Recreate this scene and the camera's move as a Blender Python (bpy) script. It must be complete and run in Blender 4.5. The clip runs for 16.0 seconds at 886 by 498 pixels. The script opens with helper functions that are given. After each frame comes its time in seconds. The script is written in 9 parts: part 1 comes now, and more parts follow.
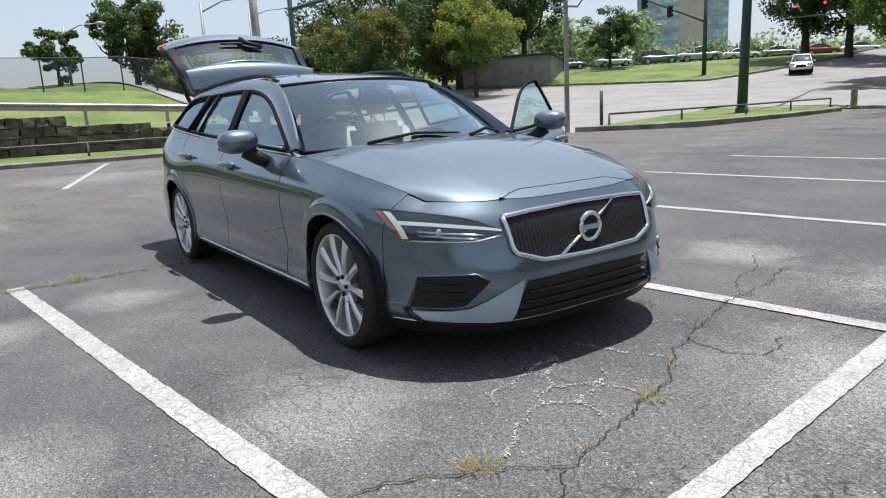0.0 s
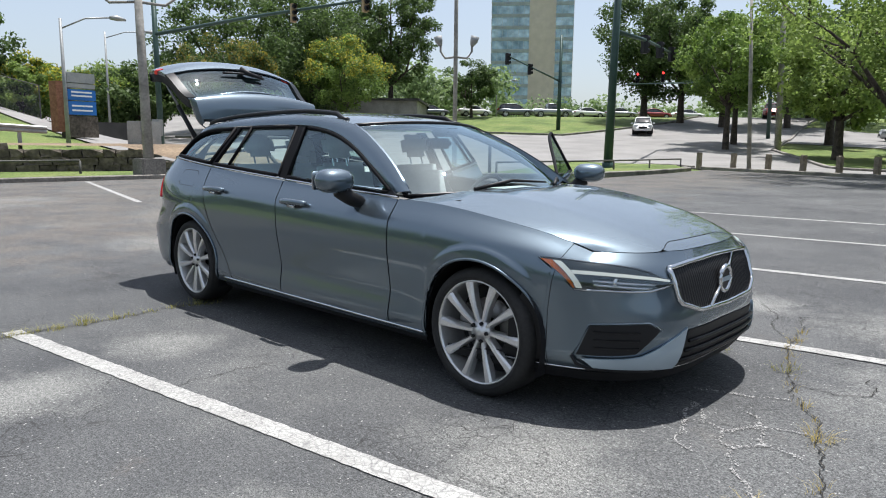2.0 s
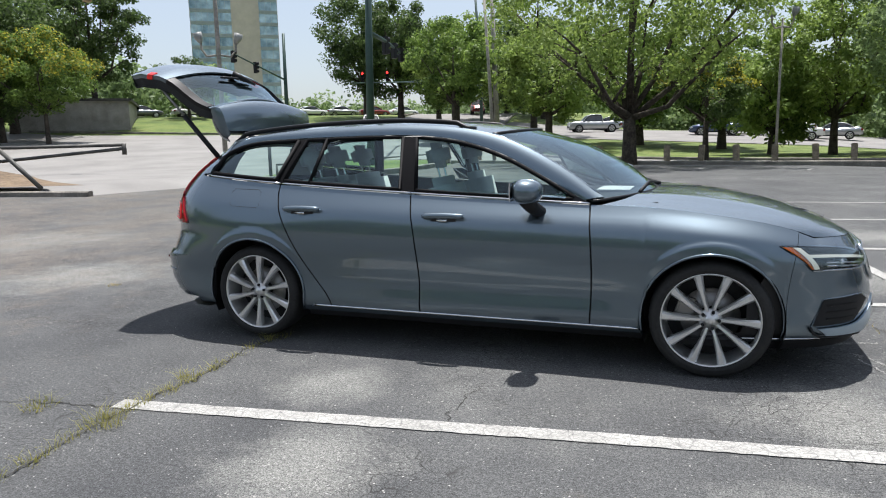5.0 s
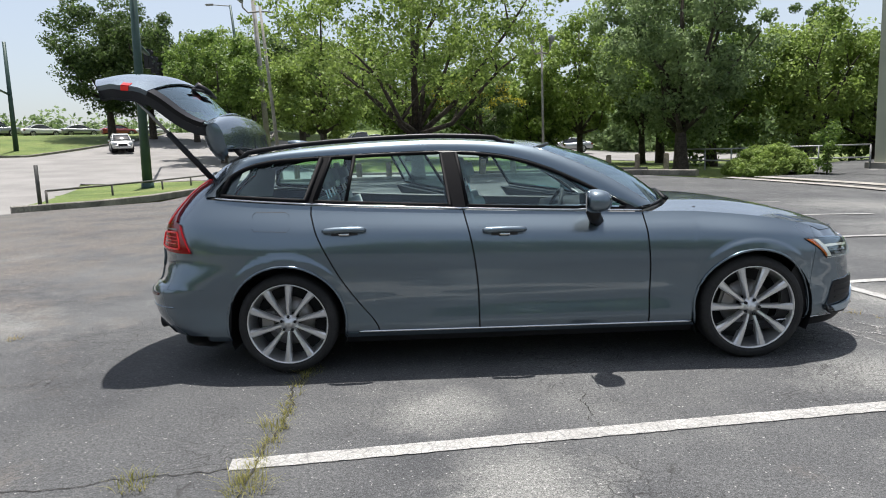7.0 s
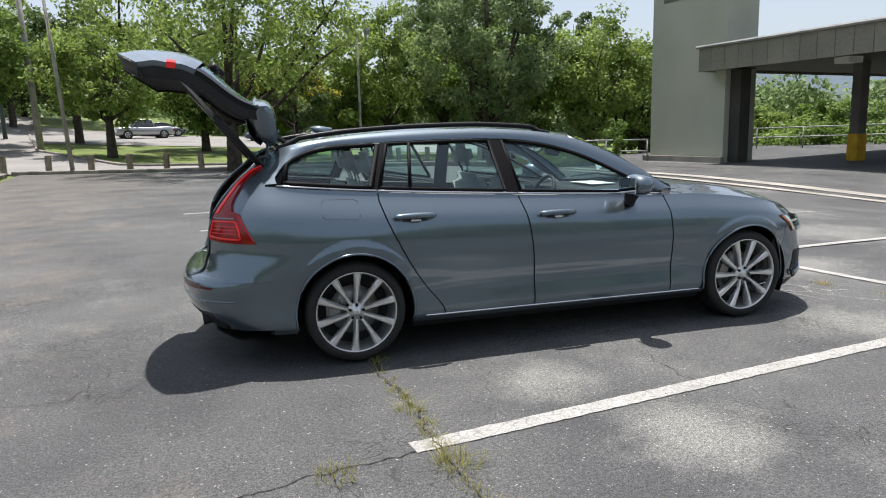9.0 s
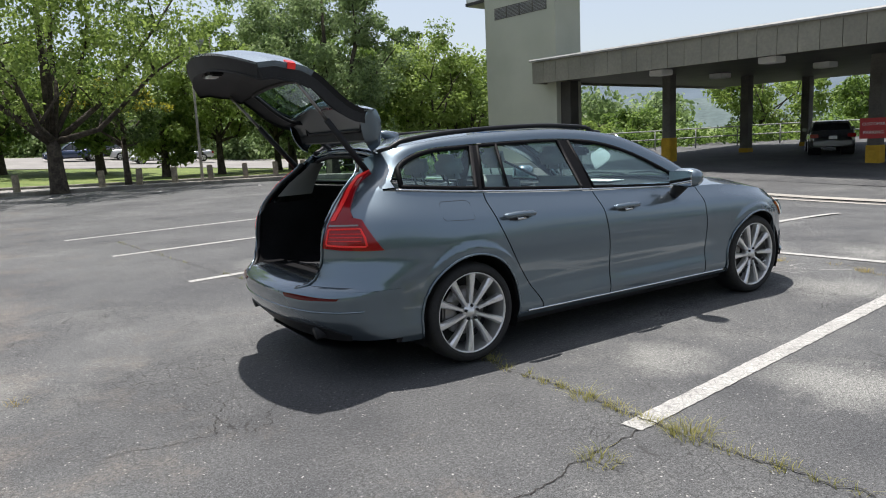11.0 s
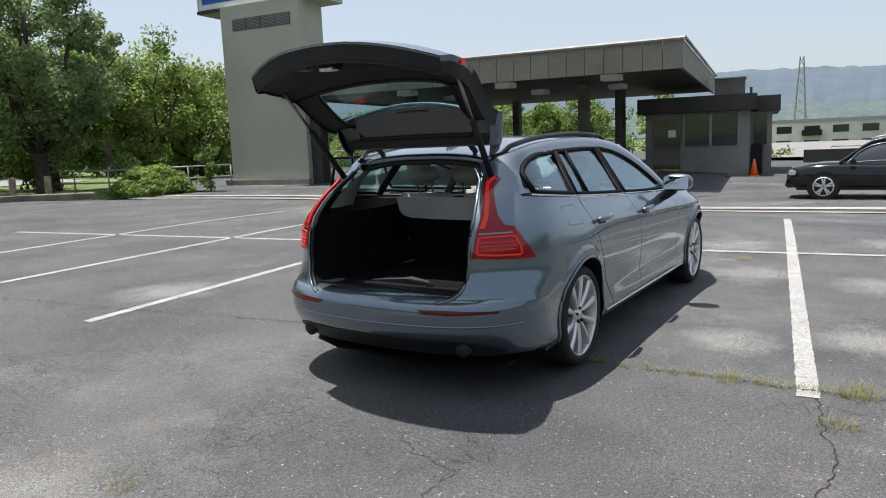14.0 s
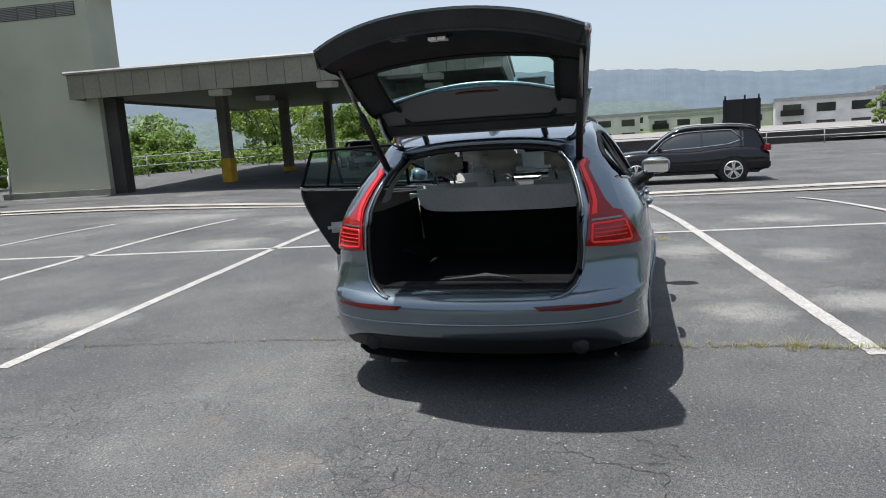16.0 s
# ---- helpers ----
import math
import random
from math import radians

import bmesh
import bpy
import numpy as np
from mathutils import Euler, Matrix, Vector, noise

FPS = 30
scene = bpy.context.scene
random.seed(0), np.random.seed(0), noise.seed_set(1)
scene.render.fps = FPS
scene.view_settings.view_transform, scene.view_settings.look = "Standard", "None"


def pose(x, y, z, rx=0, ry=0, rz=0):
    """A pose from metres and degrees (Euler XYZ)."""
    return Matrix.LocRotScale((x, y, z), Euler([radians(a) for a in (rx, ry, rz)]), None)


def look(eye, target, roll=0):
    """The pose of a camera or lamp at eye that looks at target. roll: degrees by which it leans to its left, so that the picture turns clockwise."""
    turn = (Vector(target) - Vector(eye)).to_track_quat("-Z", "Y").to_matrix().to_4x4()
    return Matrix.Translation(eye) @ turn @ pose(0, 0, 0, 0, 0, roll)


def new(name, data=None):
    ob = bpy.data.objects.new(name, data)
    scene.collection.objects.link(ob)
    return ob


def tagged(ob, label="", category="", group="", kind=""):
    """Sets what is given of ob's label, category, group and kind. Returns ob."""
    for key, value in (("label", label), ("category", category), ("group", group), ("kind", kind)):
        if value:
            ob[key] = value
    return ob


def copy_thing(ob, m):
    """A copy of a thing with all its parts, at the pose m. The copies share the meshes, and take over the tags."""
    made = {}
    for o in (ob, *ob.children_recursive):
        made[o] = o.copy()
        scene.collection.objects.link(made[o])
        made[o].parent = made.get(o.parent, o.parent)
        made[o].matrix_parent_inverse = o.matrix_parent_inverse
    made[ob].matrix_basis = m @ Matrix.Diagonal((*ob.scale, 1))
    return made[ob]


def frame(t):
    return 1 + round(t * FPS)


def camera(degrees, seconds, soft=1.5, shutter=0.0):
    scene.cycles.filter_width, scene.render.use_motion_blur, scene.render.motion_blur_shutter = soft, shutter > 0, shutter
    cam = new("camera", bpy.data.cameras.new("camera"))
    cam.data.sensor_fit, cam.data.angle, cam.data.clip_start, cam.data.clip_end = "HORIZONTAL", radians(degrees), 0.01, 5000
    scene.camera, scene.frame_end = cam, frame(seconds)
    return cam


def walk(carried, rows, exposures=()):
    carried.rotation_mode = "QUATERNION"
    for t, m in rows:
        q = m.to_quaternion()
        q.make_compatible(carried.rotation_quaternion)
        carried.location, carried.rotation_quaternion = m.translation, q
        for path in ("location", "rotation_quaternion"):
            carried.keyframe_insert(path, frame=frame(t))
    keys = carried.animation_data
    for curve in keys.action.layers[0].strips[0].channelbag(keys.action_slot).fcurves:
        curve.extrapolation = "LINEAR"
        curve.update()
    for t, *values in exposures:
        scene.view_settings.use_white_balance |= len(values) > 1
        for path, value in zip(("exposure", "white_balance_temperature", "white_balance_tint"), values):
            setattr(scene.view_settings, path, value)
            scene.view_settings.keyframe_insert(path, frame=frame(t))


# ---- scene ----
cam = camera(64.8, 16.0, 1.05)
PATH = [
    (0, (4.521, -2.331, 1.186), (2.903, -1.229, 0.777), -3.0),
    (0.5, (4.403, -2.56, 1.19), (2.798, -1.416, 0.856), 0.2),
    (1, (4.088, -2.781, 1.214), (2.597, -1.481, 0.92), 0.4),
    (1.5, (3.843, -3.034, 1.216), (2.408, -1.663, 0.969), 2.0),
    (2, (3.591, -3.411, 1.25), (2.237, -1.97, 0.945), 0.6),
    (2.5, (3.241, -3.624, 1.243), (2.031, -2.059, 0.949), 0.7),
    (3, (2.888, -3.928, 1.268), (1.791, -2.277, 1.004), -1.3),
    (3.2, (2.756, -4.062, 1.291), (1.745, -2.367, 0.967), -1.0),
    (3.5, (2.594, -4.197, 1.286), (1.636, -2.473, 0.953), -1.4),
    (4, (2.124, -4.368, 1.31), (1.304, -2.583, 0.935), -2.6),
    (4.2, (1.98, -4.459, 1.308), (1.179, -2.661, 0.955), -1.8),
    (6.3, (0.195, -5.045, 1.367), (-0.048, -3.086, 1.048), -2.8),
    (6.5, (0.021, -5.039, 1.352), (-0.128, -3.072, 1.023), -2.6),
    (6.6, (-0.093, -5.016, 1.357), (-0.194, -3.046, 1.023), -2.4),
    (7, (-0.459, -5.072, 1.361), (-0.46, -3.092, 1.077), -2.1),
    (7.4, (-0.813, -5.165, 1.376), (-0.678, -3.202, 1.017), -2.9),
    (7.5, (-0.871, -5.168, 1.384), (-0.7, -3.208, 1.022), -2.7),
    (8, (-1.35, -5.107, 1.373), (-1.003, -3.166, 1.04), -3.0),
    (8.3, (-1.584, -5.073, 1.398), (-1.147, -3.148, 1.076), -1.9),
    (8.5, (-1.784, -5.11, 1.373), (-1.29, -3.196, 1.073), -2.7),
    (8.7, (-1.946, -5.07, 1.386), (-1.408, -3.169, 1.075), -2.1),
    (10.8, (-3.676, -4.36, 1.388), (-2.678, -2.657, 1.067), -3.2),
    (11, (-3.829, -4.288, 1.373), (-2.762, -2.625, 1.067), -2.7),
    (11.5, (-4.169, -4.116, 1.386), (-3.004, -2.53, 1.029), -4.0),
    (11.8, (-4.351, -3.9, 1.352), (-3.169, -2.319, 1.036), -3.5),
    (12, (-4.455, -3.765, 1.372), (-3.183, -2.254, 1.058), -2.7),
    (12.5, (-4.764, -3.505, 1.374), (-3.401, -2.065, 1.108), -2.7),
    (13, (-5.007, -3.189, 1.367), (-3.55, -1.849, 1.081), -3.0),
    (13.5, (-5.198, -2.787, 1.404), (-3.632, -1.57, 1.14), -3.2),
    (14, (-5.442, -2.459, 1.4), (-3.783, -1.381, 1.107), -2.3),
    (14.5, (-5.575, -2.07, 1.384), (-3.846, -1.097, 1.133), -4.6),
    (14.6, (-5.56, -1.965, 1.387), (-3.808, -1.041, 1.108), -3.9),
    (15, (-5.655, -1.643, 1.389), (-3.875, -0.77, 1.125), -1.6),
    (15.5, (-5.755, -1.263, 1.376), (-3.903, -0.583, 1.043), -1.8),
    (15.6, (-5.755, -1.201, 1.387), (-3.9, -0.532, 1.053), -2.1),
    (16, (-5.753, -0.838, 1.38), (-3.856, -0.291, 1.062), -3.7),
]
walk(cam, [(t, look(eye, target, roll)) for t, eye, target, roll in PATH],
     exposures=((0, 0.70, 6280, 10), (3.5, 0.72, 6350, 10), (6.5, 0.73, 6480, 10.5), (9, 0.75, 6600, 11), (12.5, 0.73, 6600, 11), (16, 0.71, 6450, 10.5)))

# ---------------------------------------------------------------- world, sun
SUN_ELEV, SUN_AZ = 78.0, 95.0          # azimuth: degrees from +x towards +y
world = bpy.data.worlds.new("sky_world")
scene.world = world
world.use_nodes = True
wn, wl = world.node_tree.nodes, world.node_tree.links
wn.clear()
sky = wn.new("ShaderNodeTexSky")
sky.sky_type = "NISHITA"
sky.sun_disc = False
sky.sun_elevation = radians(SUN_ELEV)
sky.sun_rotation = radians(90.0 - SUN_AZ)
sky.air_density, sky.dust_density, sky.ozone_density = 1.0, 2.2, 1.6
bgd = wn.new("ShaderNodeBackground")
bgd.inputs["Strength"].default_value = 0.055
wout = wn.new("ShaderNodeOutputWorld")
wl.new(sky.outputs[0], bgd.inputs[0])
haze = wn.new("ShaderNodeBackground")          # milky summer haze over the whole sky
haze.inputs["Color"].default_value, haze.inputs["Strength"].default_value = (0.90, 0.955, 1.02, 1), 0.235
both = wn.new("ShaderNodeAddShader")
wl.new(bgd.outputs[0], both.inputs[0])
wl.new(haze.outputs[0], both.inputs[1])
wl.new(both.outputs[0], wout.inputs[0])
sun = new("sun", bpy.data.lights.new("sun", "SUN"))
sun.data.energy, sun.data.angle, sun.data.color = 4.8, radians(0.6), (1.0, 0.97, 0.93)
_d = Vector((math.cos(radians(SUN_AZ)) * math.cos(radians(SUN_ELEV)), math.sin(radians(SUN_AZ)) * math.cos(radians(SUN_ELEV)), math.sin(radians(SUN_ELEV))))
sun.matrix_world = look(_d * 50, (0, 0, 0))

# ---------------------------------------------------------------- materials


def shader(name, col, rough=0.6, metal=0.0, spec=0.5):
    m = bpy.data.materials.new(name)
    m.use_nodes = True
    b = m.node_tree.nodes["Principled BSDF"]
    b.inputs["Base Color"].default_value = (*col, 1)
    b.inputs["Roughness"].default_value = rough
    b.inputs["Metallic"].default_value = metal
    b.inputs["Specular IOR Level"].default_value = spec
    return m


def varied(name, cols, scale=3.0, rough=0.7, metal=0.0, fine=40.0, fine_amt=0.25, bump=0.3, bump_dist=0.01, spec=0.4, detail=6.0, rand=0.0):
    """Two scales of variation between the colours in cols, fine grain and relief, in metres."""
    m = shader(name, cols[0], rough, metal, spec)
    t = m.node_tree
    N, L = t.nodes, t.links
    b = N["Principled BSDF"]
    geo = N.new("ShaderNodeNewGeometry")
    n1 = N.new("ShaderNodeTexNoise")
    n1.inputs["Scale"].default_value, n1.inputs["Detail"].default_value = scale, detail
    L.new(geo.outputs["Position"], n1.inputs["Vector"])
    ramp = N.new("ShaderNodeValToRGB")
    ramp.color_ramp.elements[0].position, ramp.color_ramp.elements[1].position = 0.32, 0.68
    ramp.color_ramp.elements[0].color, ramp.color_ramp.elements[1].color = (*cols[0], 1), (*cols[-1], 1)
    for i, c in enumerate(cols[1:-1]):
        e = ramp.color_ramp.elements.new(0.32 + 0.36 * (i + 1) / (len(cols) - 1))
        e.color = (*c, 1)
    L.new(n1.outputs["Fac"], ramp.inputs[0])
    n2 = N.new("ShaderNodeTexNoise")
    n2.inputs["Scale"].default_value, n2.inputs["Detail"].default_value = fine, 4.0
    L.new(geo.outputs["Position"], n2.inputs["Vector"])
    mr = N.new("ShaderNodeMapRange")
    mr.inputs["From Min"].default_value, mr.inputs["From Max"].default_value = 0.3, 0.7
    mr.inputs["To Min"].default_value, mr.inputs["To Max"].default_value = 1 - fine_amt, 1 + fine_amt
    L.new(n2.outputs["Fac"], mr.inputs["Value"])
    mul = N.new("ShaderNodeVectorMath")
    mul.operation = "SCALE"
    L.new(ramp.outputs["Color"], mul.inputs[0])
    L.new(mr.outputs["Result"], mul.inputs["Scale"])
    last = mul.outputs["Vector"]
    if rand:
        oi = N.new("ShaderNodeObjectInfo")
        r2 = N.new("ShaderNodeMapRange")
        r2.inputs["To Min"].default_value, r2.inputs["To Max"].default_value = 1 - rand, 1 + rand
        L.new(oi.outputs["Random"], r2.inputs["Value"])
        m2 = N.new("ShaderNodeVectorMath")
        m2.operation = "SCALE"
        L.new(last, m2.inputs[0])
        L.new(r2.outputs["Result"], m2.inputs["Scale"])
        last = m2.outputs["Vector"]
    L.new(last, b.inputs["Base Color"])
    if bump:
        bp = N.new("ShaderNodeBump")
        bp.inputs["Strength"].default_value, bp.inputs["Distance"].default_value = bump, bump_dist
        L.new(n2.outputs["Fac"], bp.inputs["Height"])
        L.new(bp.outputs["Normal"], b.inputs["Normal"])
    return m


def asphalt(name):
    m = shader(name, (0.07, 0.07, 0.07), 0.85, 0, 0.35)
    t = m.node_tree
    N, L = t.nodes, t.links
    b = N["Principled BSDF"]
    geo = N.new("ShaderNodeNewGeometry")
    P = geo.outputs["Position"]

    def noise_(scale, detail=5.0, rough=0.6):
        n = N.new("ShaderNodeTexNoise")
        n.inputs["Scale"].default_value, n.inputs["Detail"].default_value, n.inputs["Roughness"].default_value = scale, detail, rough
        L.new(P, n.inputs["Vector"])
        return n

    def ramp_(src, a, b_, ca, cb):
        r = N.new("ShaderNodeValToRGB")
        r.color_ramp.elements[0].position, r.color_ramp.elements[1].position = a, b_
        r.color_ramp.elements[0].color, r.color_ramp.elements[1].color = ca, cb
        L.new(src, r.inputs[0])
        return r

    def mix_(fac, a, b_, mode="MIX"):
        x = N.new("ShaderNodeMix")
        x.data_type, x.blend_type = "RGBA", mode
        for sock, v in ((x.inputs["Factor"], fac), (x.inputs["A"], a), (x.inputs["B"], b_)):
            if isinstance(v, (int, float, tuple)):
                sock.default_value = v
            else:
                L.new(v, sock)
        return x.outputs["Result"]

    base = ramp_(noise_(0.5, 8.0, 0.65).outputs["Fac"], 0.36, 0.66, (0.052, 0.0535, 0.057, 1), (0.098, 0.0995, 0.101, 1)).outputs["Color"]
    pale = ramp_(noise_(0.33, 6.0, 0.7).outputs["Fac"], 0.56, 0.72, (0, 0, 0, 1), (0.55, 0.55, 0.55, 1)).outputs["Color"]
    mott = noise_(2.6, 7.0, 0.75).outputs["Fac"]
    for px_, py_, pr_ in ((-0.15, -2.45, 0.75), (-0.5, -1.55, 0.6), (2.05, -1.3, 0.85), (1.8, -2.4, 0.7), (-1.0, 3.9, 0.9), (1.6, 2.3, 0.8), (3.4, 5.2, 1.2), (-4.6, 0.6, 1.5), (4.6, -2.6, 1.1), (-5.2, -2.6, 1.4), (3.3, 0.6, 1.2), (4.0, -0.8, 1.2), (2.9, 2.2, 1.2), (5.6, 2.4, 1.9), (7.0, 5.2, 2.4), (8.5, 9.5, 3.0), (-7.5, 2.5, 2.2), (-12.0, 0.0, 3.0)):
        ds = N.new("ShaderNodeVectorMath")
        ds.operation = "DISTANCE"
        L.new(P, ds.inputs[0])
        ds.inputs[1].default_value = (px_, py_, 0)
        mr = N.new("ShaderNodeMapRange")
        mr.inputs["From Min"].default_value, mr.inputs["From Max"].default_value = pr_ * 0.15, pr_ * 1.25
        mr.inputs["To Min"].default_value, mr.inputs["To Max"].default_value = 0.32, -0.55
        L.new(ds.outputs["Value"], mr.inputs["Value"])
        ad = N.new("ShaderNodeMath")
        L.new(mr.outputs["Result"], ad.inputs[0])
        L.new(mott, ad.inputs[1])
        pale = mix_(1.0, pale, ramp_(ad.outputs[0], 0.42, 0.82, (0, 0, 0, 1), (0.85, 0.85, 0.85, 1)).outputs["Color"], "LIGHTEN")
    col = mix_(pale, base, (0.185, 0.185, 0.178, 1))
    grit = ramp_(noise_(55.0, 3.0).outputs["Fac"], 0.35, 0.68, (0.66, 0.66, 0.66, 1), (1.32, 1.32, 1.30, 1)).outputs["Color"]
    col = mix_(1.0, col, grit, "MULTIPLY")
    sand = ramp_(noise_(150.0, 3.0, 0.75).outputs["Fac"], 0.36, 0.66, (0.30, 0.30, 0.30, 1), (1.80, 1.80, 1.78, 1)).outputs["Color"]
    col = mix_(1.0, col, sand, "MULTIPLY")
    st = N.new("ShaderNodeTexVoronoi")
    st.inputs["Scale"].default_value = 44.0
    L.new(P, st.inputs["Vector"])
    stones = ramp_(st.outputs["Distance"], 0.16, 0.24, (1, 1, 1, 1), (0, 0, 0, 1)).outputs["Color"]
    some = ramp_(noise_(20.0, 3.0, 0.8).outputs["Fac"], 0.54, 0.60, (0, 0, 0, 1), (0.8, 0.8, 0.8, 1)).outputs["Color"]
    col = mix_(mix_(1.0, stones, some, "MULTIPLY"), col, (0.40, 0.39, 0.37, 1))
    pits = ramp_(noise_(85.0, 2.0, 0.5).outputs["Fac"], 0.60, 0.68, (0, 0, 0, 1), (0.7, 0.7, 0.7, 1)).outputs["Color"]
    col = mix_(pits, col, (0.022, 0.022, 0.023, 1))
    # warm bare aggregate where the binder has worn off, most to the west
    sx = N.new("ShaderNodeSeparateXYZ")
    L.new(P, sx.inputs[0])
    ws = N.new("ShaderNodeMapRange")
    ws.inputs["From Min"].default_value, ws.inputs["From Max"].default_value = -1.5, -6.0
    ws.inputs["To Min"].default_value, ws.inputs["To Max"].default_value = -0.16, 0.10
    L.new(sx.outputs["X"], ws.inputs["Value"])
    wa = N.new("ShaderNodeMath")
    L.new(ws.outputs["Result"], wa.inputs[0])
    L.new(noise_(1.1, 8.0, 0.7).outputs["Fac"], wa.inputs[1])
    worn = ramp_(wa.outputs[0], 0.46, 0.66, (0, 0, 0, 1), (0.55, 0.55, 0.55, 1)).outputs["Color"]
    chips = N.new("ShaderNodeTexVoronoi")
    chips.inputs["Scale"].default_value = 75.0
    L.new(P, chips.inputs["Vector"])
    chip_col = ramp_(chips.outputs["Color"], 0.2, 0.9, (0.045, 0.038, 0.032, 1), (0.24, 0.205, 0.17, 1)).outputs["Color"]
    col = mix_(worn, col, chip_col)
    # net of fine cracks, with bent cell edges
    wob = N.new("ShaderNodeVectorMath")
    wob.operation = "MULTIPLY_ADD"
    nz = noise_(3.0, 5.0)
    L.new(nz.outputs["Color"], wob.inputs[0])
    wob.inputs[1].default_value = (0.20, 0.20, 0.0)
    L.new(P, wob.inputs[2])
    masks = []
    for sc, wid, gate, lo in ((3.4, 0.009, 0.7, 0.52), (12.0, 0.026, 0.8, 0.46)):
        v = N.new("ShaderNodeTexVoronoi")
        v.feature = "DISTANCE_TO_EDGE"
        v.inputs["Scale"].default_value = sc
        L.new(wob.outputs["Vector"], v.inputs["Vector"])
        edge = ramp_(v.outputs["Distance"], 0.0, wid, (1, 1, 1, 1), (0, 0, 0, 1)).outputs["Color"]
        where = ramp_(noise_(gate, 3.0).outputs["Fac"], lo, lo + 0.14, (0, 0, 0, 1), (1, 1, 1, 1)).outputs["Color"]
        masks.append(mix_(1.0, edge, where, "MULTIPLY"))
    crack = mix_(1.0, masks[0], masks[1], "ADD")
    col = mix_(crack, col, (0.022, 0.021, 0.020, 1))
    L.new(col, b.inputs["Base Color"])
    hsum = N.new("ShaderNodeMath")
    hsum.operation = "SUBTRACT"
    L.new(noise_(55.0, 3.0).outputs["Fac"], hsum.inputs[0])
    L.new(crack, hsum.inputs[1])
    bp = N.new("ShaderNodeBump")
    bp.inputs["Strength"].default_value, bp.inputs["Distance"].default_value = 0.55, 0.01
    L.new(hsum.outputs[0], bp.inputs["Height"])
    L.new(bp.outputs["Normal"], b.inputs["Normal"])
    return m


def line_paint(name):
    """Thick white road paint, crazed and worn through to the asphalt in pits."""
    m = varied(name, [(0.265, 0.26, 0.245), (0.385, 0.38, 0.36)], 5.0, 0.75, fine=70, fine_amt=0.22, bump=0.6, bump_dist=0.005)
    t = m.node_tree
    N, L = t.nodes, t.links
    b = N["Principled BSDF"]
    src = b.inputs["Base Color"].links[0].from_socket
    geo = N.new("ShaderNodeNewGeometry")
    nz = N.new("ShaderNodeTexNoise")
    nz.inputs["Scale"].default_value, nz.inputs["Detail"].default_value = 8.0, 4.0
    L.new(geo.outputs["Position"], nz.inputs["Vector"])
    wob = N.new("ShaderNodeVectorMath")
    wob.operation = "MULTIPLY_ADD"
    L.new(nz.outputs["Color"], wob.inputs[0])
    wob.inputs[1].default_value = (0.06, 0.06, 0.0)
    L.new(geo.outputs["Position"], wob.inputs[2])
    last = src
    for sc, wid in ((16.0, 0.05), (48.0, 0.07)):
        v = N.new("ShaderNodeTexVoronoi")
        v.feature = "DISTANCE_TO_EDGE"
        v.inputs["Scale"].default_value = sc
        L.new(wob.outputs["Vector"], v.inputs["Vector"])
        r = N.new("ShaderNodeValToRGB")
        r.color_ramp.elements[0].position, r.color_ramp.elements[1].position = 0.0, wid
        r.color_ramp.elements[0].color, r.color_ramp.elements[1].color = (0.62, 0.62, 0.62, 1), (0, 0, 0, 1)
        L.new(v.outputs["Distance"], r.inputs[0])
        x = N.new("ShaderNodeMix")
        x.data_type = "RGBA"
        L.new(r.outputs["Color"], x.inputs["Factor"])
        L.new(last, x.inputs["A"])
        x.inputs["B"].default_value = (0.10, 0.10, 0.10, 1)
        last = x.outputs["Result"]
    n3 = N.new("ShaderNodeTexNoise")
    n3.inputs["Scale"].default_value, n3.inputs["Detail"].default_value, n3.inputs["Roughness"].default_value = 30.0, 5.0, 0.8
    L.new(geo.outputs["Position"], n3.inputs["Vector"])
    r = N.new("ShaderNodeValToRGB")
    r.color_ramp.elements[0].position, r.color_ramp.elements[1].position = 0.60, 0.66
    r.color_ramp.elements[0].color, r.color_ramp.elements[1].color = (0, 0, 0, 1), (0.85, 0.85, 0.85, 1)
    L.new(n3.outputs["Fac"], r.inputs[0])
    x = N.new("ShaderNodeMix")
    x.data_type = "RGBA"
    L.new(r.outputs["Color"], x.inputs["Factor"])
    L.new(last, x.inputs["A"])
    x.inputs["B"].default_value = (0.09, 0.09, 0.09, 1)
    L.new(x.outputs["Result"], b.inputs["Base Color"])
    return m


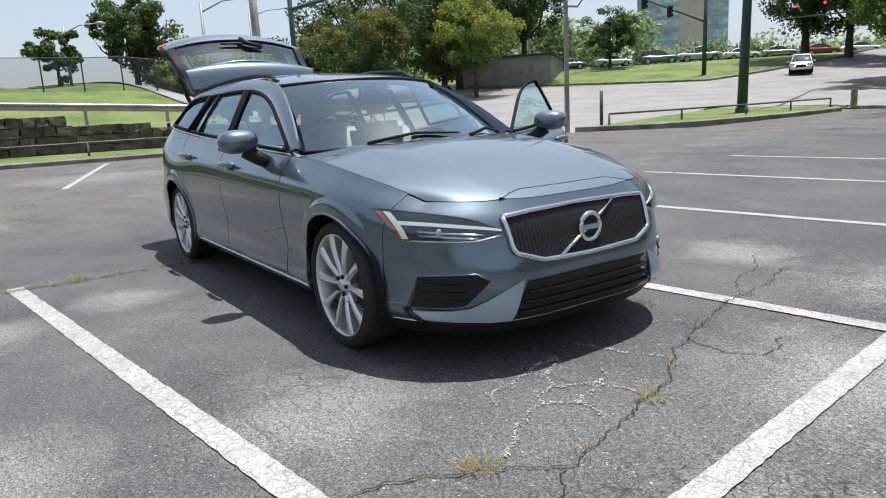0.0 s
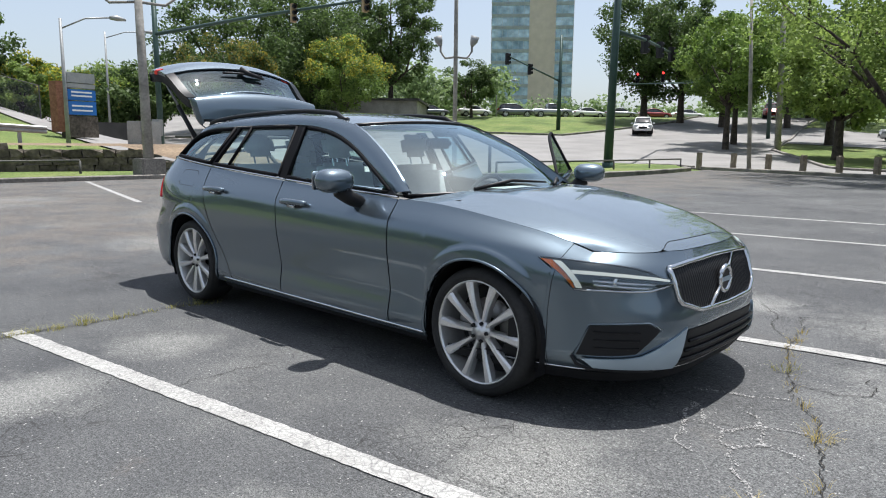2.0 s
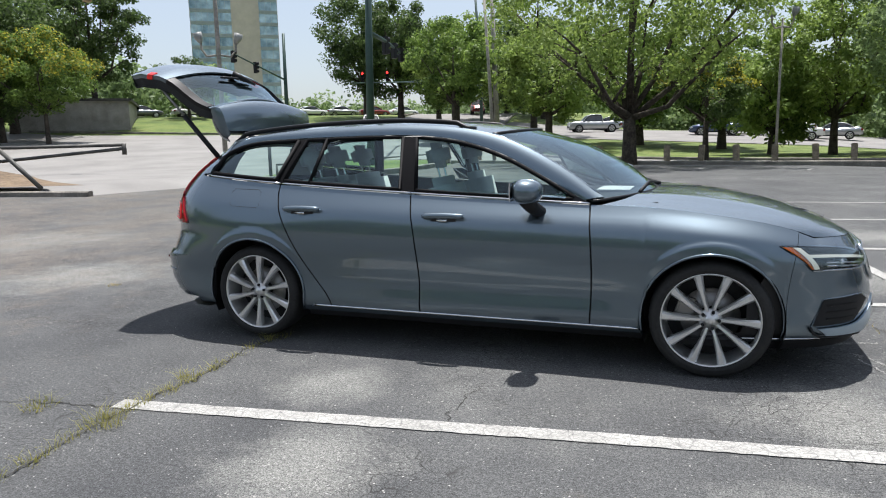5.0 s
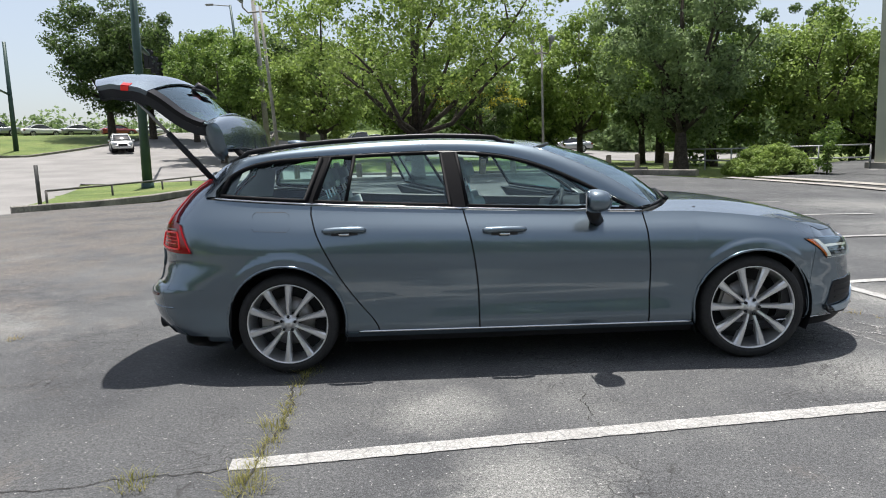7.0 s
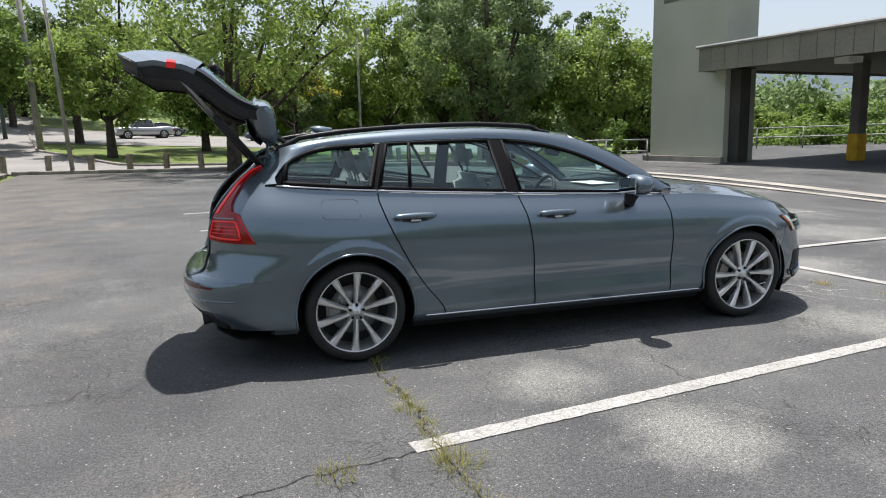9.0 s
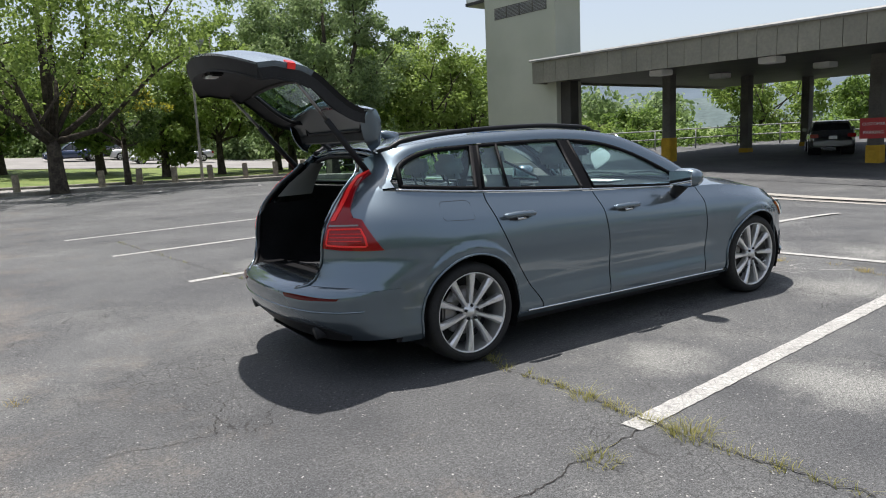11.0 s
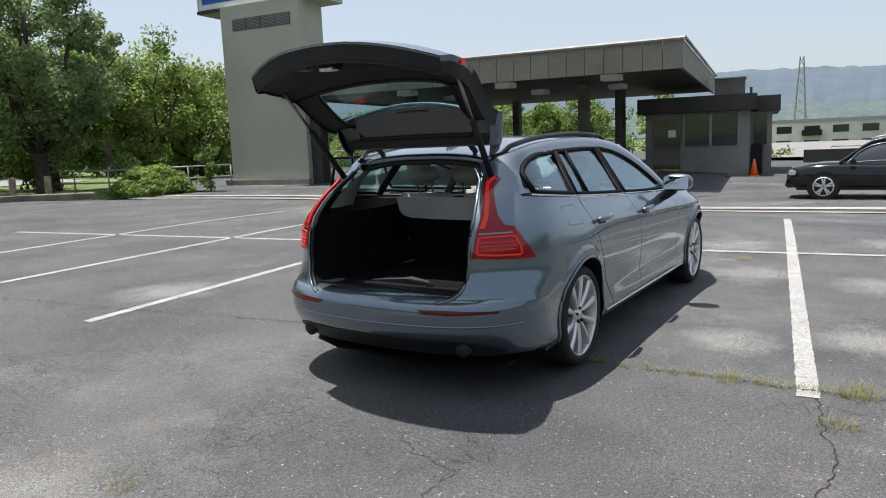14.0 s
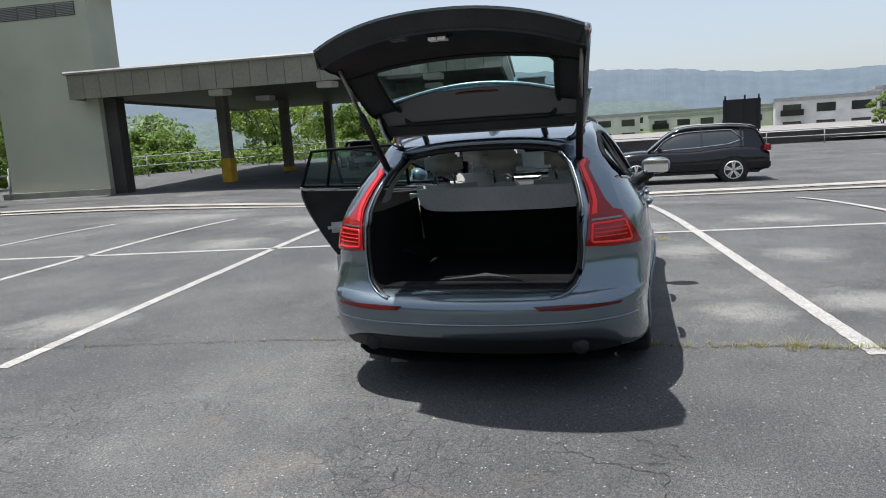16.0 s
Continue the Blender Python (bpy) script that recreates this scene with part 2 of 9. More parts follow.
def leaf_mat(name, dark, light):
    m = bpy.data.materials.new(name)
    m.use_nodes = True
    t = m.node_tree
    N, L = t.nodes, t.links
    b = N["Principled BSDF"]
    b.inputs["Roughness"].default_value = 0.55
    b.inputs["Specular IOR Level"].default_value = 0.35
    geo = N.new("ShaderNodeNewGeometry")
    nz = N.new("ShaderNodeTexNoise")
    nz.inputs["Scale"].default_value = 0.5
    L.new(geo.outputs["Position"], nz.inputs["Vector"])
    add = N.new("ShaderNodeMath")
    add.operation = "MULTIPLY_ADD"
    L.new(geo.outputs["Random Per Island"], add.inputs[0])
    add.inputs[1].default_value = 0.55
    L.new(nz.outputs["Fac"], add.inputs[2])
    r = N.new("ShaderNodeValToRGB")
    r.color_ramp.elements[0].position, r.color_ramp.elements[1].position = 0.4, 1.1
    r.color_ramp.elements[0].color, r.color_ramp.elements[1].color = (*dark, 1), (*light, 1)
    L.new(add.outputs[0], r.inputs[0])
    L.new(r.outputs["Color"], b.inputs["Base Color"])
    tr = N.new("ShaderNodeBsdfTranslucent")
    L.new(r.outputs["Color"], tr.inputs["Color"])
    mx = N.new("ShaderNodeMixShader")
    mx.inputs[0].default_value = 0.5
    L.new(b.outputs[0], mx.inputs[1])
    L.new(tr.outputs[0], mx.inputs[2])
    L.new(mx.outputs[0], N["Material Output"].inputs["Surface"])
    return m


def glass_mat(name, tint=(0.75, 0.82, 0.80), rough=0.0, through_=0.75, sheen=0.09):
    """A thin pane: tinted see-through with a mirror sheen."""
    m = bpy.data.materials.new(name)
    m.use_nodes = True
    t = m.node_tree
    N, L = t.nodes, t.links
    N.remove(N["Principled BSDF"])
    tr, gl, mx, fr = (N.new(k) for k in ("ShaderNodeBsdfTransparent", "ShaderNodeBsdfGlossy", "ShaderNodeMixShader", "ShaderNodeLayerWeight"))
    tr.inputs[0].default_value = (*(c * through_ for c in tint), 1)
    gl.inputs["Roughness"].default_value = rough
    gl.inputs["Color"].default_value = (0.76, 0.91, 0.97, 1)
    fr.inputs["Blend"].default_value = 0.5
    pw = N.new("ShaderNodeMath")
    pw.operation = "POWER"
    pw.inputs[1].default_value = 3.0
    L.new(fr.outputs["Facing"], pw.inputs[0])
    mr = N.new("ShaderNodeMapRange")
    mr.inputs["To Min"].default_value, mr.inputs["To Max"].default_value = sheen, 1.0
    L.new(pw.outputs[0], mr.inputs["Value"])
    L.new(mr.outputs["Result"], mx.inputs[0])
    L.new(tr.outputs[0], mx.inputs[1])
    L.new(gl.outputs[0], mx.inputs[2])
    L.new(mx.outputs[0], N["Material Output"].inputs["Surface"])
    return m


def glow_mat(name, col, strength, base=(0.1, 0.1, 0.1)):
    m = shader(name, base, 0.3)
    b = m.node_tree.nodes["Principled BSDF"]
    b.inputs["Emission Color"].default_value = (*col, 1)
    b.inputs["Emission Strength"].default_value = strength
    return m


M_ASPHALT = asphalt("cracked_asphalt")
M_ROAD = varied("worn_concrete_road", [(0.165, 0.158, 0.15), (0.225, 0.216, 0.205)], 0.4, 0.85, fine=30, fine_amt=0.12)
M_CONC = varied("pale_concrete", [(0.22, 0.208, 0.185), (0.33, 0.313, 0.28)], 1.2, 0.85, fine=25, fine_amt=0.25, bump=0.4)
M_CONC_DARK = varied("weathered_kerb", [(0.12, 0.11, 0.10), (0.26, 0.24, 0.21)], 1.5, 0.9, fine=20, fine_amt=0.3, bump=0.5)
M_PAINT_WHITE = line_paint("worn_white_line_paint")
M_GRASS = varied("mown_grass", [(0.062, 0.095, 0.020), (0.104, 0.145, 0.032), (0.142, 0.167, 0.048)], 0.35, 0.9, fine=14, fine_amt=0.4, bump=1.0, bump_dist=0.06)
M_EARTH = varied("bare_earth", [(0.12, 0.085, 0.055), (0.21, 0.155, 0.10)], 0.8, 0.95, fine=9, fine_amt=0.35, bump=0.8, bump_dist=0.05)
M_STONE = varied("dark_rubble_stone", [(0.055, 0.045, 0.036), (0.13, 0.108, 0.085)], 1.6, 0.9, fine=7, fine_amt=0.4, bump=0.9, bump_dist=0.05, rand=0.25)
M_STEEL = varied("galvanised_steel", [(0.24, 0.25, 0.25), (0.33, 0.33, 0.32)], 2, 0.55, 0.3, fine=15, fine_amt=0.1, bump=0.05)
M_RAIL = varied("dark_painted_rail", [(0.05, 0.05, 0.048), (0.10, 0.095, 0.085)], 3, 0.6, 0.2, fine=20, fine_amt=0.2, bump=0.1)
M_POLE_GREEN = varied("dark_green_pole_paint", [(0.018, 0.045, 0.038), (0.035, 0.07, 0.058)], 2, 0.45, 0.1, fine=20, fine_amt=0.12, bump=0.05)
M_POLE_GREY = varied("weathered_grey_pole", [(0.20, 0.19, 0.17), (0.33, 0.31, 0.28)], 2, 0.75, fine=12, fine_amt=0.2)
M_WOODPOST = varied("weathered_wood_post", [(0.16, 0.135, 0.10), (0.30, 0.255, 0.19)], 4, 0.9, fine=18, fine_amt=0.3, bump=0.5, rand=0.2)
M_BARK = varied("tree_bark", [(0.035, 0.028, 0.022), (0.085, 0.07, 0.055)], 4, 0.95, fine=14, fine_amt=0.4, bump=1.0, bump_dist=0.04)
M_LEAF = leaf_mat("oak_leaves", (0.048, 0.095, 0.020), (0.185, 0.275, 0.058))
M_LEAF_LIGHT = leaf_mat("light_leaves", (0.080, 0.138, 0.028), (0.280, 0.372, 0.092))
M_LEAF_DARK = leaf_mat("dark_leaves", (0.030, 0.056, 0.019), (0.107, 0.164, 0.046))
M_LEAF_YELLOW = leaf_mat("yellow_green_blossom", (0.15, 0.165, 0.018), (0.44, 0.40, 0.05))
M_LEAF_DULL = leaf_mat("dull_yellow_brown_blossom", (0.10, 0.09, 0.016), (0.27, 0.23, 0.04))
M_LEAF_GREY = leaf_mat("grey_green_leaves", (0.080, 0.130, 0.050), (0.250, 0.335, 0.140))
M_BLACK = shader("black_plastic", (0.012, 0.012, 0.013), 0.5, 0.0, 0.25)
M_WALLPAINT = varied("pale_green_grey_render", [(0.375, 0.388, 0.312), (0.435, 0.445, 0.362)], 0.5, 0.85, fine=60, fine_amt=0.08, bump=0.3, bump_dist=0.006)
M_FASCIA = varied("olive_brown_metal_fascia", [(0.172, 0.165, 0.130), (0.222, 0.210, 0.165)], 0.8, 0.6, 0.0, fine=10, fine_amt=0.1, bump=0.1, rand=0.06)
M_DARKPAINT = varied("dark_brown_paint", [(0.035, 0.033, 0.030), (0.06, 0.056, 0.05)], 1, 0.6, fine=20, fine_amt=0.15)
M_COLUMN = varied("grey_brown_column_paint", [(0.09, 0.085, 0.075), (0.15, 0.14, 0.125)], 1.2, 0.65, fine=20, fine_amt=0.2)
M_YELLOW = varied("chipped_yellow_paint", [(0.46, 0.27, 0.02), (0.62, 0.38, 0.03)], 3, 0.6, fine=25, fine_amt=0.2)
M_WHITE = varied("white_paint", [(0.66, 0.66, 0.64), (0.78, 0.78, 0.76)], 1.0, 0.6, fine=30, fine_amt=0.05)
M_BLUE = varied("blue_sign_face", [(0.015, 0.11, 0.36), (0.02, 0.14, 0.42)], 0.6, 0.35, fine=20, fine_amt=0.05, bump=0)
M_RED = varied("red_sign_face", [(0.42, 0.025, 0.03), (0.55, 0.04, 0.04)], 2, 0.4, fine=20, fine_amt=0.1, bump=0)
M_BRICK = varied("brown_brick", [(0.18, 0.075, 0.045), (0.28, 0.13, 0.08)], 6, 0.85, fine=22, fine_amt=0.3)
M_TOWERWALL = varied("tan_tower_concrete", [(0.47, 0.40, 0.36), (0.54, 0.47, 0.42)], 0.05, 0.8, fine=0.6, fine_amt=0.08, bump=0)
# pale blue in the glass colour stands for reflected sky
M_TOWERGLASS = varied("sky_tinted_tower_glass", [(0.16, 0.25, 0.31), (0.46, 0.58, 0.66)], 0.25, 0.15, 0.3, fine=0.7, fine_amt=0.3, bump=0)
M_TOWERSILL = varied("grey_green_spandrel", [(0.26, 0.29, 0.30), (0.34, 0.37, 0.38)], 0.1, 0.5, 0.1, fine=0.8, fine_amt=0.15, bump=0)
M_APTWALL = varied("pale_apartment_wall", [(0.50, 0.50, 0.49), (0.66, 0.65, 0.63)], 0.08, 0.85, fine=0.7, fine_amt=0.1, bump=0)
M_WINDOW_DARK = shader("dark_window_glass", (0.02, 0.025, 0.03), 0.08, 0, 0.8)
# blue-grey distance haze is put into both hill colours
M_HAZE_HILL = varied("haze_tinted_hill", [(0.068, 0.094, 0.120), (0.084, 0.112, 0.139)], 0.02, 1.0, fine=0.12, fine_amt=0.07, bump=0)
M_HILL_NEAR = varied("wooded_hill", [(0.062, 0.088, 0.088), (0.085, 0.112, 0.110)], 0.05, 1.0, fine=0.25, fine_amt=0.2, bump=0)
M_LAMPRED = glow_mat("red_signal_lamp", (1.0, 0.04, 0.03), 1.6, (0.4, 0.02, 0.02))
M_TANSIGNAL = varied("tan_signal_housing", [(0.26, 0.19, 0.10), (0.36, 0.27, 0.15)], 2, 0.6, fine=12, fine_amt=0.1, bump=0)
M_ORANGE = shader("orange_cone_plastic", (0.75, 0.13, 0.02), 0.5)

# ---------------------------------------------------------------- mesh helpers


def mesh_from(name, verts, faces, mat, smooth=False):
    me = bpy.data.meshes.new(name)
    me.from_pydata([tuple(v) for v in verts], [], [tuple(f) for f in faces])
    me.materials.append(mat)
    if smooth:
        me.polygons.foreach_set("use_smooth", [True] * len(me.polygons))
    me.update()
    return me


def part(name, bm, material, parent=None, label="", smooth=False):
    me = bpy.data.meshes.new(name)
    bm.normal_update()
    bm.to_mesh(me)
    bm.free()
    me.materials.append(material)
    if smooth:
        me.polygons.foreach_set("use_smooth", [True] * len(me.polygons))
    ob = new(name, me)
    ob.parent = parent
    if label:
        ob["label"] = label
    return ob


def piece(name, verts, faces, mat, parent=None, smooth=False, label=""):
    ob = new(name, mesh_from(name, verts, faces, mat, smooth))
    ob.parent = parent
    if label:
        ob["label"] = label
    return ob


def empty(name, m, label, category, group="", kind=""):
    ob = new(name)
    ob.matrix_world = m
    return tagged(ob, label, category, group, kind)


def box(bm, x0, x1, y0, y1, z0, z1, bev=0.0, m=None):
    r = bmesh.ops.create_cube(bm, size=1.0)["verts"]
    mm = Matrix.Translation(((x0 + x1) / 2, (y0 + y1) / 2, (z0 + z1) / 2)) @ Matrix.Diagonal((x1 - x0, y1 - y0, z1 - z0, 1))
    bmesh.ops.transform(bm, matrix=(m @ mm) if m else mm, verts=r)
    if bev:
        es = list({e for v in r for e in v.link_edges})
        bmesh.ops.bevel(bm, geom=es, offset=bev, segments=2, affect="EDGES")
    return bm


def boxed(*a, bev=0.0, m=None):
    return box(bmesh.new(), *a, bev=bev, m=m)


def tube(bm, pts, radii, sides=8, caps=True):
    """A round bar along points; radii one number or one a point."""
    pts = [Vector(p) for p in pts]
    if isinstance(radii, (int, float)):
        radii = [radii] * len(pts)
    rings = []
    for i, p in enumerate(pts):
        d = (pts[min(i + 1, len(pts) - 1)] - pts[max(i - 1, 0)]).normalized()
        a = Vector((0, 0, 1)) if abs(d.z) < 0.9 else Vector((1, 0, 0))
        u = d.cross(a).normalized()
        w = d.cross(u)
        rings.append([bm.verts.new(p + radii[i] * (math.cos(2 * math.pi * k / sides) * u + math.sin(2 * math.pi * k / sides) * w)) for k in range(sides)])
    for r0, r1 in zip(rings, rings[1:]):
        for k in range(sides):
            bm.faces.new((r0[k], r0[(k + 1) % sides], r1[(k + 1) % sides], r1[k]))
    if caps:
        bm.faces.new(rings[0][::-1])
        bm.faces.new(rings[-1])
    return bm


def tubed(pts, radii, sides=8):
    bm = tube(bmesh.new(), pts, radii, sides)
    bmesh.ops.recalc_face_normals(bm, faces=bm.faces)
    return bm


def grid_faces(nu, nv):
    return [(i * nv + j, (i + 1) * nv + j, (i + 1) * nv + j + 1, i * nv + j + 1) for i in range(nu - 1) for j in range(nv - 1)]


# ---------------------------------------------------------------- plan of the lot
TH = radians(7.3)


def sn(s, n, z=0.0):
    """Along the stall lines (s) and across them (n) to the world."""
    return Vector((s * math.cos(TH) - n * math.sin(TH), s * math.sin(TH) + n * math.cos(TH), z))


def smooth_step(v, a, b):
    t = min(1.0, max(0.0, (v - a) / (b - a)))
    return t * t * (3 - 2 * t)


# the drive-through and all behind it were drawn at a smaller scale: set out from one station point at true size
EAST_C, EAST_K = Vector((-4.7, -3.3, 1.37)), 1.15
M_EAST = Matrix.Translation(EAST_C) @ Matrix.Scale(EAST_K, 4) @ Matrix.Translation(-EAST_C)


def set_out(*obs):
    for o_ in obs:
        o_.matrix_world = M_EAST @ o_.matrix_world


def grade(x, y):
    """Level of the lot in the drawing of the drive-through."""
    return -0.36 * smooth_step(x, 2.5, 13.0) * smooth_step(-y, -14.0, -2.0)


def lot_z(x, y):
    """The lot falls gently towards the canopy, most at its open end."""
    p = EAST_C + (Vector((x, y, EAST_C.z)) - EAST_C) / EAST_K
    return smooth_step(x, 3.0, 14.5) * (EAST_C.z * (1 - EAST_K) + EAST_K * grade(p.x, p.y))


def drive_z(x, y):
    """The drive under the canopy rises gently away from the lot."""
    v = (x - 14.85) * 0.989 + (y - 17.9) * 0.146
    return grade(x, y) + 0.0215 * max(0.0, v + 1.6) * smooth_step(y, 1.0, 6.0)


def land_z(x, y):
    """The land round the lot: a bank to the north-west, a slope to the west, level elsewhere."""
    d = -0.6 * x + 0.8 * y
    z = 0.066 * max(0.0, min(d, 60.0) - 36.0) + 3.1 * smooth_step(d, 60.0, 92.0)
    z += 3.9 * smooth_step(-x, 24.0, 60.0) * smooth_step(-y, -22.0, -8.0)
    inside = smooth_step(x, -17.5, -15.5) * smooth_step(-y, -27, -24) * (1 - smooth_step(x, 52, 60))
    return z - 0.06 - 0.35 * smooth_step(x, 10, 20) - 0.55 * inside


def draped(name, outline, zf, mat, label, category, lift=0.0, step=2.5, kind="structure"):
    """A sheet over an outline of plan points, cut on a grid and laid on the land."""
    bm = bmesh.new()
    bm.faces.new([bm.verts.new((x, y, 0)) for x, y in outline])
    xs, ys = [p[0] for p in outline], [p[1] for p in outline]
    for lo, hi, no in ((min(xs), max(xs), (1, 0, 0)), (min(ys), max(ys), (0, 1, 0))):
        k = lo + step
        while k < hi:
            bmesh.ops.bisect_plane(bm, geom=bm.verts[:] + bm.edges[:] + bm.faces[:], plane_co=[k * c for c in no], plane_no=no)
            k += step
    for v in bm.verts:
        v.co.z = zf(v.co.x, v.co.y) + lift
    bmesh.ops.recalc_face_normals(bm, faces=bm.faces)
    for f_ in bm.faces:
        if f_.normal.z < 0:
            f_.normal_flip()
    ob = part(name, bm, mat, smooth=True)
    return tagged(ob, label, category, kind=kind)


# ground, one sheet to the horizon
_ax = sorted({*(round(v, 1) for v in np.linspace(-130, 130, 105)), *(s * v for s in (-1, 1) for v in (170, 240, 400, 800, 1600, 2600))})
ground = new("ground", mesh_from("ground", [(x, y, land_z(x, y)) for x in _ax for y in _ax], grid_faces(len(_ax), len(_ax)), M_GRASS, True))
tagged(ground, "mown green grass land with rising banks round the lot", "ground", kind="structure")
LOT = [(-18.6, -3.0), (-17.8, 8.4), (-14.0, 9.2), (-12.5, 14.6), (-9.5, 17.5), (-9.8, 24.0), (-10.6, 30.4), (-2.0, 27.3), (8.5, 25.6), (10.2, 21.5), (11.6, 18.2), (60, 24), (60, -60), (-18.6, -60)]
lot = draped("parking_lot", LOT, lot_z, M_ASPHALT, "grey cracked asphalt parking lot with pale worn patches", "pavement", 0.0)
ROAD = [(-140, 2), (-60, 9), (-27, 12.5), (-18, 9.5), (-14.0, 9.2), (-12.5, 14.6), (-13.3, 18), (-20, 33), (-13.2, 33.2), (-10.8, 31.0), (-2.0, 27.9), (9, 26.2), (9.5, 28.5), (2, 31.5), (-6, 36.5), (-14, 50), (-20, 75), (-30, 140), (-44, 140), (-33, 75), (-36, 56), (-55, 46), (-140, 40)]
road = draped("road", ROAD, land_z, M_ROAD, "pale worn concrete street and crossing beyond the lot", "road", 0.075)


def stripe(a, b, w, name="parking_line", label="worn white painted parking line on the asphalt", zf=lot_z):
    """A painted line with slightly ragged edges and chips."""
    a, b = Vector(a), Vector(b)
    d = (b - a).normalized()
    q = Vector((-d.y, d.x, 0))
    k = max(2, int((b - a).length / 0.035))
    vs, fs = [], []
    for i in range(k + 1):
        p = a + (b - a) * i / k
        for sgn in (-1, 1):
            e = p + q * sgn * (w / 2 + random.uniform(-0.0045, 0.003))
            vs.append((e.x, e.y, zf(e.x, e.y) + 0.005))
    for i in range(k):
        fs.append((2 * i, 2 * i + 2, 2 * i + 3, 2 * i + 1))
    ob = new(name, mesh_from(name, vs, fs, M_PAINT_WHITE))
    return tagged(ob, label, "line marking", "parking lines", "structure")


for n_ in (-7.53, -4.73, -1.93, 0.86, 3.66, 6.52, 9.3):
    far_end = 8.25
    stripe(sn(-1.7, n_), sn(far_end, n_), 0.115)
stripe(sn(3.22, -14), sn(3.30, 12.2), 0.11)
stripe((-9.9, -0.8, 0), (-17.2, 1.15, 0), 0.12)
stripe((-10.2, 2.5, 0), (-17.6, 4.2, 0), 0.12)
for x_, y_ in ((-6.5, 24.6), (-2.2, 23.4), (1.4, 22.9), (5.0, 22.4)):
    stripe((x_, y_, 0), (x_ + 0.25, y_ + 0.9, 0), 0.12)

# ---------------------------------------------------------------- kerbs, verge, walls to the west


def kerb(name, pts, zf, w=0.16, h=0.13, mat=None, label="weathered concrete kerb edging the lot"):
    bm = bmesh.new()
    pts = [Vector((x, y, 0)) for x, y in pts]
    fine = []
    for a, b in zip(pts, pts[1:]):
        k = max(1, int((b - a).length / 1.2))
        fine += [a + (b - a) * i / k for i in range(k)]
    fine.append(pts[-1])
    rings = []
    for i, p in enumerate(fine):
        d = (fine[min(i + 1, len(fine) - 1)] - fine[max(i - 1, 0)]).normalized()
        q = Vector((-d.y, d.x, 0))
        z = zf(p.x, p.y)
        jit = random.uniform(-0.012, 0.012)
        prof = ((-w / 2, -0.1), (-w / 2, h - 0.03), (-w / 2 + 0.03, h), (w / 2 - 0.03, h), (w / 2, h - 0.03), (w / 2, -0.1))
        rings.append([bm.verts.new(p + q * (u + jit) + Vector((0, 0, z + v + jit * 0.5))) for u, v in prof])
    for r0, r1 in zip(rings, rings[1:]):
        for j in range(5):
            bm.faces.new((r0[j], r0[j + 1], r1[j + 1], r1[j]))
    bm.faces.new(rings[0])
    bm.faces.new(rings[-1][::-1])
    bmesh.ops.recalc_face_normals(bm, faces=bm.faces)
    return tagged(part(name, bm, mat or M_CONC_DARK), label, "kerb", "lot kerbs", "structure")


flat = lambda x, y: 0.0
kerb("kerb", [(-18.7, -6), (-18.2, 3), (-17.8, 8.4), (-16.0, 9.0), (-13.6, 9.3)], flat, 0.2, 0.14)
kerb("kerb", [(-13.2, 15.6), (-11.4, 17.2), (-10.6, 19.5), (-10.4, 24.0), (-10.9, 29.2), (-11.8, 30.6)], flat, 0.2, 0.14)
kerb("kerb", [(-11.0, 30.9), (-2.0, 27.6), (8.5, 25.9), (10.0, 23.5)], flat, 0.22, 0.15)
kerb("road_kerb", [(-20, 34.2), (-14.5, 34.6), (-12.2, 32.6)], flat, 0.2, 0.12)
kerb("road_kerb", [(-60, 46.5), (-36.5, 56.5), (-33.5, 75), (-44, 138)], land_z, 0.25, 0.2, label="pale concrete street kerb below the grass bank")
kerb("road_kerb", [(-30, 138), (-20, 75), (-14, 50), (-6, 36.7), (2, 31.8), (9.5, 28.7)], land_z, 0.25, 0.2, label="pale concrete street kerb beside the lawn")

draped("verge", [(-30, -12), (-30, 9.5), (-17.9, 8.6), (-18.3, 3), (-18.8, -12)], flat, M_GRASS, "bright green grass verge behind the kerb", "grass", 0.10, 2.0)
draped("island", [(-13.0, 15.6), (-11.5, 17.3), (-10.7, 19.5), (-10.5, 24.0), (-11.0, 29.2), (-12.0, 30.6), (-13.4, 33.0), (-19.5, 33.0), (-13.6, 18)], flat, M_GRASS, "green grass island with a low rail", "grass", 0.11, 2.0)
draped("dirt_bank", [(-24.6, -14), (-23.0, 7.4), (-17.0, 8.9), (-14.4, 9.9), (-19.0, 12.2), (-29, 11), (-33, -14)], lambda x, y: 0.25 + 0.75 * smooth_step(-x, 17.5, 24), M_EARTH, "bare brown earth bank above the stone wall", "ground", 0.0, 2.0)


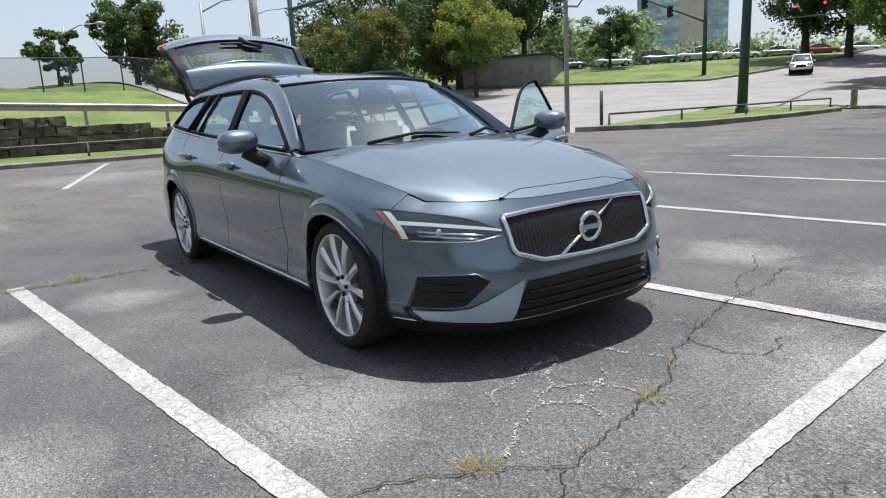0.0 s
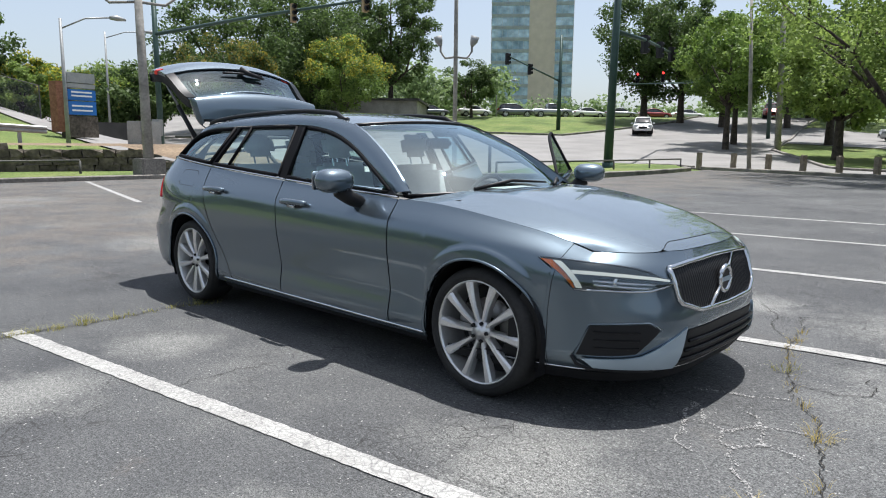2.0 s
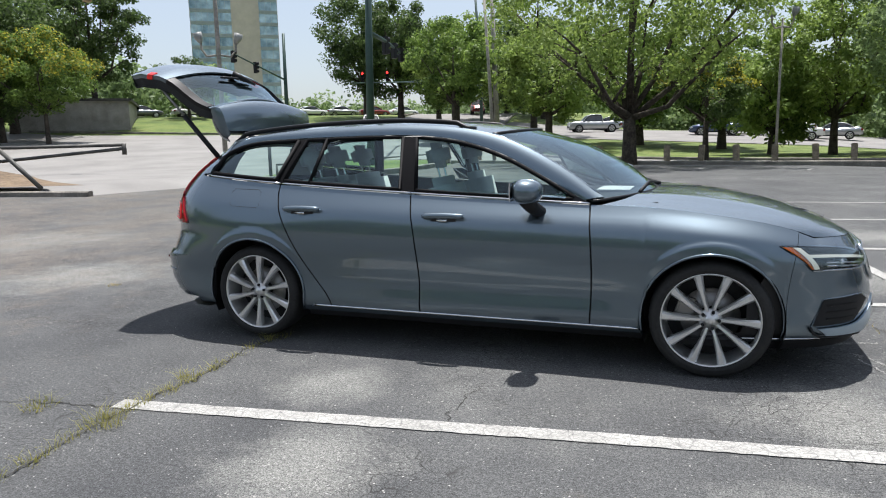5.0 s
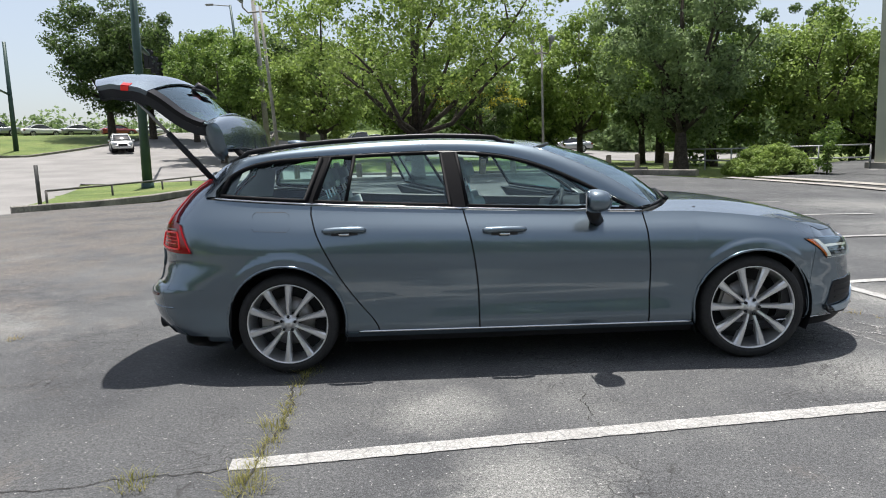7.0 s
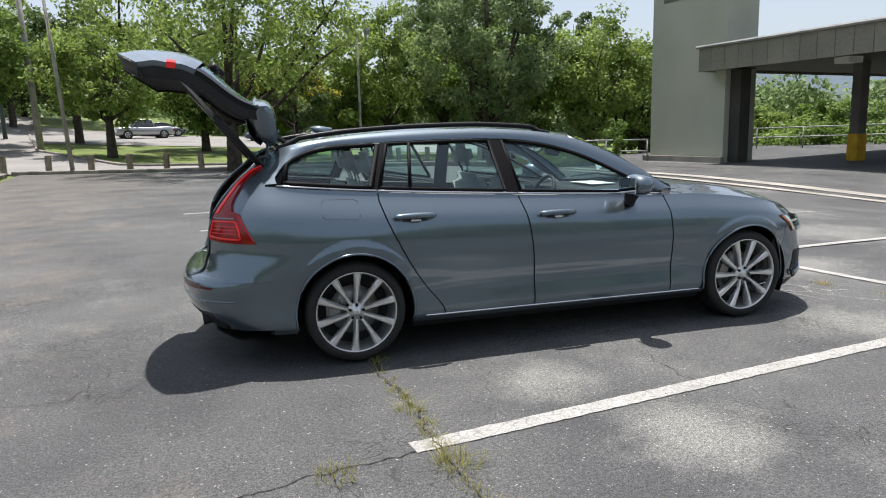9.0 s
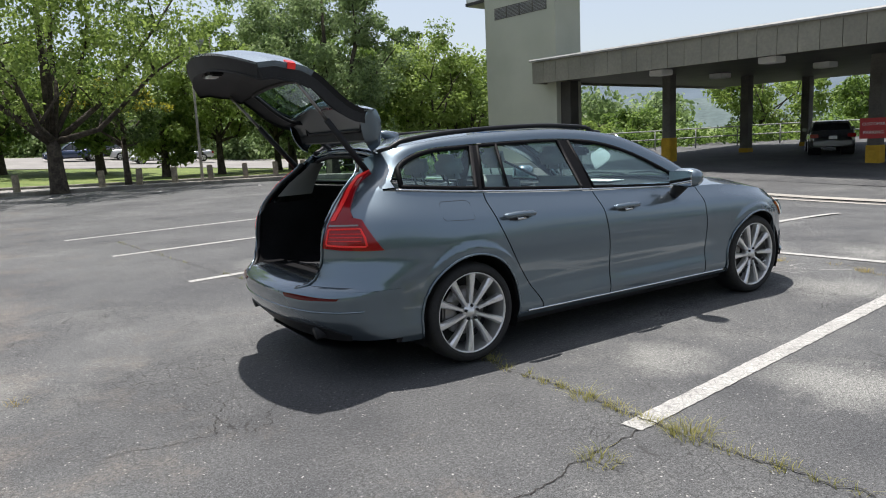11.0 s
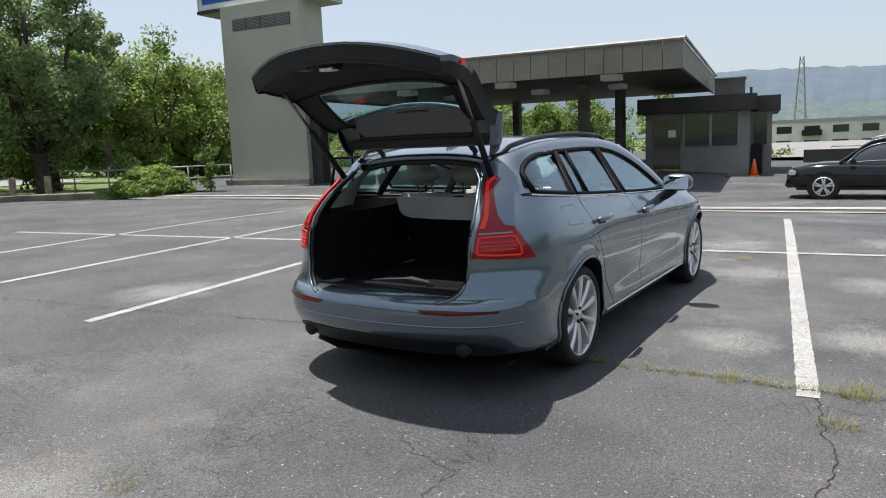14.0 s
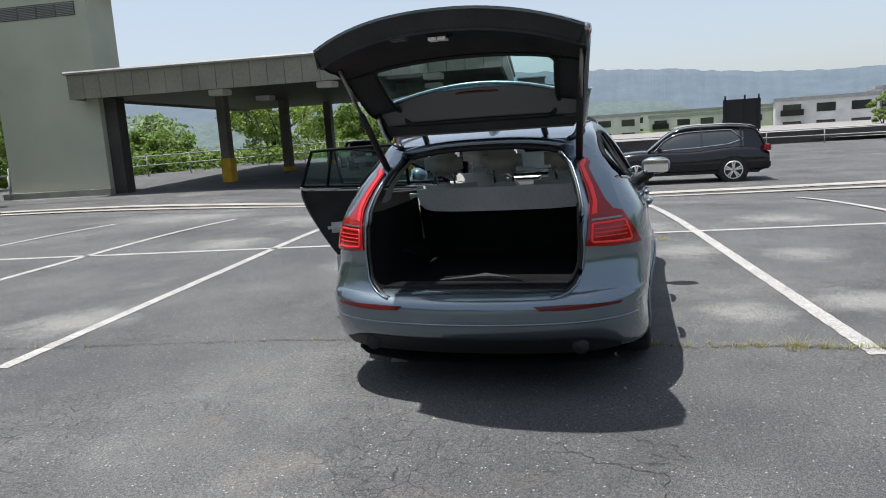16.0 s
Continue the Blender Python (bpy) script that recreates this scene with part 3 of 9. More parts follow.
def rubble_wall(a, b, z0, z1, k_rows, name, label):
    """A dry wall of rough stones, each a piece of its own."""
    a, b = Vector(a), Vector(b)
    d, ln = (b - a).normalized(), (b - a).length
    q = Vector((-d.y, d.x, 0))
    wall = empty(name, Matrix.Translation(a), label, "wall", kind="structure")
    hrow = (z1 - z0) / k_rows
    bm = boxed(0, ln, -0.02, 0.35, z0, z1 - 0.03, m=None)
    core = part("core", bm, M_STONE, wall)
    ang = math.atan2(d.y, d.x)
    core.rotation_euler[2] = ang
    shapes = []
    for i in range(6):
        bm = boxed(-0.5, 0.5, -0.14, 0.2, -0.5, 0.5)
        bmesh.ops.subdivide_edges(bm, edges=bm.edges[:], cuts=1)
        for v in bm.verts:
            v.co += Vector((random.uniform(-0.06, 0.06), random.uniform(-0.05, 0.05), random.uniform(-0.07, 0.07)))
        me = bpy.data.meshes.new("stone")
        bm.to_mesh(me)
        bm.free()
        me.materials.append(M_STONE)
        shapes.append(me)
    for r in range(k_rows):
        x = random.uniform(-0.2, 0)
        while x < ln:
            w = random.uniform(0.35, 0.9)
            ob = new("stone", random.choice(shapes))
            ob.parent = wall
            ob.matrix_basis = pose(*(d * (x + w / 2)), 0, 0, math.degrees(ang)) @ Matrix.Translation((0, 0, z0 + hrow * (r + 0.5))) @ Matrix.Diagonal((w * 0.97, 1, hrow * 0.96, 1))
            x += w
    return wall


rubble_wall((-24.7, -12, 0), (-23.6, 0.9, 0), 0.05, 1.42, 4, "stone_wall", "dark stained rubble stone retaining wall")
rubble_wall((-23.5, 0.9, 0), (-23.1, 3.4, 0), 0.05, 1.05, 3, "stone_wall", "lower stepped rubble stone retaining wall")
rubble_wall((-23.05, 3.4, 0), (-21.5, 7.3, 0), 0.05, 0.85, 3, "stone_wall", "lowest step of the rubble stone retaining wall")
rubble_wall((-21.4, 7.4, 0), (-17.5, 8.75, 0), 0.05, 0.45, 2, "stone_wall", "low broken end of the rubble stone wall")


def post_rail(name, pts, zf, h, label, every=3.2, r=0.035, mat=None, post_r=0.04, end_drop=False, rails=(1.0,)):
    """A pipe rail on posts along a line."""
    rail = empty(name, Matrix.Identity(4), label, "railing")
    P = [Vector((x, y, 0)) for x, y in pts]
    for fr in rails:
        top = [Vector((p.x, p.y, zf(p.x, p.y) + h * fr)) for p in P]
        part("rail", tubed(top, r, 8), mat or M_RAIL, rail, smooth=True)
    for a, b in zip(P, P[1:]):
        k = max(1, round((b - a).length / every))
        for i in range(k + (b is P[-1])):
            p = a + (b - a) * i / k
            z = zf(p.x, p.y)
            part("post", tubed([(p.x, p.y, z - 0.15), (p.x, p.y, z + h)], post_r, 8), mat or M_RAIL, rail, smooth=True)
    return rail


post_rail("pipe_rail", [(-20.6, -12), (-20.6, 1.2), (-20.3, 5.0)], flat, 0.52, "low dark pipe rail on short posts in the verge", 4.3)
post_rail("pipe_rail", [(-12.9, 17.0), (-12.0, 24.0), (-11.9, 30.4)], flat, 0.5, "low dark pipe rail along the grass island", 4.0)
bent = empty("bent_barrier", Matrix.Identity(4), "bent dark pipe barrier with leaning posts at the driveway", "railing")
for pts_ in ([(-19.6, 7.9, 1.32), (-16.0, 9.4, 1.30), (-13.6, 10.6, 1.32)], [(-19.6, 7.9, 0.62), (-16.4, 9.2, 0.95), (-13.6, 10.6, 1.22)]):
    part("rail", tubed(pts_, 0.045), M_RAIL, bent, smooth=True)
for a_, b_ in (((-18.9, 8.15, 0.15), (-18.9, 8.15, 1.4)), ((-15.3, 9.3, 0.2), (-16.6, 9.1, 1.36)), ((-13.6, 10.6, 1.05), (-13.6, 10.6, 1.36))):
    part("post", tubed([a_, b_], 0.06), M_RAIL, bent, smooth=True)
part("brace", tubed([(-18.7, 8.2, 0.45), (-16.6, 9.1, 1.15)], 0.025), M_RAIL, bent)
tp = empty("gate_post", Matrix.Translation((-12.9, 16.6, 0)), "tall dark steel post at the end of the island rail", "post")
part("shaft", tubed([(0, 0, -0.1), (0, 0, 1.32)], 0.06), M_RAIL, tp, smooth=True)

# guard rail and chain-link fence up the slope
gr = empty("guard_rail", Matrix.Identity(4), "grey galvanised steel road guard rail on the slope", "guard rail")
GA, GB = Vector((-31.5, -14, 2.75)), Vector((-29.2, 6.9, 1.55))
prof = [(0, -0.16), (0.05, -0.11), (0.05, -0.05), (0, 0), (0.05, 0.05), (0.05, 0.11), (0, 0.16)]
vs_, fs_ = [], []
for i in range(13):
    p = GA.lerp(GB, i / 12)
    vs_ += [(p.x + u, p.y, p.z + v) for u, v in prof]
piece("beam", vs_, grid_faces(13, 7), M_STEEL, gr)
for i in range(7):
    p = GA.lerp(GB, i / 6.3)
    part("post", boxed(p.x - 0.16, p.x - 0.02, p.y - 0.06, p.y + 0.06, p.z - 1.1, p.z + 0.16), M_STEEL, gr)
M_MESHWIRE = bpy.data.materials.new("chain_link_wire")
M_MESHWIRE.use_nodes = True
_t = M_MESHWIRE.node_tree
_tr = _t.nodes.new("ShaderNodeBsdfTransparent")
_mx = _t.nodes.new("ShaderNodeMixShader")
_mx.inputs[0].default_value = 0.30
_t.nodes["Principled BSDF"].inputs["Base Color"].default_value = (0.09, 0.09, 0.09, 1)
_t.links.new(_tr.outputs[0], _mx.inputs[1])
_t.links.new(_t.nodes["Principled BSDF"].outputs[0], _mx.inputs[2])
_t.links.new(_mx.outputs[0], _t.nodes["Material Output"].inputs["Surface"])
fence = empty("chain_link_fence", Matrix.Identity(4), "tall dark chain-link fence on the grass slope", "fence")
FP = [(-52, -8, 2.7), (-52.0, 3.4, 2.75), (-51.4, 5.9, 2.5), (-51.0, 8.4, 2.3), (-50.6, 10.6, 2.1), (-50.2, 13.2, 1.9)]
FP = [(x0, y0, land_z(x0, y0) - 0.05) for x0, y0, z0 in FP]
for (x0, y0, z0), (x1, y1, z1) in zip(FP, FP[1:]):
    piece("netting", [(x0, y0, z0), (x1, y1, z1), (x1, y1, z1 + 2.35), (x0, y0, z0 + 2.35)], [(0, 1, 2, 3)], M_MESHWIRE, fence)
    part("rail", tubed([(x0, y0, z0 + 2.35), (x1, y1, z1 + 2.35)], 0.03, 6), M_RAIL, fence)
for x0, y0, z0 in FP:
    part("post", tubed([(x0, y0, z0 - 0.6), (x0, y0, z0 + 2.4)], 0.05, 6), M_RAIL, fence)
dw = part("dark_low_wall", boxed(-49.5, -49.0, 9.5, 21, 0.6, 2.35), M_DARKPAINT)
tagged(dw, "long low dark wall on the grass slope", "wall")

# wooden bollards along the north edge
BOL = [(-11.6, 31.9), (-9.6, 31.2), (-7.7, 30.4), (-6.0, 29.7), (-4.4, 29.0), (-2.9, 28.4), (-1.35, 27.9), (0.1, 27.6), (1.5, 27.4), (2.9, 27.15), (4.35, 26.9), (5.8, 26.6), (7.1, 26.4), (8.3, 26.2), (9.5, 25.9)]
bol_bm = boxed(-0.11, 0.11, -0.11, 0.11, -0.15, 0.82, bev=0.025)
bollard = tagged(part("bollard", bol_bm, M_WOODPOST), "weathered square wooden bollard at the lot edge", "bollard", "bollards along the lot")
bollard.matrix_world = pose(*BOL[0], 0, 0, 0, -20)
for x_, y_ in BOL[1:]:
    copy_thing(bollard, pose(x_, y_, 0, random.uniform(-3, 3), random.uniform(-3, 3), -20 + random.uniform(-8, 8)))

# ---------------------------------------------------------------- street lamps and signals


def lamp_pole(name, x, y, h, lean, heads, mat, label, r=0.11, base=True, z0=0.0, arm_z=None):
    top, ah = h, arm_z or h
    ob = empty(name, Matrix.Translation((x, y, z0)), label, "street lamp")
    part("shaft", tubed([(0, 0, -0.2), (lean[0] * 0.5, lean[1] * 0.5, h / 2), (lean[0], lean[1], h)], [r, r * 0.8, r * 0.6], 10), mat, ob, smooth=True)
    if base:
        part("base", boxed(-0.38, 0.38, -0.38, 0.38, -0.1, 0.62, bev=0.04), M_CONC_DARK, ob, "square concrete base")
    for dx, dy in heads:
        e = Vector((lean[0] + dx, lean[1] + dy, ah + 0.12))
        part("arm", tubed([(lean[0] * ah / top, lean[1] * ah / top, ah - 0.35), (lean[0] + dx * 0.7, lean[1] + dy * 0.7, ah - 0.4), (e.x, e.y, ah - 0.15), e], 0.045, 6), mat, ob, smooth=True)
        bm = tubed([e + Vector((0, 0, -0.05)), e + Vector((dx * 0.12, dy * 0.12, 0.12)), e + Vector((dx * 0.2, dy * 0.2, 0.30))], [0.07, 0.15, 0.17], 10)
        part("lamp_head", bm, M_STEEL, ob, "round grey floodlight head", smooth=True)
    return ob


lamp_pole("lamp_post", -18.3, 6.35, 7.2, (-0.45, 0.1), ((-0.55, -1.0), (0.55, 1.0)), M_POLE_GREY, "leaning weathered pole with twin floodlights on a concrete base", 0.17, arm_z=5.75)
lamp_pole("lamp_post", -15.3, 17.3, 10.5, (0.0, 0.0), ((-0.45, -0.38), (0.48, 0.40)), M_POLE_GREY, "grey pole with twin floodlights beside the street", 0.10, False, 0.0, arm_z=4.85)
lamp_pole("lamp_post", -8.4, 30.0, 8.4, (-0.5, 0), ((-0.8, -0.1), (0.8, 0.1)), M_POLE_GREY, "slim grey pole with twin square floodlights", 0.1, False, 0.2)
lamp_pole("lamp_post", 4.6, 29.4, 6.0, (0, 0), ((-0.42, 0.0), (0.42, 0.0)), M_POLE_GREY, "grey pole with twin floodlights behind the lot", 0.07, False, 0.1)


def cobra(name, x, y, z0, h, arm, mat, label):
    h, z0 = h + z0 - land_z(x, y), land_z(x, y)
    ob = empty(name, Matrix.Translation((x, y, z0)), label, "street lamp")
    part("shaft", tubed([(0, 0, -0.3), (0, 0, h)], [0.12, 0.07], 8), mat, ob, smooth=True)
    a = Vector(arm)
    part("arm", tubed([(0, 0, h - 0.5), (a.x * 0.5, a.y * 0.5, h + 0.1), (a.x, a.y, h + 0.25)], 0.045, 6), mat, ob, smooth=True)
    part("lamp_head", tubed([(a.x, a.y, h + 0.25), (a.x * 1.15, a.y * 1.15, h + 0.26), (a.x * 1.35, a.y * 1.35, h + 0.2)], [0.08, 0.15, 0.06], 8), M_STEEL, ob, smooth=True)
    return ob


cobra("street_lamp", -58, 6.0, 1.8, 6.6, (0.6, 2.2, 0), M_STEEL, "grey steel cobra-head street lamp on the slope")
cobra("street_lamp", -57, 20.5, 1.2, 8.6, (0.8, 3.0, 0), M_STEEL, "tall grey cobra-head street lamp")
cobra("street_lamp", -35.0, 9.7, 0.9, 6.2, (0.5, 2.2, 0), M_STEEL, "grey cobra-head street lamp near the driveway")
cobra("street_lamp", -60, 75, 2.0, 7.5, (2.0, 1.0, 0), M_STEEL, "grey cobra-head street lamp up the street")


def signal_head(parent, p, face, n=3, lit=None, mat=None):
    """A traffic signal of n sections; face is the way it looks, degrees."""
    m = pose(*p, 0, 0, face)
    body = part("signal_head", boxed(-0.16, 0.16, -0.18, 0.10, -0.17 * n, 0.17 * n, bev=0.02, m=m), mat or M_BLACK, parent, "tan traffic signal" if mat else "dark traffic signal")
    for i in range(n):
        z = 0.17 * (n - 1) - 0.34 * i
        bm = bmesh.new()
        bmesh.ops.create_cone(bm, cap_ends=True, segments=14, radius1=0.12, radius2=0.12, depth=0.03, matrix=m @ pose(0, -0.19, z, 90))
        part("lens", bm, M_LAMPRED if lit == i else M_BLACK, body, "glowing red lens" if lit == i else "")
        bm = bmesh.new()
        bmesh.ops.create_cone(bm, cap_ends=False, segments=14, radius1=0.135, radius2=0.135, depth=0.2, matrix=m @ pose(0, -0.26, z + 0.02, 90))
        part("visor", bm, M_BLACK, body)


sp = empty("signal_pole", Matrix.Translation((-13.4, 25.9, 0.05)), "thick dark green traffic signal pole with a long mast arm", "traffic signal")
part("shaft", tubed([(0, 0, -0.2), (0.06, 0.04, 5), (0.15, 0.10, 10.5)], [0.22, 0.18, 0.14], 14), M_POLE_GREEN, sp, smooth=True)
part("base", tubed([(0, 0, -0.1), (0, 0, 0.3)], [0.29, 0.26], 14), M_POLE_GREEN, sp, smooth=True)
arm_a = [(0.05, 0.04, 6.25), (-3.0, 9.0, 7.05), (-7.0, 20.5, 7.75)]
part("mast_arm", tubed(arm_a, [0.13, 0.10, 0.06], 8), M_POLE_GREEN, sp, smooth=True)
for k_ in (0.40, 0.68, 0.96):
    signal_head(sp, (-7.0 * k_, 20.5 * k_, 6.15 + 1.5 * k_), 160)
s4 = empty("signal_pole", Matrix.Translation((-14.0, 51.0, land_z(-14.0, 51.0))), "tall weathered signal pole with a long arm and red signals", "traffic signal")
z4 = land_z(-14.0, 51.0)
part("shaft", tubed([(0, 0, -0.4), (-0.2, 0, 6), (-0.5, 0, 14.0)], [0.24, 0.20, 0.15], 12), M_POLE_GREY, s4, smooth=True)
arm_b = [Vector((-0.2, 0, 5.9 - z4)), Vector((-9.0, 6.8, 6.6 - z4)), Vector((-19.5, 12.6, 7.3 - z4))]
part("mast_arm", tubed(arm_b, [0.10, 0.08, 0.05], 8), M_POLE_GREEN, s4, smooth=True)
signal_head(s4, (-17.6, 11.4, 7.75 - z4), 25, lit=0)
signal_head(s4, (-14.0, 9.6, 7.55 - z4), 25, lit=0)
part("street_name_sign", boxed(-8.0, -6.4, 5.2, 5.3, 6.2 - z4, 6.6 - z4), M_POLE_GREEN, s4, "green street name plate")
ul = empty("street_light", Matrix.Translation((-20.0, 66.6, land_z(-20.0, 66.6))), "tall slim dark street light with a short arm", "street lamp")
part("shaft", tubed([(0, 0, -0.3), (-0.15, 0, 8), (-0.6, 0, 14.4)], [0.19, 0.15, 0.11], 10), M_POLE_GREEN, ul, smooth=True)
part("arm", tubed([(-0.6, 0, 14.3), (-2.2, -0.4, 14.4)], [0.05, 0.04], 8), M_POLE_GREY, ul, smooth=True)
part("lamp_head", boxed(-2.9, -2.1, -0.55, -0.25, 14.33, 14.5, bev=0.05), M_POLE_GREY, ul)
s2 = empty("signal_pole", Matrix.Translation((-40.0, 61.0, land_z(-40, 61))), "dark green traffic signal pole with hanging signals", "traffic signal")
part("shaft", tubed([(0, 0, -0.3), (0.05, 0, 12.5 - land_z(-40, 61))], [0.24, 0.15], 10), M_POLE_GREEN, s2, smooth=True)
z2 = land_z(-40, 61)
part("mast_arm", tubed([(0, 0, 7.75 - z2), (3.0, -13.0, 9.0 - z2)], [0.1, 0.06], 8), M_POLE_GREEN, s2, smooth=True)
for k_ in (0.62, 1.0):
    signal_head(s2, (3.0 * k_, -13.0 * k_, 7.5 + 1.2 * k_ - z2), 100)
z3 = land_z(-45.4, 19.4)
s3 = empty("signal_pole", Matrix.Translation((-45.4, 19.4, z3)), "dark green signal pole with a long rising mast arm", "traffic signal")
part("shaft", tubed([(0, 0, -0.3), (-0.1, -0.05, 12 - z3)], [0.22, 0.16], 12), M_POLE_GREEN, s3, smooth=True)
part("mast_arm", tubed([(0, 0, 8.4 - z3), (10.0, 1.2, 8.6 - z3), (21.6, 2.2, 8.5 - z3)], [0.14, 0.11, 0.06], 8), M_POLE_GREEN, s3, smooth=True)
for k_ in (0.66, 0.92):
    signal_head(s3, (21.6 * k_, 2.2 * k_, 8.4 - z3), 75, mat=M_TANSIGNAL)
cab = empty("utility_cabinet", pose(-25.9, 9.6, 0.45, 0, 0, 20), "pale grey steel traffic control cabinet", "cabinet")
part("body", boxed(-0.4, 0.4, -0.55, 0.55, 0, 1.5, bev=0.03), M_STEEL, cab)
part("door", boxed(0.40, 0.43, -0.48, 0.48, 0.1, 1.4, bev=0.01), M_STEEL, cab)
part("meter_box", boxed(-0.2, 0.2, 0.62, 0.86, 0.9, 1.6, bev=0.02), M_STEEL, cab)

# monument sign by the slope
mon = empty("monument_sign", pose(-38.9, 11.7, 1.55, 0, 0, 15), "brick monument sign with blue panels on a stone base", "sign")
part("base", boxed(-0.3, 0.3, -0.95, 0.95, -0.3, 0.9, bev=0.03), M_STONE, mon)
part("pillar", boxed(-0.55, 0.1, -1.35, -0.5, 0.0, 2.75, bev=0.02), M_BRICK, mon)
for z_, h_, mt in ((0.95, 0.75, M_BLUE), (1.75, 0.6, M_BLUE), (2.42, 0.25, M_STEEL), (2.7, 0.55, M_STEEL)):
    part("panel", boxed(0.0, 0.34, -0.85, 0.85, z_, z_ + h_, bev=0.015), mt, mon)
for z_ in (1.15, 1.4, 1.95, 2.15):
    part("lettering", boxed(0.345, 0.352, -0.65, 0.6, z_, z_ + 0.09), M_WHITE, mon)

# ---------------------------------------------------------------- canopy building and sign tower
CZ = -0.05


def quad_prism(bm, p0, p1, depth, z0, z1, inward):
    """A block on the plan line p0-p1, reaching inward by depth."""
    a, b = Vector(p0), Vector(p1)
    q = Vector(inward) * depth
    vs = [bm.verts.new((v.x, v.y, z)) for z in (z0, z1) for v in (a, b, b + q, a + q)]
    for f_ in ((0, 1, 2, 3), (7, 6, 5, 4), (0, 4, 5, 1), (1, 5, 6, 2), (2, 6, 7, 3), (3, 7, 4, 0)):
        bm.faces.new([vs[i] for i in f_])
    bmesh.ops.recalc_face_normals(bm, faces=bm.faces)
    return bm


CA, CB = Vector((14.85, 17.9, 0)), Vector((17.05, 3.0, 0))      # front eave, from the sign tower to the open end
CU = (CB - CA).normalized()
CV = Vector((-CU.y, CU.x, 0))                                     # away from the lot
CL, CD = (CB - CA).length, 15.8
canopy = empty("canopy_building", Matrix.Identity(4), "open drive-through canopy with olive-brown metal fascia and dark ceiling", "building")


def cp(u, v, z=0.0):
    p = CA + CU * u + CV * v
    return Vector((p.x, p.y, z))


bm = bmesh.new()
quad_prism(bm, cp(0.12, 0.12), cp(CL - 0.12, 0.12), CD - 0.24, 3.55, 4.05, CV)
part("roof", bm, M_DARKPAINT, canopy)
# fascia of upright metal panels, each with its own seam
pan = 0.61


def fascia_run(o, d, ln, out, z0, z1):
    k = round(ln / pan)
    for i in range(k):
        a, b = o + d * (ln * i / k + 0.008), o + d * (ln * (i + 1) / k - 0.008)
        bm_ = bmesh.new()
        quad_prism(bm_, a, b, 0.10, z0, z1, -out)
        part("fascia_panel", bm_, M_FASCIA, canopy)


fascia_run(cp(0, 0), CU, CL, -CV, 3.45, 4.30)
fascia_run(cp(CL, 0), CV, CD, CU, 3.45, 4.30)
fascia_run(cp(0, 0), CV, CD, -CU, 3.45, 4.30)
for o_, d_, l_ in ((cp(-0.06, -0.06), CU, CL + 0.12), (cp(CL + 0.06, -0.06), CV, CD + 0.1), (cp(-0.06, -0.06), CV, CD)):
    bm = tubed([o_ + Vector((0, 0, 4.34)), o_ + d_ * l_ + Vector((0, 0, 4.34))], 0.06, 6)
    part("coping", bm, M_STEEL, canopy)
for x_, y_, g_ in ((19.08, 14.6, 0.95), (21.3, 7.85, 0.6), (24.55, 14.85, 0.2), (25.8, 7.9, 0.75), (28.9, 14.6, 0.2)):
    z_ = drive_z(x_, y_)
    part("column", boxed(x_ - 0.19, x_ + 0.19, y_ - 0.19, y_ + 0.19, z_ - 0.2, 3.56, bev=0.015), M_COLUMN, canopy)
    part("column_guard", boxed(x_ - 0.22, x_ + 0.22, y_ - 0.22, y_ + 0.22, z_ - 0.2, z_ + g_, bev=0.02), M_YELLOW, canopy, "chipped yellow column base")
for u_, v_ in ((4.8, 1.6), (8.8, 1.6), (12.6, 1.6), (4.8, 6), (8.8, 6), (12.0, 6)):
    o = cp(u_, v_)
    part("ceiling_lamp", boxed(o.x - 0.3, o.x + 0.3, o.y - 0.3, o.y + 0.3, 3.35, 3.56, bev=0.02), M_WHITE, canopy, "square white ceiling lamp, unlit")
slab = draped("drive_slab", [tuple(cp(u, v)[:2]) for u, v in ((-9, -1.6), (16, -1.6), (16, 24), (-9, 24))], drive_z, M_ASPHALT, "dark asphalt drive under the canopy", "pavement", 0.012, 2.5)
for u_, v_ in ((-3, 0.2), (13.3, 4.5)):
    set_out(stripe(cp(u_, v_), cp(u_ + (3.4 if u_ < 0 else 0), v_ + (0 if u_ < 0 else 6)), 0.1, zf=lambda x, y: drive_z(x, y) + 0.012))

# concrete bands with the drain between lot and canopy
for s0, w_ in ((13.1, 0.52), (14.38, 0.69)):
    rows_ = [sn(s0 + dw_, n_, 0) for n_ in np.linspace(-52, 20.5, 40) for dw_ in (0, w_)]
    piece_vs = [(p.x, p.y, lot_z(p.x, p.y) + 0.03) for p in rows_]
    ob = new("concrete_band", mesh_from("concrete_band", piece_vs, [(2 * i, 2 * i + 1, 2 * i + 3, 2 * i + 2) for i in range(39)], M_CONC))
    tagged(ob, "long pale concrete band across the lot", "paving strip", "concrete bands", "structure")
ob = new("drain_channel", mesh_from("drain_channel", [(p.x, p.y, lot_z(p.x, p.y) + 0.02) for n_ in np.linspace(-52, 20.5, 40) for p in (sn(13.74, n_), sn(14.03, n_))], [(2 * i, 2 * i + 1, 2 * i + 3, 2 * i + 2) for i in range(39)], M_DARKPAINT))
tagged(ob, "dark drain channel between the concrete bands", "drain", kind="structure")

apron = [tuple(sn(s_, n_)[:2]) for s_, n_ in ((14.9, 4.0), (21.0, 4.0), (23.0, 21.0), (15.3, 21.2))]
draped("apron", apron, lot_z, M_ASPHALT, "worn asphalt apron beside the sign tower", "pavement", 0.006, 1.5)
set_out(canopy, slab)

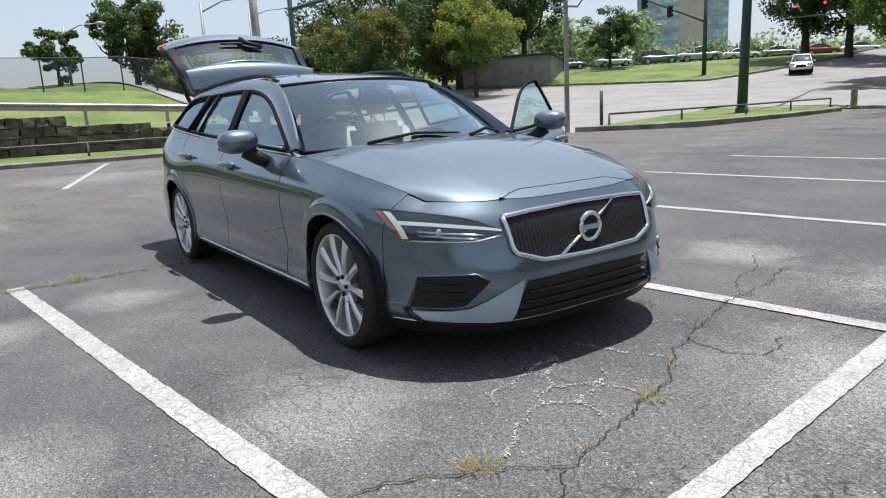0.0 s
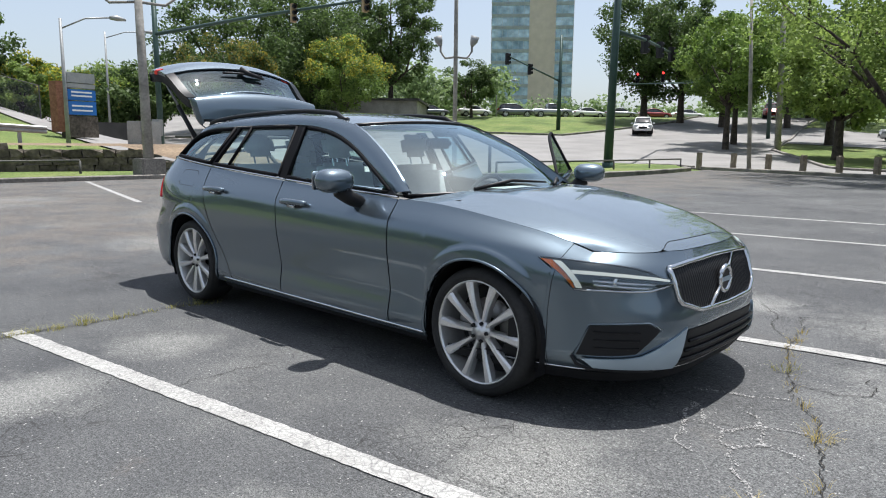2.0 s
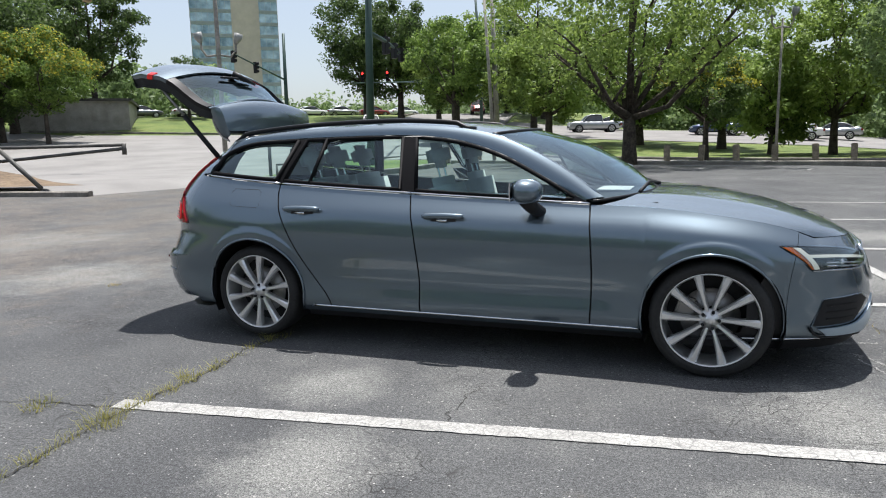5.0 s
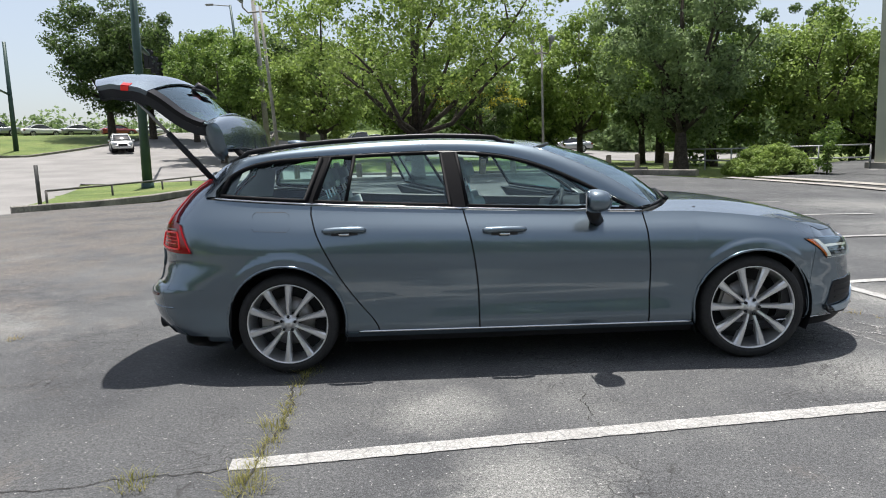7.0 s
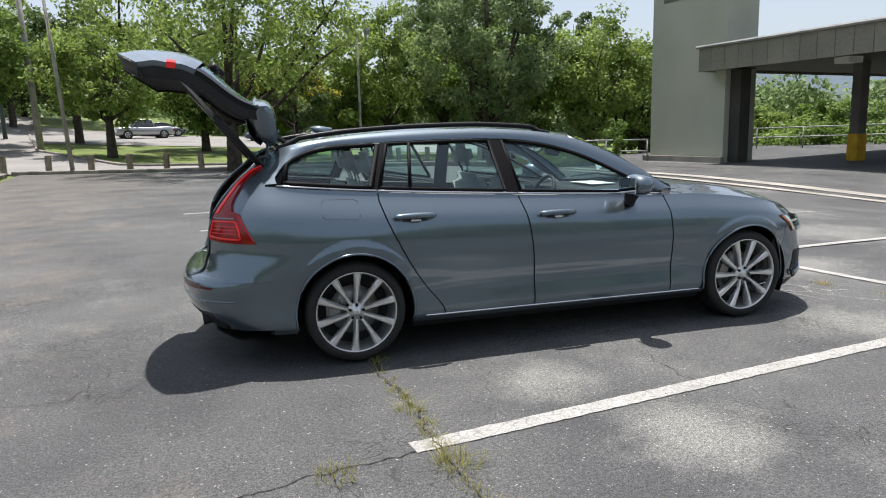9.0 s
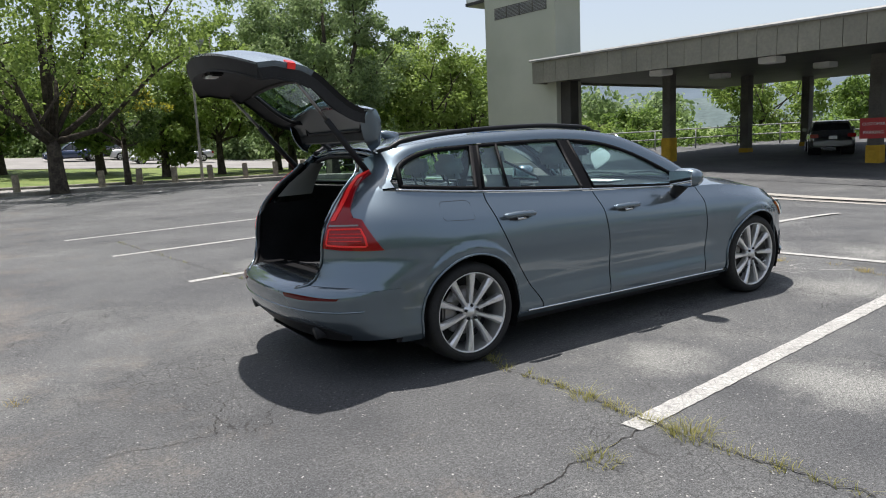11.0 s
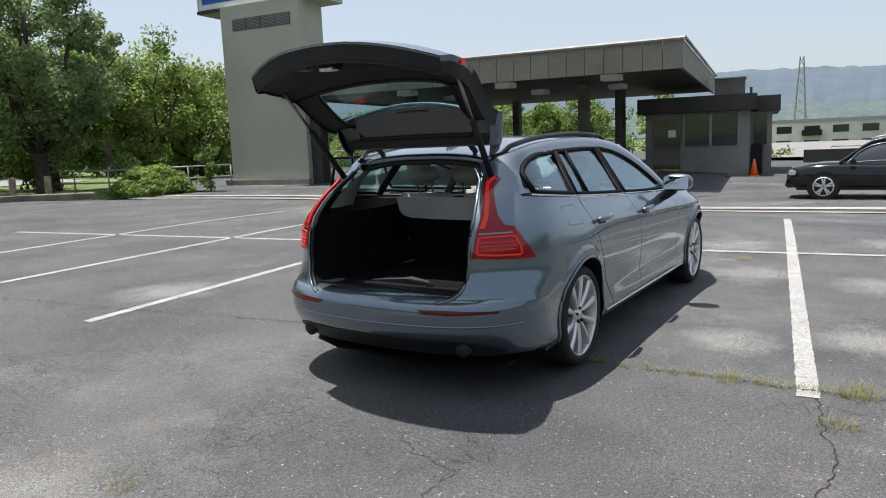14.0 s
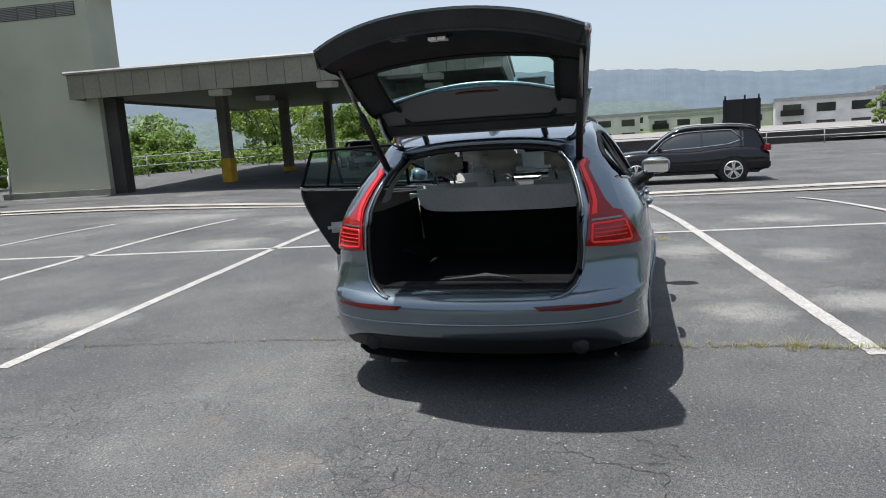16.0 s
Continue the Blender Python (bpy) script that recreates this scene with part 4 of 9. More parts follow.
# sign tower
twr = empty("sign_tower", Matrix.Identity(4), "pale green rendered tower carrying a boxed sign", "sign tower")
T0, T1 = Vector((15.25, 21.45, 0)), Vector((15.72, 17.45, 0))
TU = (T1 - T0).normalized()
TV = Vector((-TU.y, TU.x, 0))
bm = bmesh.new()
quad_prism(bm, T0, T1, 1.55, -0.3, 7.45, TV)
part("shaft", bm, M_WALLPAINT, twr)
bm = bmesh.new()
quad_prism(bm, T1 + TU * 0.01 + TV * 0.25, T1 + TU * 0.50 + TV * 0.25, 0.5, -0.3, 3.5, TV)
part("pier", bm, M_DARKPAINT, twr)
bm = bmesh.new()
quad_prism(bm, T0 - TU * 0.25 - TV * 0.2, T1 + TU * 0.1 - TV * 0.2, 0.2, -0.2, 0.28, TV)
part("plinth", bm, M_CONC, twr, "pale concrete plinth")
vent = None
for i in range(4):
    a = T0 + TU * (0.62 + i * 0.75) - TV * 0.02
    bm = bmesh.new()
    quad_prism(bm, a, a + TU * 0.73, 0.03, 6.42, 6.9, TV)
    vent = part("vent", bm, M_COLUMN, twr, "louvred wall vent")
    for j in range(8):
        bm = bmesh.new()
        z_ = 6.45 + j * 0.055
        quad_prism(bm, a - TV * 0.02 + TU * 0.03, a - TV * 0.02 + TU * 0.70, 0.02, z_, z_ + 0.02, TV)
        part("slat", bm, M_STEEL, vent)
S0, S1 = Vector((15.35, 22.95, 0)), Vector((16.1, 16.75, 0))
SU = (S1 - S0).normalized()
SV = Vector((-SU.y, SU.x, 0))
bm = bmesh.new()
quad_prism(bm, S0, S1, 1.75, 7.35, 11.2, SV)
part("sign_box", bm, M_WALLPAINT, twr)
bm = bmesh.new()
quad_prism(bm, S0 + SU * 0.12 - SV * 0.04, S1 - SU * 0.12 - SV * 0.04, 0.04, 7.5, 11.1, SV)
face_w = part("sign_face", bm, M_WHITE, twr, "white illuminated sign face")
bm = bmesh.new()
quad_prism(bm, S0 + SU * 0.3 - SV * 0.05, S1 - SU * 0.3 - SV * 0.05, 0.012, 7.72, 8.72, SV)
part("sign_band", bm, M_BLUE, twr, "blue band with white lettering")
for z_ in (7.36, 11.08):
    bm = bmesh.new()
    quad_prism(bm, S0 - SV * 0.07, S1 - SV * 0.07, 0.07, z_, z_ + 0.12, SV)
    part("sign_frame", bm, M_DARKPAINT, twr)


def lettering(text, m, size, mat, parent, depth=0.006, name="lettering", align="CENTER"):
    cu = bpy.data.curves.new(name, "FONT")
    cu.body, cu.size, cu.extrude, cu.align_x, cu.align_y = text, size, depth, align, "CENTER"
    tmp = new(name, cu)
    bpy.context.view_layer.update()
    me = bpy.data.meshes.new_from_object(tmp.evaluated_get(bpy.context.evaluated_depsgraph_get()))
    bpy.data.objects.remove(tmp)
    me.materials.clear()
    me.materials.append(mat)
    ob = new(name, me)
    ob.parent = parent
    ob.matrix_basis = m
    return ob


mid = (S0 + S1) / 2 - SV * 0.062
sign_turn = Matrix((( SU.x, 0, -SV.x, mid.x), (SU.y, 0, -SV.y, mid.y), (0, 1, 0, 8.2), (0, 0, 0, 1)))
lettering("Pre-Owned Center", sign_turn, 0.62, M_WHITE, twr)
bm = bmesh.new()
for a_, b_, z_, h_ in ((1.5, 3.6, 9.15, 0.08), (1.7, 4.4, 9.35, 0.10), (0.45, 1.1, 9.1, 0.5), (1.6, 5.2, 9.75, 0.35)):
    quad_prism(bm, S0 + SU * a_ - SV * 0.05, S0 + SU * b_ - SV * 0.05, 0.012, z_, z_ + h_, SV)
part("sign_marks", bm, M_DARKPAINT, twr, "dark unreadable script marks")

set_out(twr)

# parking sign on the front column
ps = Vector((21.07, 7.82, 0))
psn = empty("parking_sign", Matrix.Translation((ps.x, ps.y, 0.0)), "red metal parking sign with white lettering on a column", "sign")
pm = Matrix(((CU.x, 0, -CV.x, 0), (CU.y, 0, -CV.y, 0), (0, 1, 0, 0), (0, 0, 0, 1)))
part("plate", boxed(-0.42, 0.42, 0.78, 1.46, -0.015, 0.015, bev=0.005, m=pm), M_RED, psn)
lettering("CUSTOMER", pm @ Matrix.Translation((0, 1.26, 0.017)), 0.135, M_WHITE, psn)
lettering("PARKING", pm @ Matrix.Translation((0, 0.98, 0.017)), 0.15, M_WHITE, psn)

set_out(psn)

# booth at the open end
booth = empty("booth", Matrix.Identity(4), "small grey-brown office booth with dark windows and a flat roof", "building")


def bp_(u, v):
    p = Vector((25.2, 6.6, 0)) + CU * u + CV * v
    return p


def bblock(name, u0, u1, v0, v1, z0, z1, mat, label="", parent=None):
    bm_ = bmesh.new()
    quad_prism(bm_, bp_(u0, v0), bp_(u1, v0), v1 - v0, z0, z1, CV)
    return part(name, bm_, mat, parent or booth, label)


M_BOOTH = varied("grey_stucco", [(0.20, 0.195, 0.18), (0.27, 0.26, 0.24)], 1.0, 0.85, fine=30, fine_amt=0.12)
bblock("wall", 0.0, 4.15, 0.12, 7.0, -0.4, 2.35, M_BOOTH)
bblock("roof", -0.3, 4.4, -0.25, 7.4, 2.36, 3.0, M_DARKPAINT)
bblock("wall", 4.16, 5.0, 1.6, 8.0, -0.4, 2.3, M_BOOTH)
bblock("roof", 4.41, 5.3, 1.3, 8.3, 2.31, 2.95, M_DARKPAINT)
door_ = bblock("door", 0.35, 1.45, 0.06, 0.118, -0.3, 2.1, M_WINDOW_DARK, "dark glass door with a yellow kick plate")
bblock("kick_plate", 0.37, 1.43, 0.04, 0.058, -0.3, 0.0, M_YELLOW, "", door_)
bblock("notice", 0.95, 1.25, 0.045, 0.058, 1.35, 1.65, M_WHITE, "white paper notice", door_)
for u0, u1 in ((1.62, 2.6), (2.7, 3.7)):
    w_ = bblock("window", u0, u1, 0.07, 0.118, 0.95, 2.25, M_WINDOW_DARK, "dark office window")
    bblock("frame", u0 - 0.06, u0, 0.04, 0.118, 0.9, 2.3, M_STEEL, "", w_)
    bblock("frame", u1, u1 + 0.05, 0.04, 0.118, 0.9, 2.3, M_STEEL, "", w_)
bblock("window", 4.3, 4.8, 1.54, 1.598, 0.9, 2.1, M_WINDOW_DARK, "narrow dark side window")
ac = empty("rooftop_unit", Matrix.Identity(4), "grey rooftop air-conditioning unit on the booth", "air conditioner")
bblock("casing", 2.7, 3.9, 1.5, 2.6, 3.0, 3.75, M_COLUMN, "", ac)
bblock("lid", 2.65, 3.95, 1.45, 2.65, 3.75, 3.8, M_STEEL, "", ac)
bblock("flue", 4.1, 4.2, 1.7, 1.8, 3.0, 3.35, M_DARKPAINT, "", ac)
cn = bp_(4.35, -0.1)
cone = empty("traffic_cone", Matrix.Translation((cn.x, cn.y, grade(cn.x, cn.y) + 0.012)), "orange plastic traffic cone beside the booth", "traffic cone")
part("body", tubed([(0, 0, 0.03), (0, 0, 0.7)], [0.17, 0.03], 12), M_ORANGE, cone, smooth=True)
part("foot", boxed(-0.2, 0.2, -0.2, 0.2, 0, 0.04, bev=0.01), M_ORANGE, cone)
bn = bp_(4.45, 0.9)
bin_ = empty("dark_bin", Matrix.Translation((bn.x, bn.y, grade(bn.x, bn.y) + 0.012)), "tall narrow dark bin standing behind the cone", "bin")
part("body", boxed(-0.22, 0.22, -0.22, 0.22, 0, 1.3, bev=0.04), M_BLACK, bin_)

set_out(booth, ac, cone, bin_)

# pipe fences by the sign tower and behind the canopy
fence_a = post_rail("pipe_fence", [(9.8, 26.6), (10.6, 23.2), (13.6, 22.3), (15.0, 21.3)], grade, 0.95, "pale steel pipe fence at the lot's corner", 2.2, 0.03, M_STEEL, 0.03, rails=(1.0, 0.5))
fence_b = post_rail("pipe_fence", [(18.0, 24.5), (24.0, 25.0), (33.0, 16.0), (40.0, 5.5)], drive_z, 1.05, "steel pipe fence behind the canopy drive", 2.2, 0.03, M_STEEL, 0.03, rails=(1.0, 0.55))
fence_c = post_rail("pipe_fence", [(40.0, 0.5), (33.0, -40.0)], grade, 0.85, "steel pipe fence along the far lot edge", 3.0, 0.03, M_STEEL, 0.03, rails=(1.0, 0.55))
lw = part("low_black_wall", boxed(-0.2, 0.2, -24, 20, -0.6, 0.55, m=pose(42.0, -18, -0.2, 0, 0, 8)), M_DARKPAINT)
tagged(lw, "long low black wall at the far side of the lot", "wall")
bb = empty("black_board", pose(53.6, -8.8, 0, 0, 0, 0), "large black board on posts behind the lot", "board")
part("panel", boxed(-0.08, 0.08, -1.35, 1.35, 0.4, 2.75), M_BLACK, bb)
for y_ in (-1.2, -0.2, 1.2):
    part("post", boxed(-0.15, -0.09, y_ - 0.06, y_ + 0.06, -0.4, 3.05), M_BLACK, bb)

set_out(fence_a, fence_b, fence_c, lw, bb)
far_lot = draped("far_lot", [(43, 12), (108, 22), (108, -70), (36, -60)], lambda x, y: -0.16, M_ROAD, "pale far car park before the apartments", "pavement", 0.03, 8.0)

set_out(far_lot)

# ---------------------------------------------------------------- far buildings and hills


def block_building(name, x, y, z, rz, wx, wy, h, mat, label, floors, bays, win=(0.55, 0.5), balcony=False, roofmat=None):
    b = empty(name, pose(x, y, z, 0, 0, rz), label, "building")
    part("wall", boxed(-wx / 2, wx / 2, -wy / 2, wy / 2, -4, h), mat, b)
    part("roof", boxed(-wx / 2 - 0.2, wx / 2 + 0.2, -wy / 2 - 0.2, wy / 2 + 0.2, h, h + 0.5), roofmat or mat, b)
    fh, bw = h / floors, wy / bays
    for i in range(floors):
        for j in range(bays):
            y0, z0 = -wy / 2 + (j + 0.5 - win[0] / 2) * bw, (i + 0.28) * fh
            part("window", boxed(-wx / 2 - 0.06, -wx / 2 + 0.02, y0, y0 + win[0] * bw, z0, z0 + win[1] * fh), M_WINDOW_DARK, b)
            if balcony and (i + j) % 3 == 0:
                part("balcony", boxed(-wx / 2 - 0.7, -wx / 2 - 0.07, y0 - 0.3, y0 + win[0] * bw + 0.3, z0 - 0.4, z0 + 0.45), M_BLACK, b)
    return b


for x_, y_, rz_, wy_, h_, zz in ((118, 12, 3, 26, 4.2, -1.6), (125, -14, -2, 22, 4.0, -1.9), (112, -27.5, -8, 13, 4.8, -1.6), (113, -41, -10, 13, 5.6, -1.6), (116, -58, -12, 20, 5.0, -1.6), (150, -8, 0, 60, 4.6, -1.5)):
    apt = block_building("apartment_block", x_, y_, zz, rz_, 12, wy_, h_, M_APTWALL, "pale low apartment block with dark windows and a flat roof", 2, max(3, int(wy_ / 3.4)), balcony=True, roofmat=M_STEEL)
    set_out(apt)

# glass and concrete office tower
tw = empty("office_tower", pose(-128.6, 176.0, 6, 0, 0, 127), "tall office tower with blue glass bands and a tan concrete shaft", "building")
TWH = 40.2
part("penthouse", boxed(-7.0, 7.0, -7.5, 6.0, TWH, TWH + 2.2), M_TOWERSILL, tw)
part("shaft", boxed(-8.5, 8.5, -12.0, 12.0, -8, TWH), M_TOWERWALL, tw)
for i in range(12):
    z0 = -1.0 + i * 3.35
    for y0, y1 in ((0.9, 11.9), (-11.9, -6.8)):
        wb_ = part("window_band", boxed(-8.57, -8.45, y0, y1, z0, z0 + 2.35), M_TOWERGLASS, tw, "glass band with sky reflection in its colour")
        part("sill", boxed(-8.66, -8.46, y0, y1, z0 + 2.36, z0 + 3.34), M_TOWERSILL, tw, "pale grey-green spandrel band")
        for k in range(1, round((y1 - y0) / 1.65)):
            yk = y0 + (y1 - y0) * k / round((y1 - y0) / 1.65)
            part("mullion", boxed(-8.60, -8.56, yk - 0.05, yk + 0.05, z0, z0 + 2.35), M_TOWERSILL, wb_)
    part("window_band", boxed(-7.5, 7.5, 11.95, 12.1, z0, z0 + 2.3), M_TOWERGLASS, tw)
ft = empty("flat_roofed_hall", pose(-66, 60, 4.4, 0, 0, 40), "low pale hall behind the trees on the bank", "building")
part("wall", boxed(-5, 5, -14, 14, -3, 1.3), M_CONC, ft)
part("roof", boxed(-5.3, 5.3, -14.3, 14.3, 1.3, 1.55), M_DARKPAINT, ft)


def ridge(name, pts, depth, mat, label, base=-40.0):
    """A wooded ridge: crest points (bearing in degrees, distance, height), with a rough crest and a sloping front."""
    vs, n = [], 0
    cols = []
    for (b0, d0, h0), (b1, d1, h1) in zip(pts, pts[1:]):
        k = 40
        for i in range(k):
            t = i / k
            cols.append((b0 + (b1 - b0) * t, d0 + (d1 - d0) * t, h0 + (h1 - h0) * t))
    cols.append(pts[-1])
    for b, d, h in cols:
        u = Vector((math.cos(radians(b)), math.sin(radians(b)), 0))
        for j in range(7):
            q = j / 6
            r = d - depth * (1 - q)
            z = base + (h - base) * (q ** 0.8) + h * 0.035 * noise.noise(Vector((b * 1.3, q * 3, 1.7))) + h * 0.012 * noise.noise(Vector((b * 9, q * 8, 4)))
            vs.append((u.x * r, u.y * r, z))
        vs.append((u.x * (d + depth), u.y * (d + depth), base))
    ob = new(name, mesh_from(name, vs, grid_faces(len(cols), 8), mat, True))
    return tagged(ob, label, "hill", kind="structure")


ridge("hill_ridge", [(-70, 1700, 40), (-40, 1600, 75), (-20, 1500, 78), (-16, 1500, 76), (-12, 1500, 79), (-7.6, 1500, 88), (-3.7, 1500, 101), (-0.8, 1500, 109), (3.6, 1500, 117), (9, 1500, 122), (14, 1500, 120), (22, 1500, 112), (34, 1500, 108), (46, 1500, 116), (58, 1500, 110), (75, 1600, 80)], 500, M_HAZE_HILL, "long wooded mountain ridge with distance haze painted blue")
ridge("hill_ridge", [(-40, 700, 18), (-22, 560, 9), (-16.6, 540, 8), (-14.5, 540, 12), (-12, 540, 14), (-9.8, 540, 8.5), (-5.6, 540, 8), (-4.2, 540, 9), (-2.8, 540, 15), (-0.8, 540, 19), (3.4, 540, 20), (6, 540, 21), (12, 560, 20), (25, 620, 22), (45, 640, 30), (60, 700, 24)], 200, M_HILL_NEAR, "low green wooded hill in front of the ridge")
py_ = empty("lattice_pylon", Matrix.Translation((240, 23, -3)), "thin grey lattice pylon far off", "pylon")
for sx, sy in ((-2, -2), (2, -2), (2, 2), (-2, 2)):
    part("leg", tubed([(sx, sy, 0), (sx * 0.25, sy * 0.25, 27)], 0.14, 5), M_STEEL, py_)
for i in range(9):
    z_, k_ = i * 3.0, 1 - 0.75 * i / 9
    part("brace", tubed([(-2 * k_, -2 * k_, z_), (-2 * k_ * 0.9, 2 * k_ * 0.9, z_ + 3)], 0.09, 4), M_STEEL, py_)
    part("brace", tubed([(-2 * k_, 2 * k_, z_), (-2 * k_ * 0.9, -2 * k_ * 0.9, z_ + 3)], 0.09, 4), M_STEEL, py_)

# ---------------------------------------------------------------- trees
rng = np.random.default_rng(7)


def leaf_mesh(name, centres, radii, per, size, mat, up=0.35):
    """Small folded leaf sprays scattered in clumps round the centres, one mesh."""
    n = len(centres) * per
    c = np.repeat(np.asarray(centres, float), per, 0)
    r = np.repeat(np.asarray(radii, float), per, 0)
    d = rng.normal(size=(n, 3))
    d /= np.linalg.norm(d, axis=1)[:, None]
    p = c + d * (r[:, None] * (rng.random((n, 1)) ** 0.45)) * np.array([1, 1, 0.75])
    nrm = d * 0.6 + rng.normal(size=(n, 3)) * 0.6 + np.array([0, 0, up])
    nrm /= np.linalg.norm(nrm, axis=1)[:, None]
    a = np.cross(nrm, rng.normal(size=(n, 3)))
    a /= np.linalg.norm(a, axis=1)[:, None]
    b = np.cross(nrm, a)
    s = size * rng.uniform(0.6, 1.35, (n, 1))
    fold = nrm * s * rng.uniform(-0.25, 0.25, (n, 1))
    v = np.stack([p - a * s, p - b * s * 0.55 + fold, p + a * s, p + b * s * 0.55 + fold], 1).reshape(-1, 3)
    me = bpy.data.meshes.new(name)
    me.vertices.add(len(v))
    me.vertices.foreach_set("co", v.ravel())
    me.loops.add(6 * n)
    base = np.arange(n)[:, None] * 4
    me.loops.foreach_set("vertex_index", (base + np.array([[0, 1, 2, 0, 2, 3]])).ravel())
    me.polygons.add(2 * n)
    me.polygons.foreach_set("loop_start", np.arange(0, 6 * n, 3))
    me.update(calc_edges=True)
    me.materials.append(mat)
    return me


def tree(x, y, h, crown_r, label, trunk_r=0.3, fork=0.3, leaf=None, clumps=70, per=75, size=0.22, low=0.3, z0=None, squash=1.0, limbs=7, second=None, lean=(0, 0), category="tree", name="tree", clump_r=0.22):
    z0 = land_z(x, y) + 0.05 if z0 is None else z0
    per, size = int(per * 1.9), size * 0.68
    t = empty(name, Matrix.Translation((x, y, z0)), label, category)
    fz = h * fork
    bm = bmesh.new()
    tube(bm, [(0, 0, -0.3), (0.02, 0.0, 0.15), (lean[0] * 0.3, lean[1] * 0.3, fz * 0.5), (lean[0], lean[1], fz)], [trunk_r * 1.35, trunk_r * 1.05, trunk_r * 0.85, trunk_r * 0.72], 10)
    tips = []
    for k in range(limbs):
        a = 2 * math.pi * (k + rng.uniform(-0.3, 0.3)) / limbs
        out = crown_r * rng.uniform(0.35, 0.92)
        top = fz + (h - fz) * rng.uniform(0.30, 0.85)
        p0 = Vector((lean[0], lean[1], fz * rng.uniform(0.85, 1.0)))
        p3 = Vector((lean[0] + math.cos(a) * out, lean[1] + math.sin(a) * out, top))
        p1 = p0.lerp(p3, 0.35) + Vector((rng.uniform(-0.5, 0.5), rng.uniform(-0.5, 0.5), -0.05 * h + rng.uniform(-0.3, 0.5)))
        p2 = p0.lerp(p3, 0.7) + Vector((rng.uniform(-0.7, 0.7), rng.uniform(-0.7, 0.7), rng.uniform(-0.2, 0.5)))
        tube(bm, [p0, p1, p2, p3], [trunk_r * 0.44, trunk_r * 0.30, trunk_r * 0.18, trunk_r * 0.05], 7)
        for q in (p1, p2):
            e = q + Vector((rng.uniform(-1, 1), rng.uniform(-1, 1), rng.uniform(0.2, 1))) * crown_r * 0.35
            tube(bm, [q, q.lerp(e, 0.5) + Vector((0, 0, 0.1)), e], [trunk_r * 0.2, trunk_r * 0.12, trunk_r * 0.03], 5)
            tips.append(e)
        tips += [p3, p2]
    tube(bm, [(lean[0], lean[1], fz), (lean[0] * 1.3, lean[1] * 1.3, fz + (h - fz) * 0.85)], [trunk_r * 0.6, trunk_r * 0.08], 7)
    bmesh.ops.recalc_face_normals(bm, faces=bm.faces)
    part("trunk", bm, M_BARK, t, smooth=True)
    cs, rs = [], []
    zc, hz = h * (low + 1) / 2, h * (1 - low) / 2
    while len(cs) < clumps:
        p = rng.uniform(-1, 1, 3)
        q = np.linalg.norm(p)
        if q > 1 or q < 0.35 and rng.random() < 0.6:
            continue
        w = 1.0 - 0.35 * max(0.0, -p[2]) if squash >= 1 else 1.0
        bump_ = 1.0 + 0.22 * noise.noise(Vector((p[0] * 2.1 + x, p[1] * 2.1 + y, p[2] * 2.1)))
        cs.append((lean[0] + p[0] * crown_r * w * bump_, lean[1] + p[1] * crown_r * w * bump_, zc + p[2] * hz * bump_))
        rs.append(crown_r * clump_r * rng.uniform(0.6, 1.25))
    for tip in tips[: clumps // 4]:
        cs.append(tuple(tip))
        rs.append(crown_r * clump_r * 0.8)
    ob = new("crown", leaf_mesh("crown", cs, rs, per, size, leaf or M_LEAF))
    ob.parent = t
    if second:
        k = max(3, len(cs) // 2)
        order = sorted(range(len(cs)), key=lambda i: -cs[i][2] - 0.6 * math.hypot(cs[i][0], cs[i][1]))[:k]
        ob = new("blossom", leaf_mesh("blossom", [(cs[i][0] * 1.06, cs[i][1] * 1.06, cs[i][2] + 0.1) for i in order], [rs[i] * 0.9 for i in order], int(per * 0.7), size * 0.85, second))
        ob.parent = t
    return t


# the near row beyond the bollards
tree(-1.5, 27.4, 11.0, 6.6, "broad spreading oak with a forked dark trunk", 0.34, 0.2, M_LEAF_LIGHT, 200, 60, 0.14, 0.26, limbs=10, clump_r=0.135)
tree(1.7, 31.5, 5.0, 2.4, "small forked tree with yellow blossom sprays", 0.16, 0.42, M_LEAF_DARK, 34, 80, 0.13, 0.36, second=M_LEAF_YELLOW)
tree(13.6, 44.0, 12.5, 4.6, "airy grey-green tree behind the lot's corner", 0.24, 0.2, M_LEAF_GREY, 110, 85, 0.17, 0.2, clump_r=0.19)
tree(8.6, 40.5, 10.0, 4.2, "light green tree behind the bollards", 0.24, 0.22, M_LEAF_LIGHT, 95, 80, 0.17, 0.2, clump_r=0.19)
tree(11.6, 30.2, 11.6, 4.3, "tall dense dark green tree at the lot's corner", 0.36, 0.16, M_LEAF_GREY, 150, 100, 0.15, 0.10, limbs=10, clump_r=0.19)
set_out(tree(13.2, 32.0, 7.6, 3.6, "dense green tree behind the pipe fence", 0.3, 0.2, M_LEAF, 90, 90, 0.17, 0.08))
set_out(tree(17.3, 30.5, 8.0, 3.9, "bushy light green tree behind the pipe fence", 0.25, 0.2, M_LEAF_LIGHT, 80, 90, 0.16, 0.06))
set_out(tree(20.8, 30.5, 6.9, 3.5, "bushy light green tree beside the sign tower", 0.22, 0.2, M_LEAF_LIGHT, 70, 80, 0.16, 0.04))
set_out(tree(31.4, 56.4, 13.0, 3.2, "tall dark pine rising behind the trees", 0.3, 0.3, M_LEAF_DARK, 60, 80, 0.2, 0.35))
set_out(tree(13.0, 40.0, 9.5, 4.5, "tall leafy tree behind the lot", 0.32, 0.2, M_LEAF_GREY, 90, 80, 0.2, 0.1))
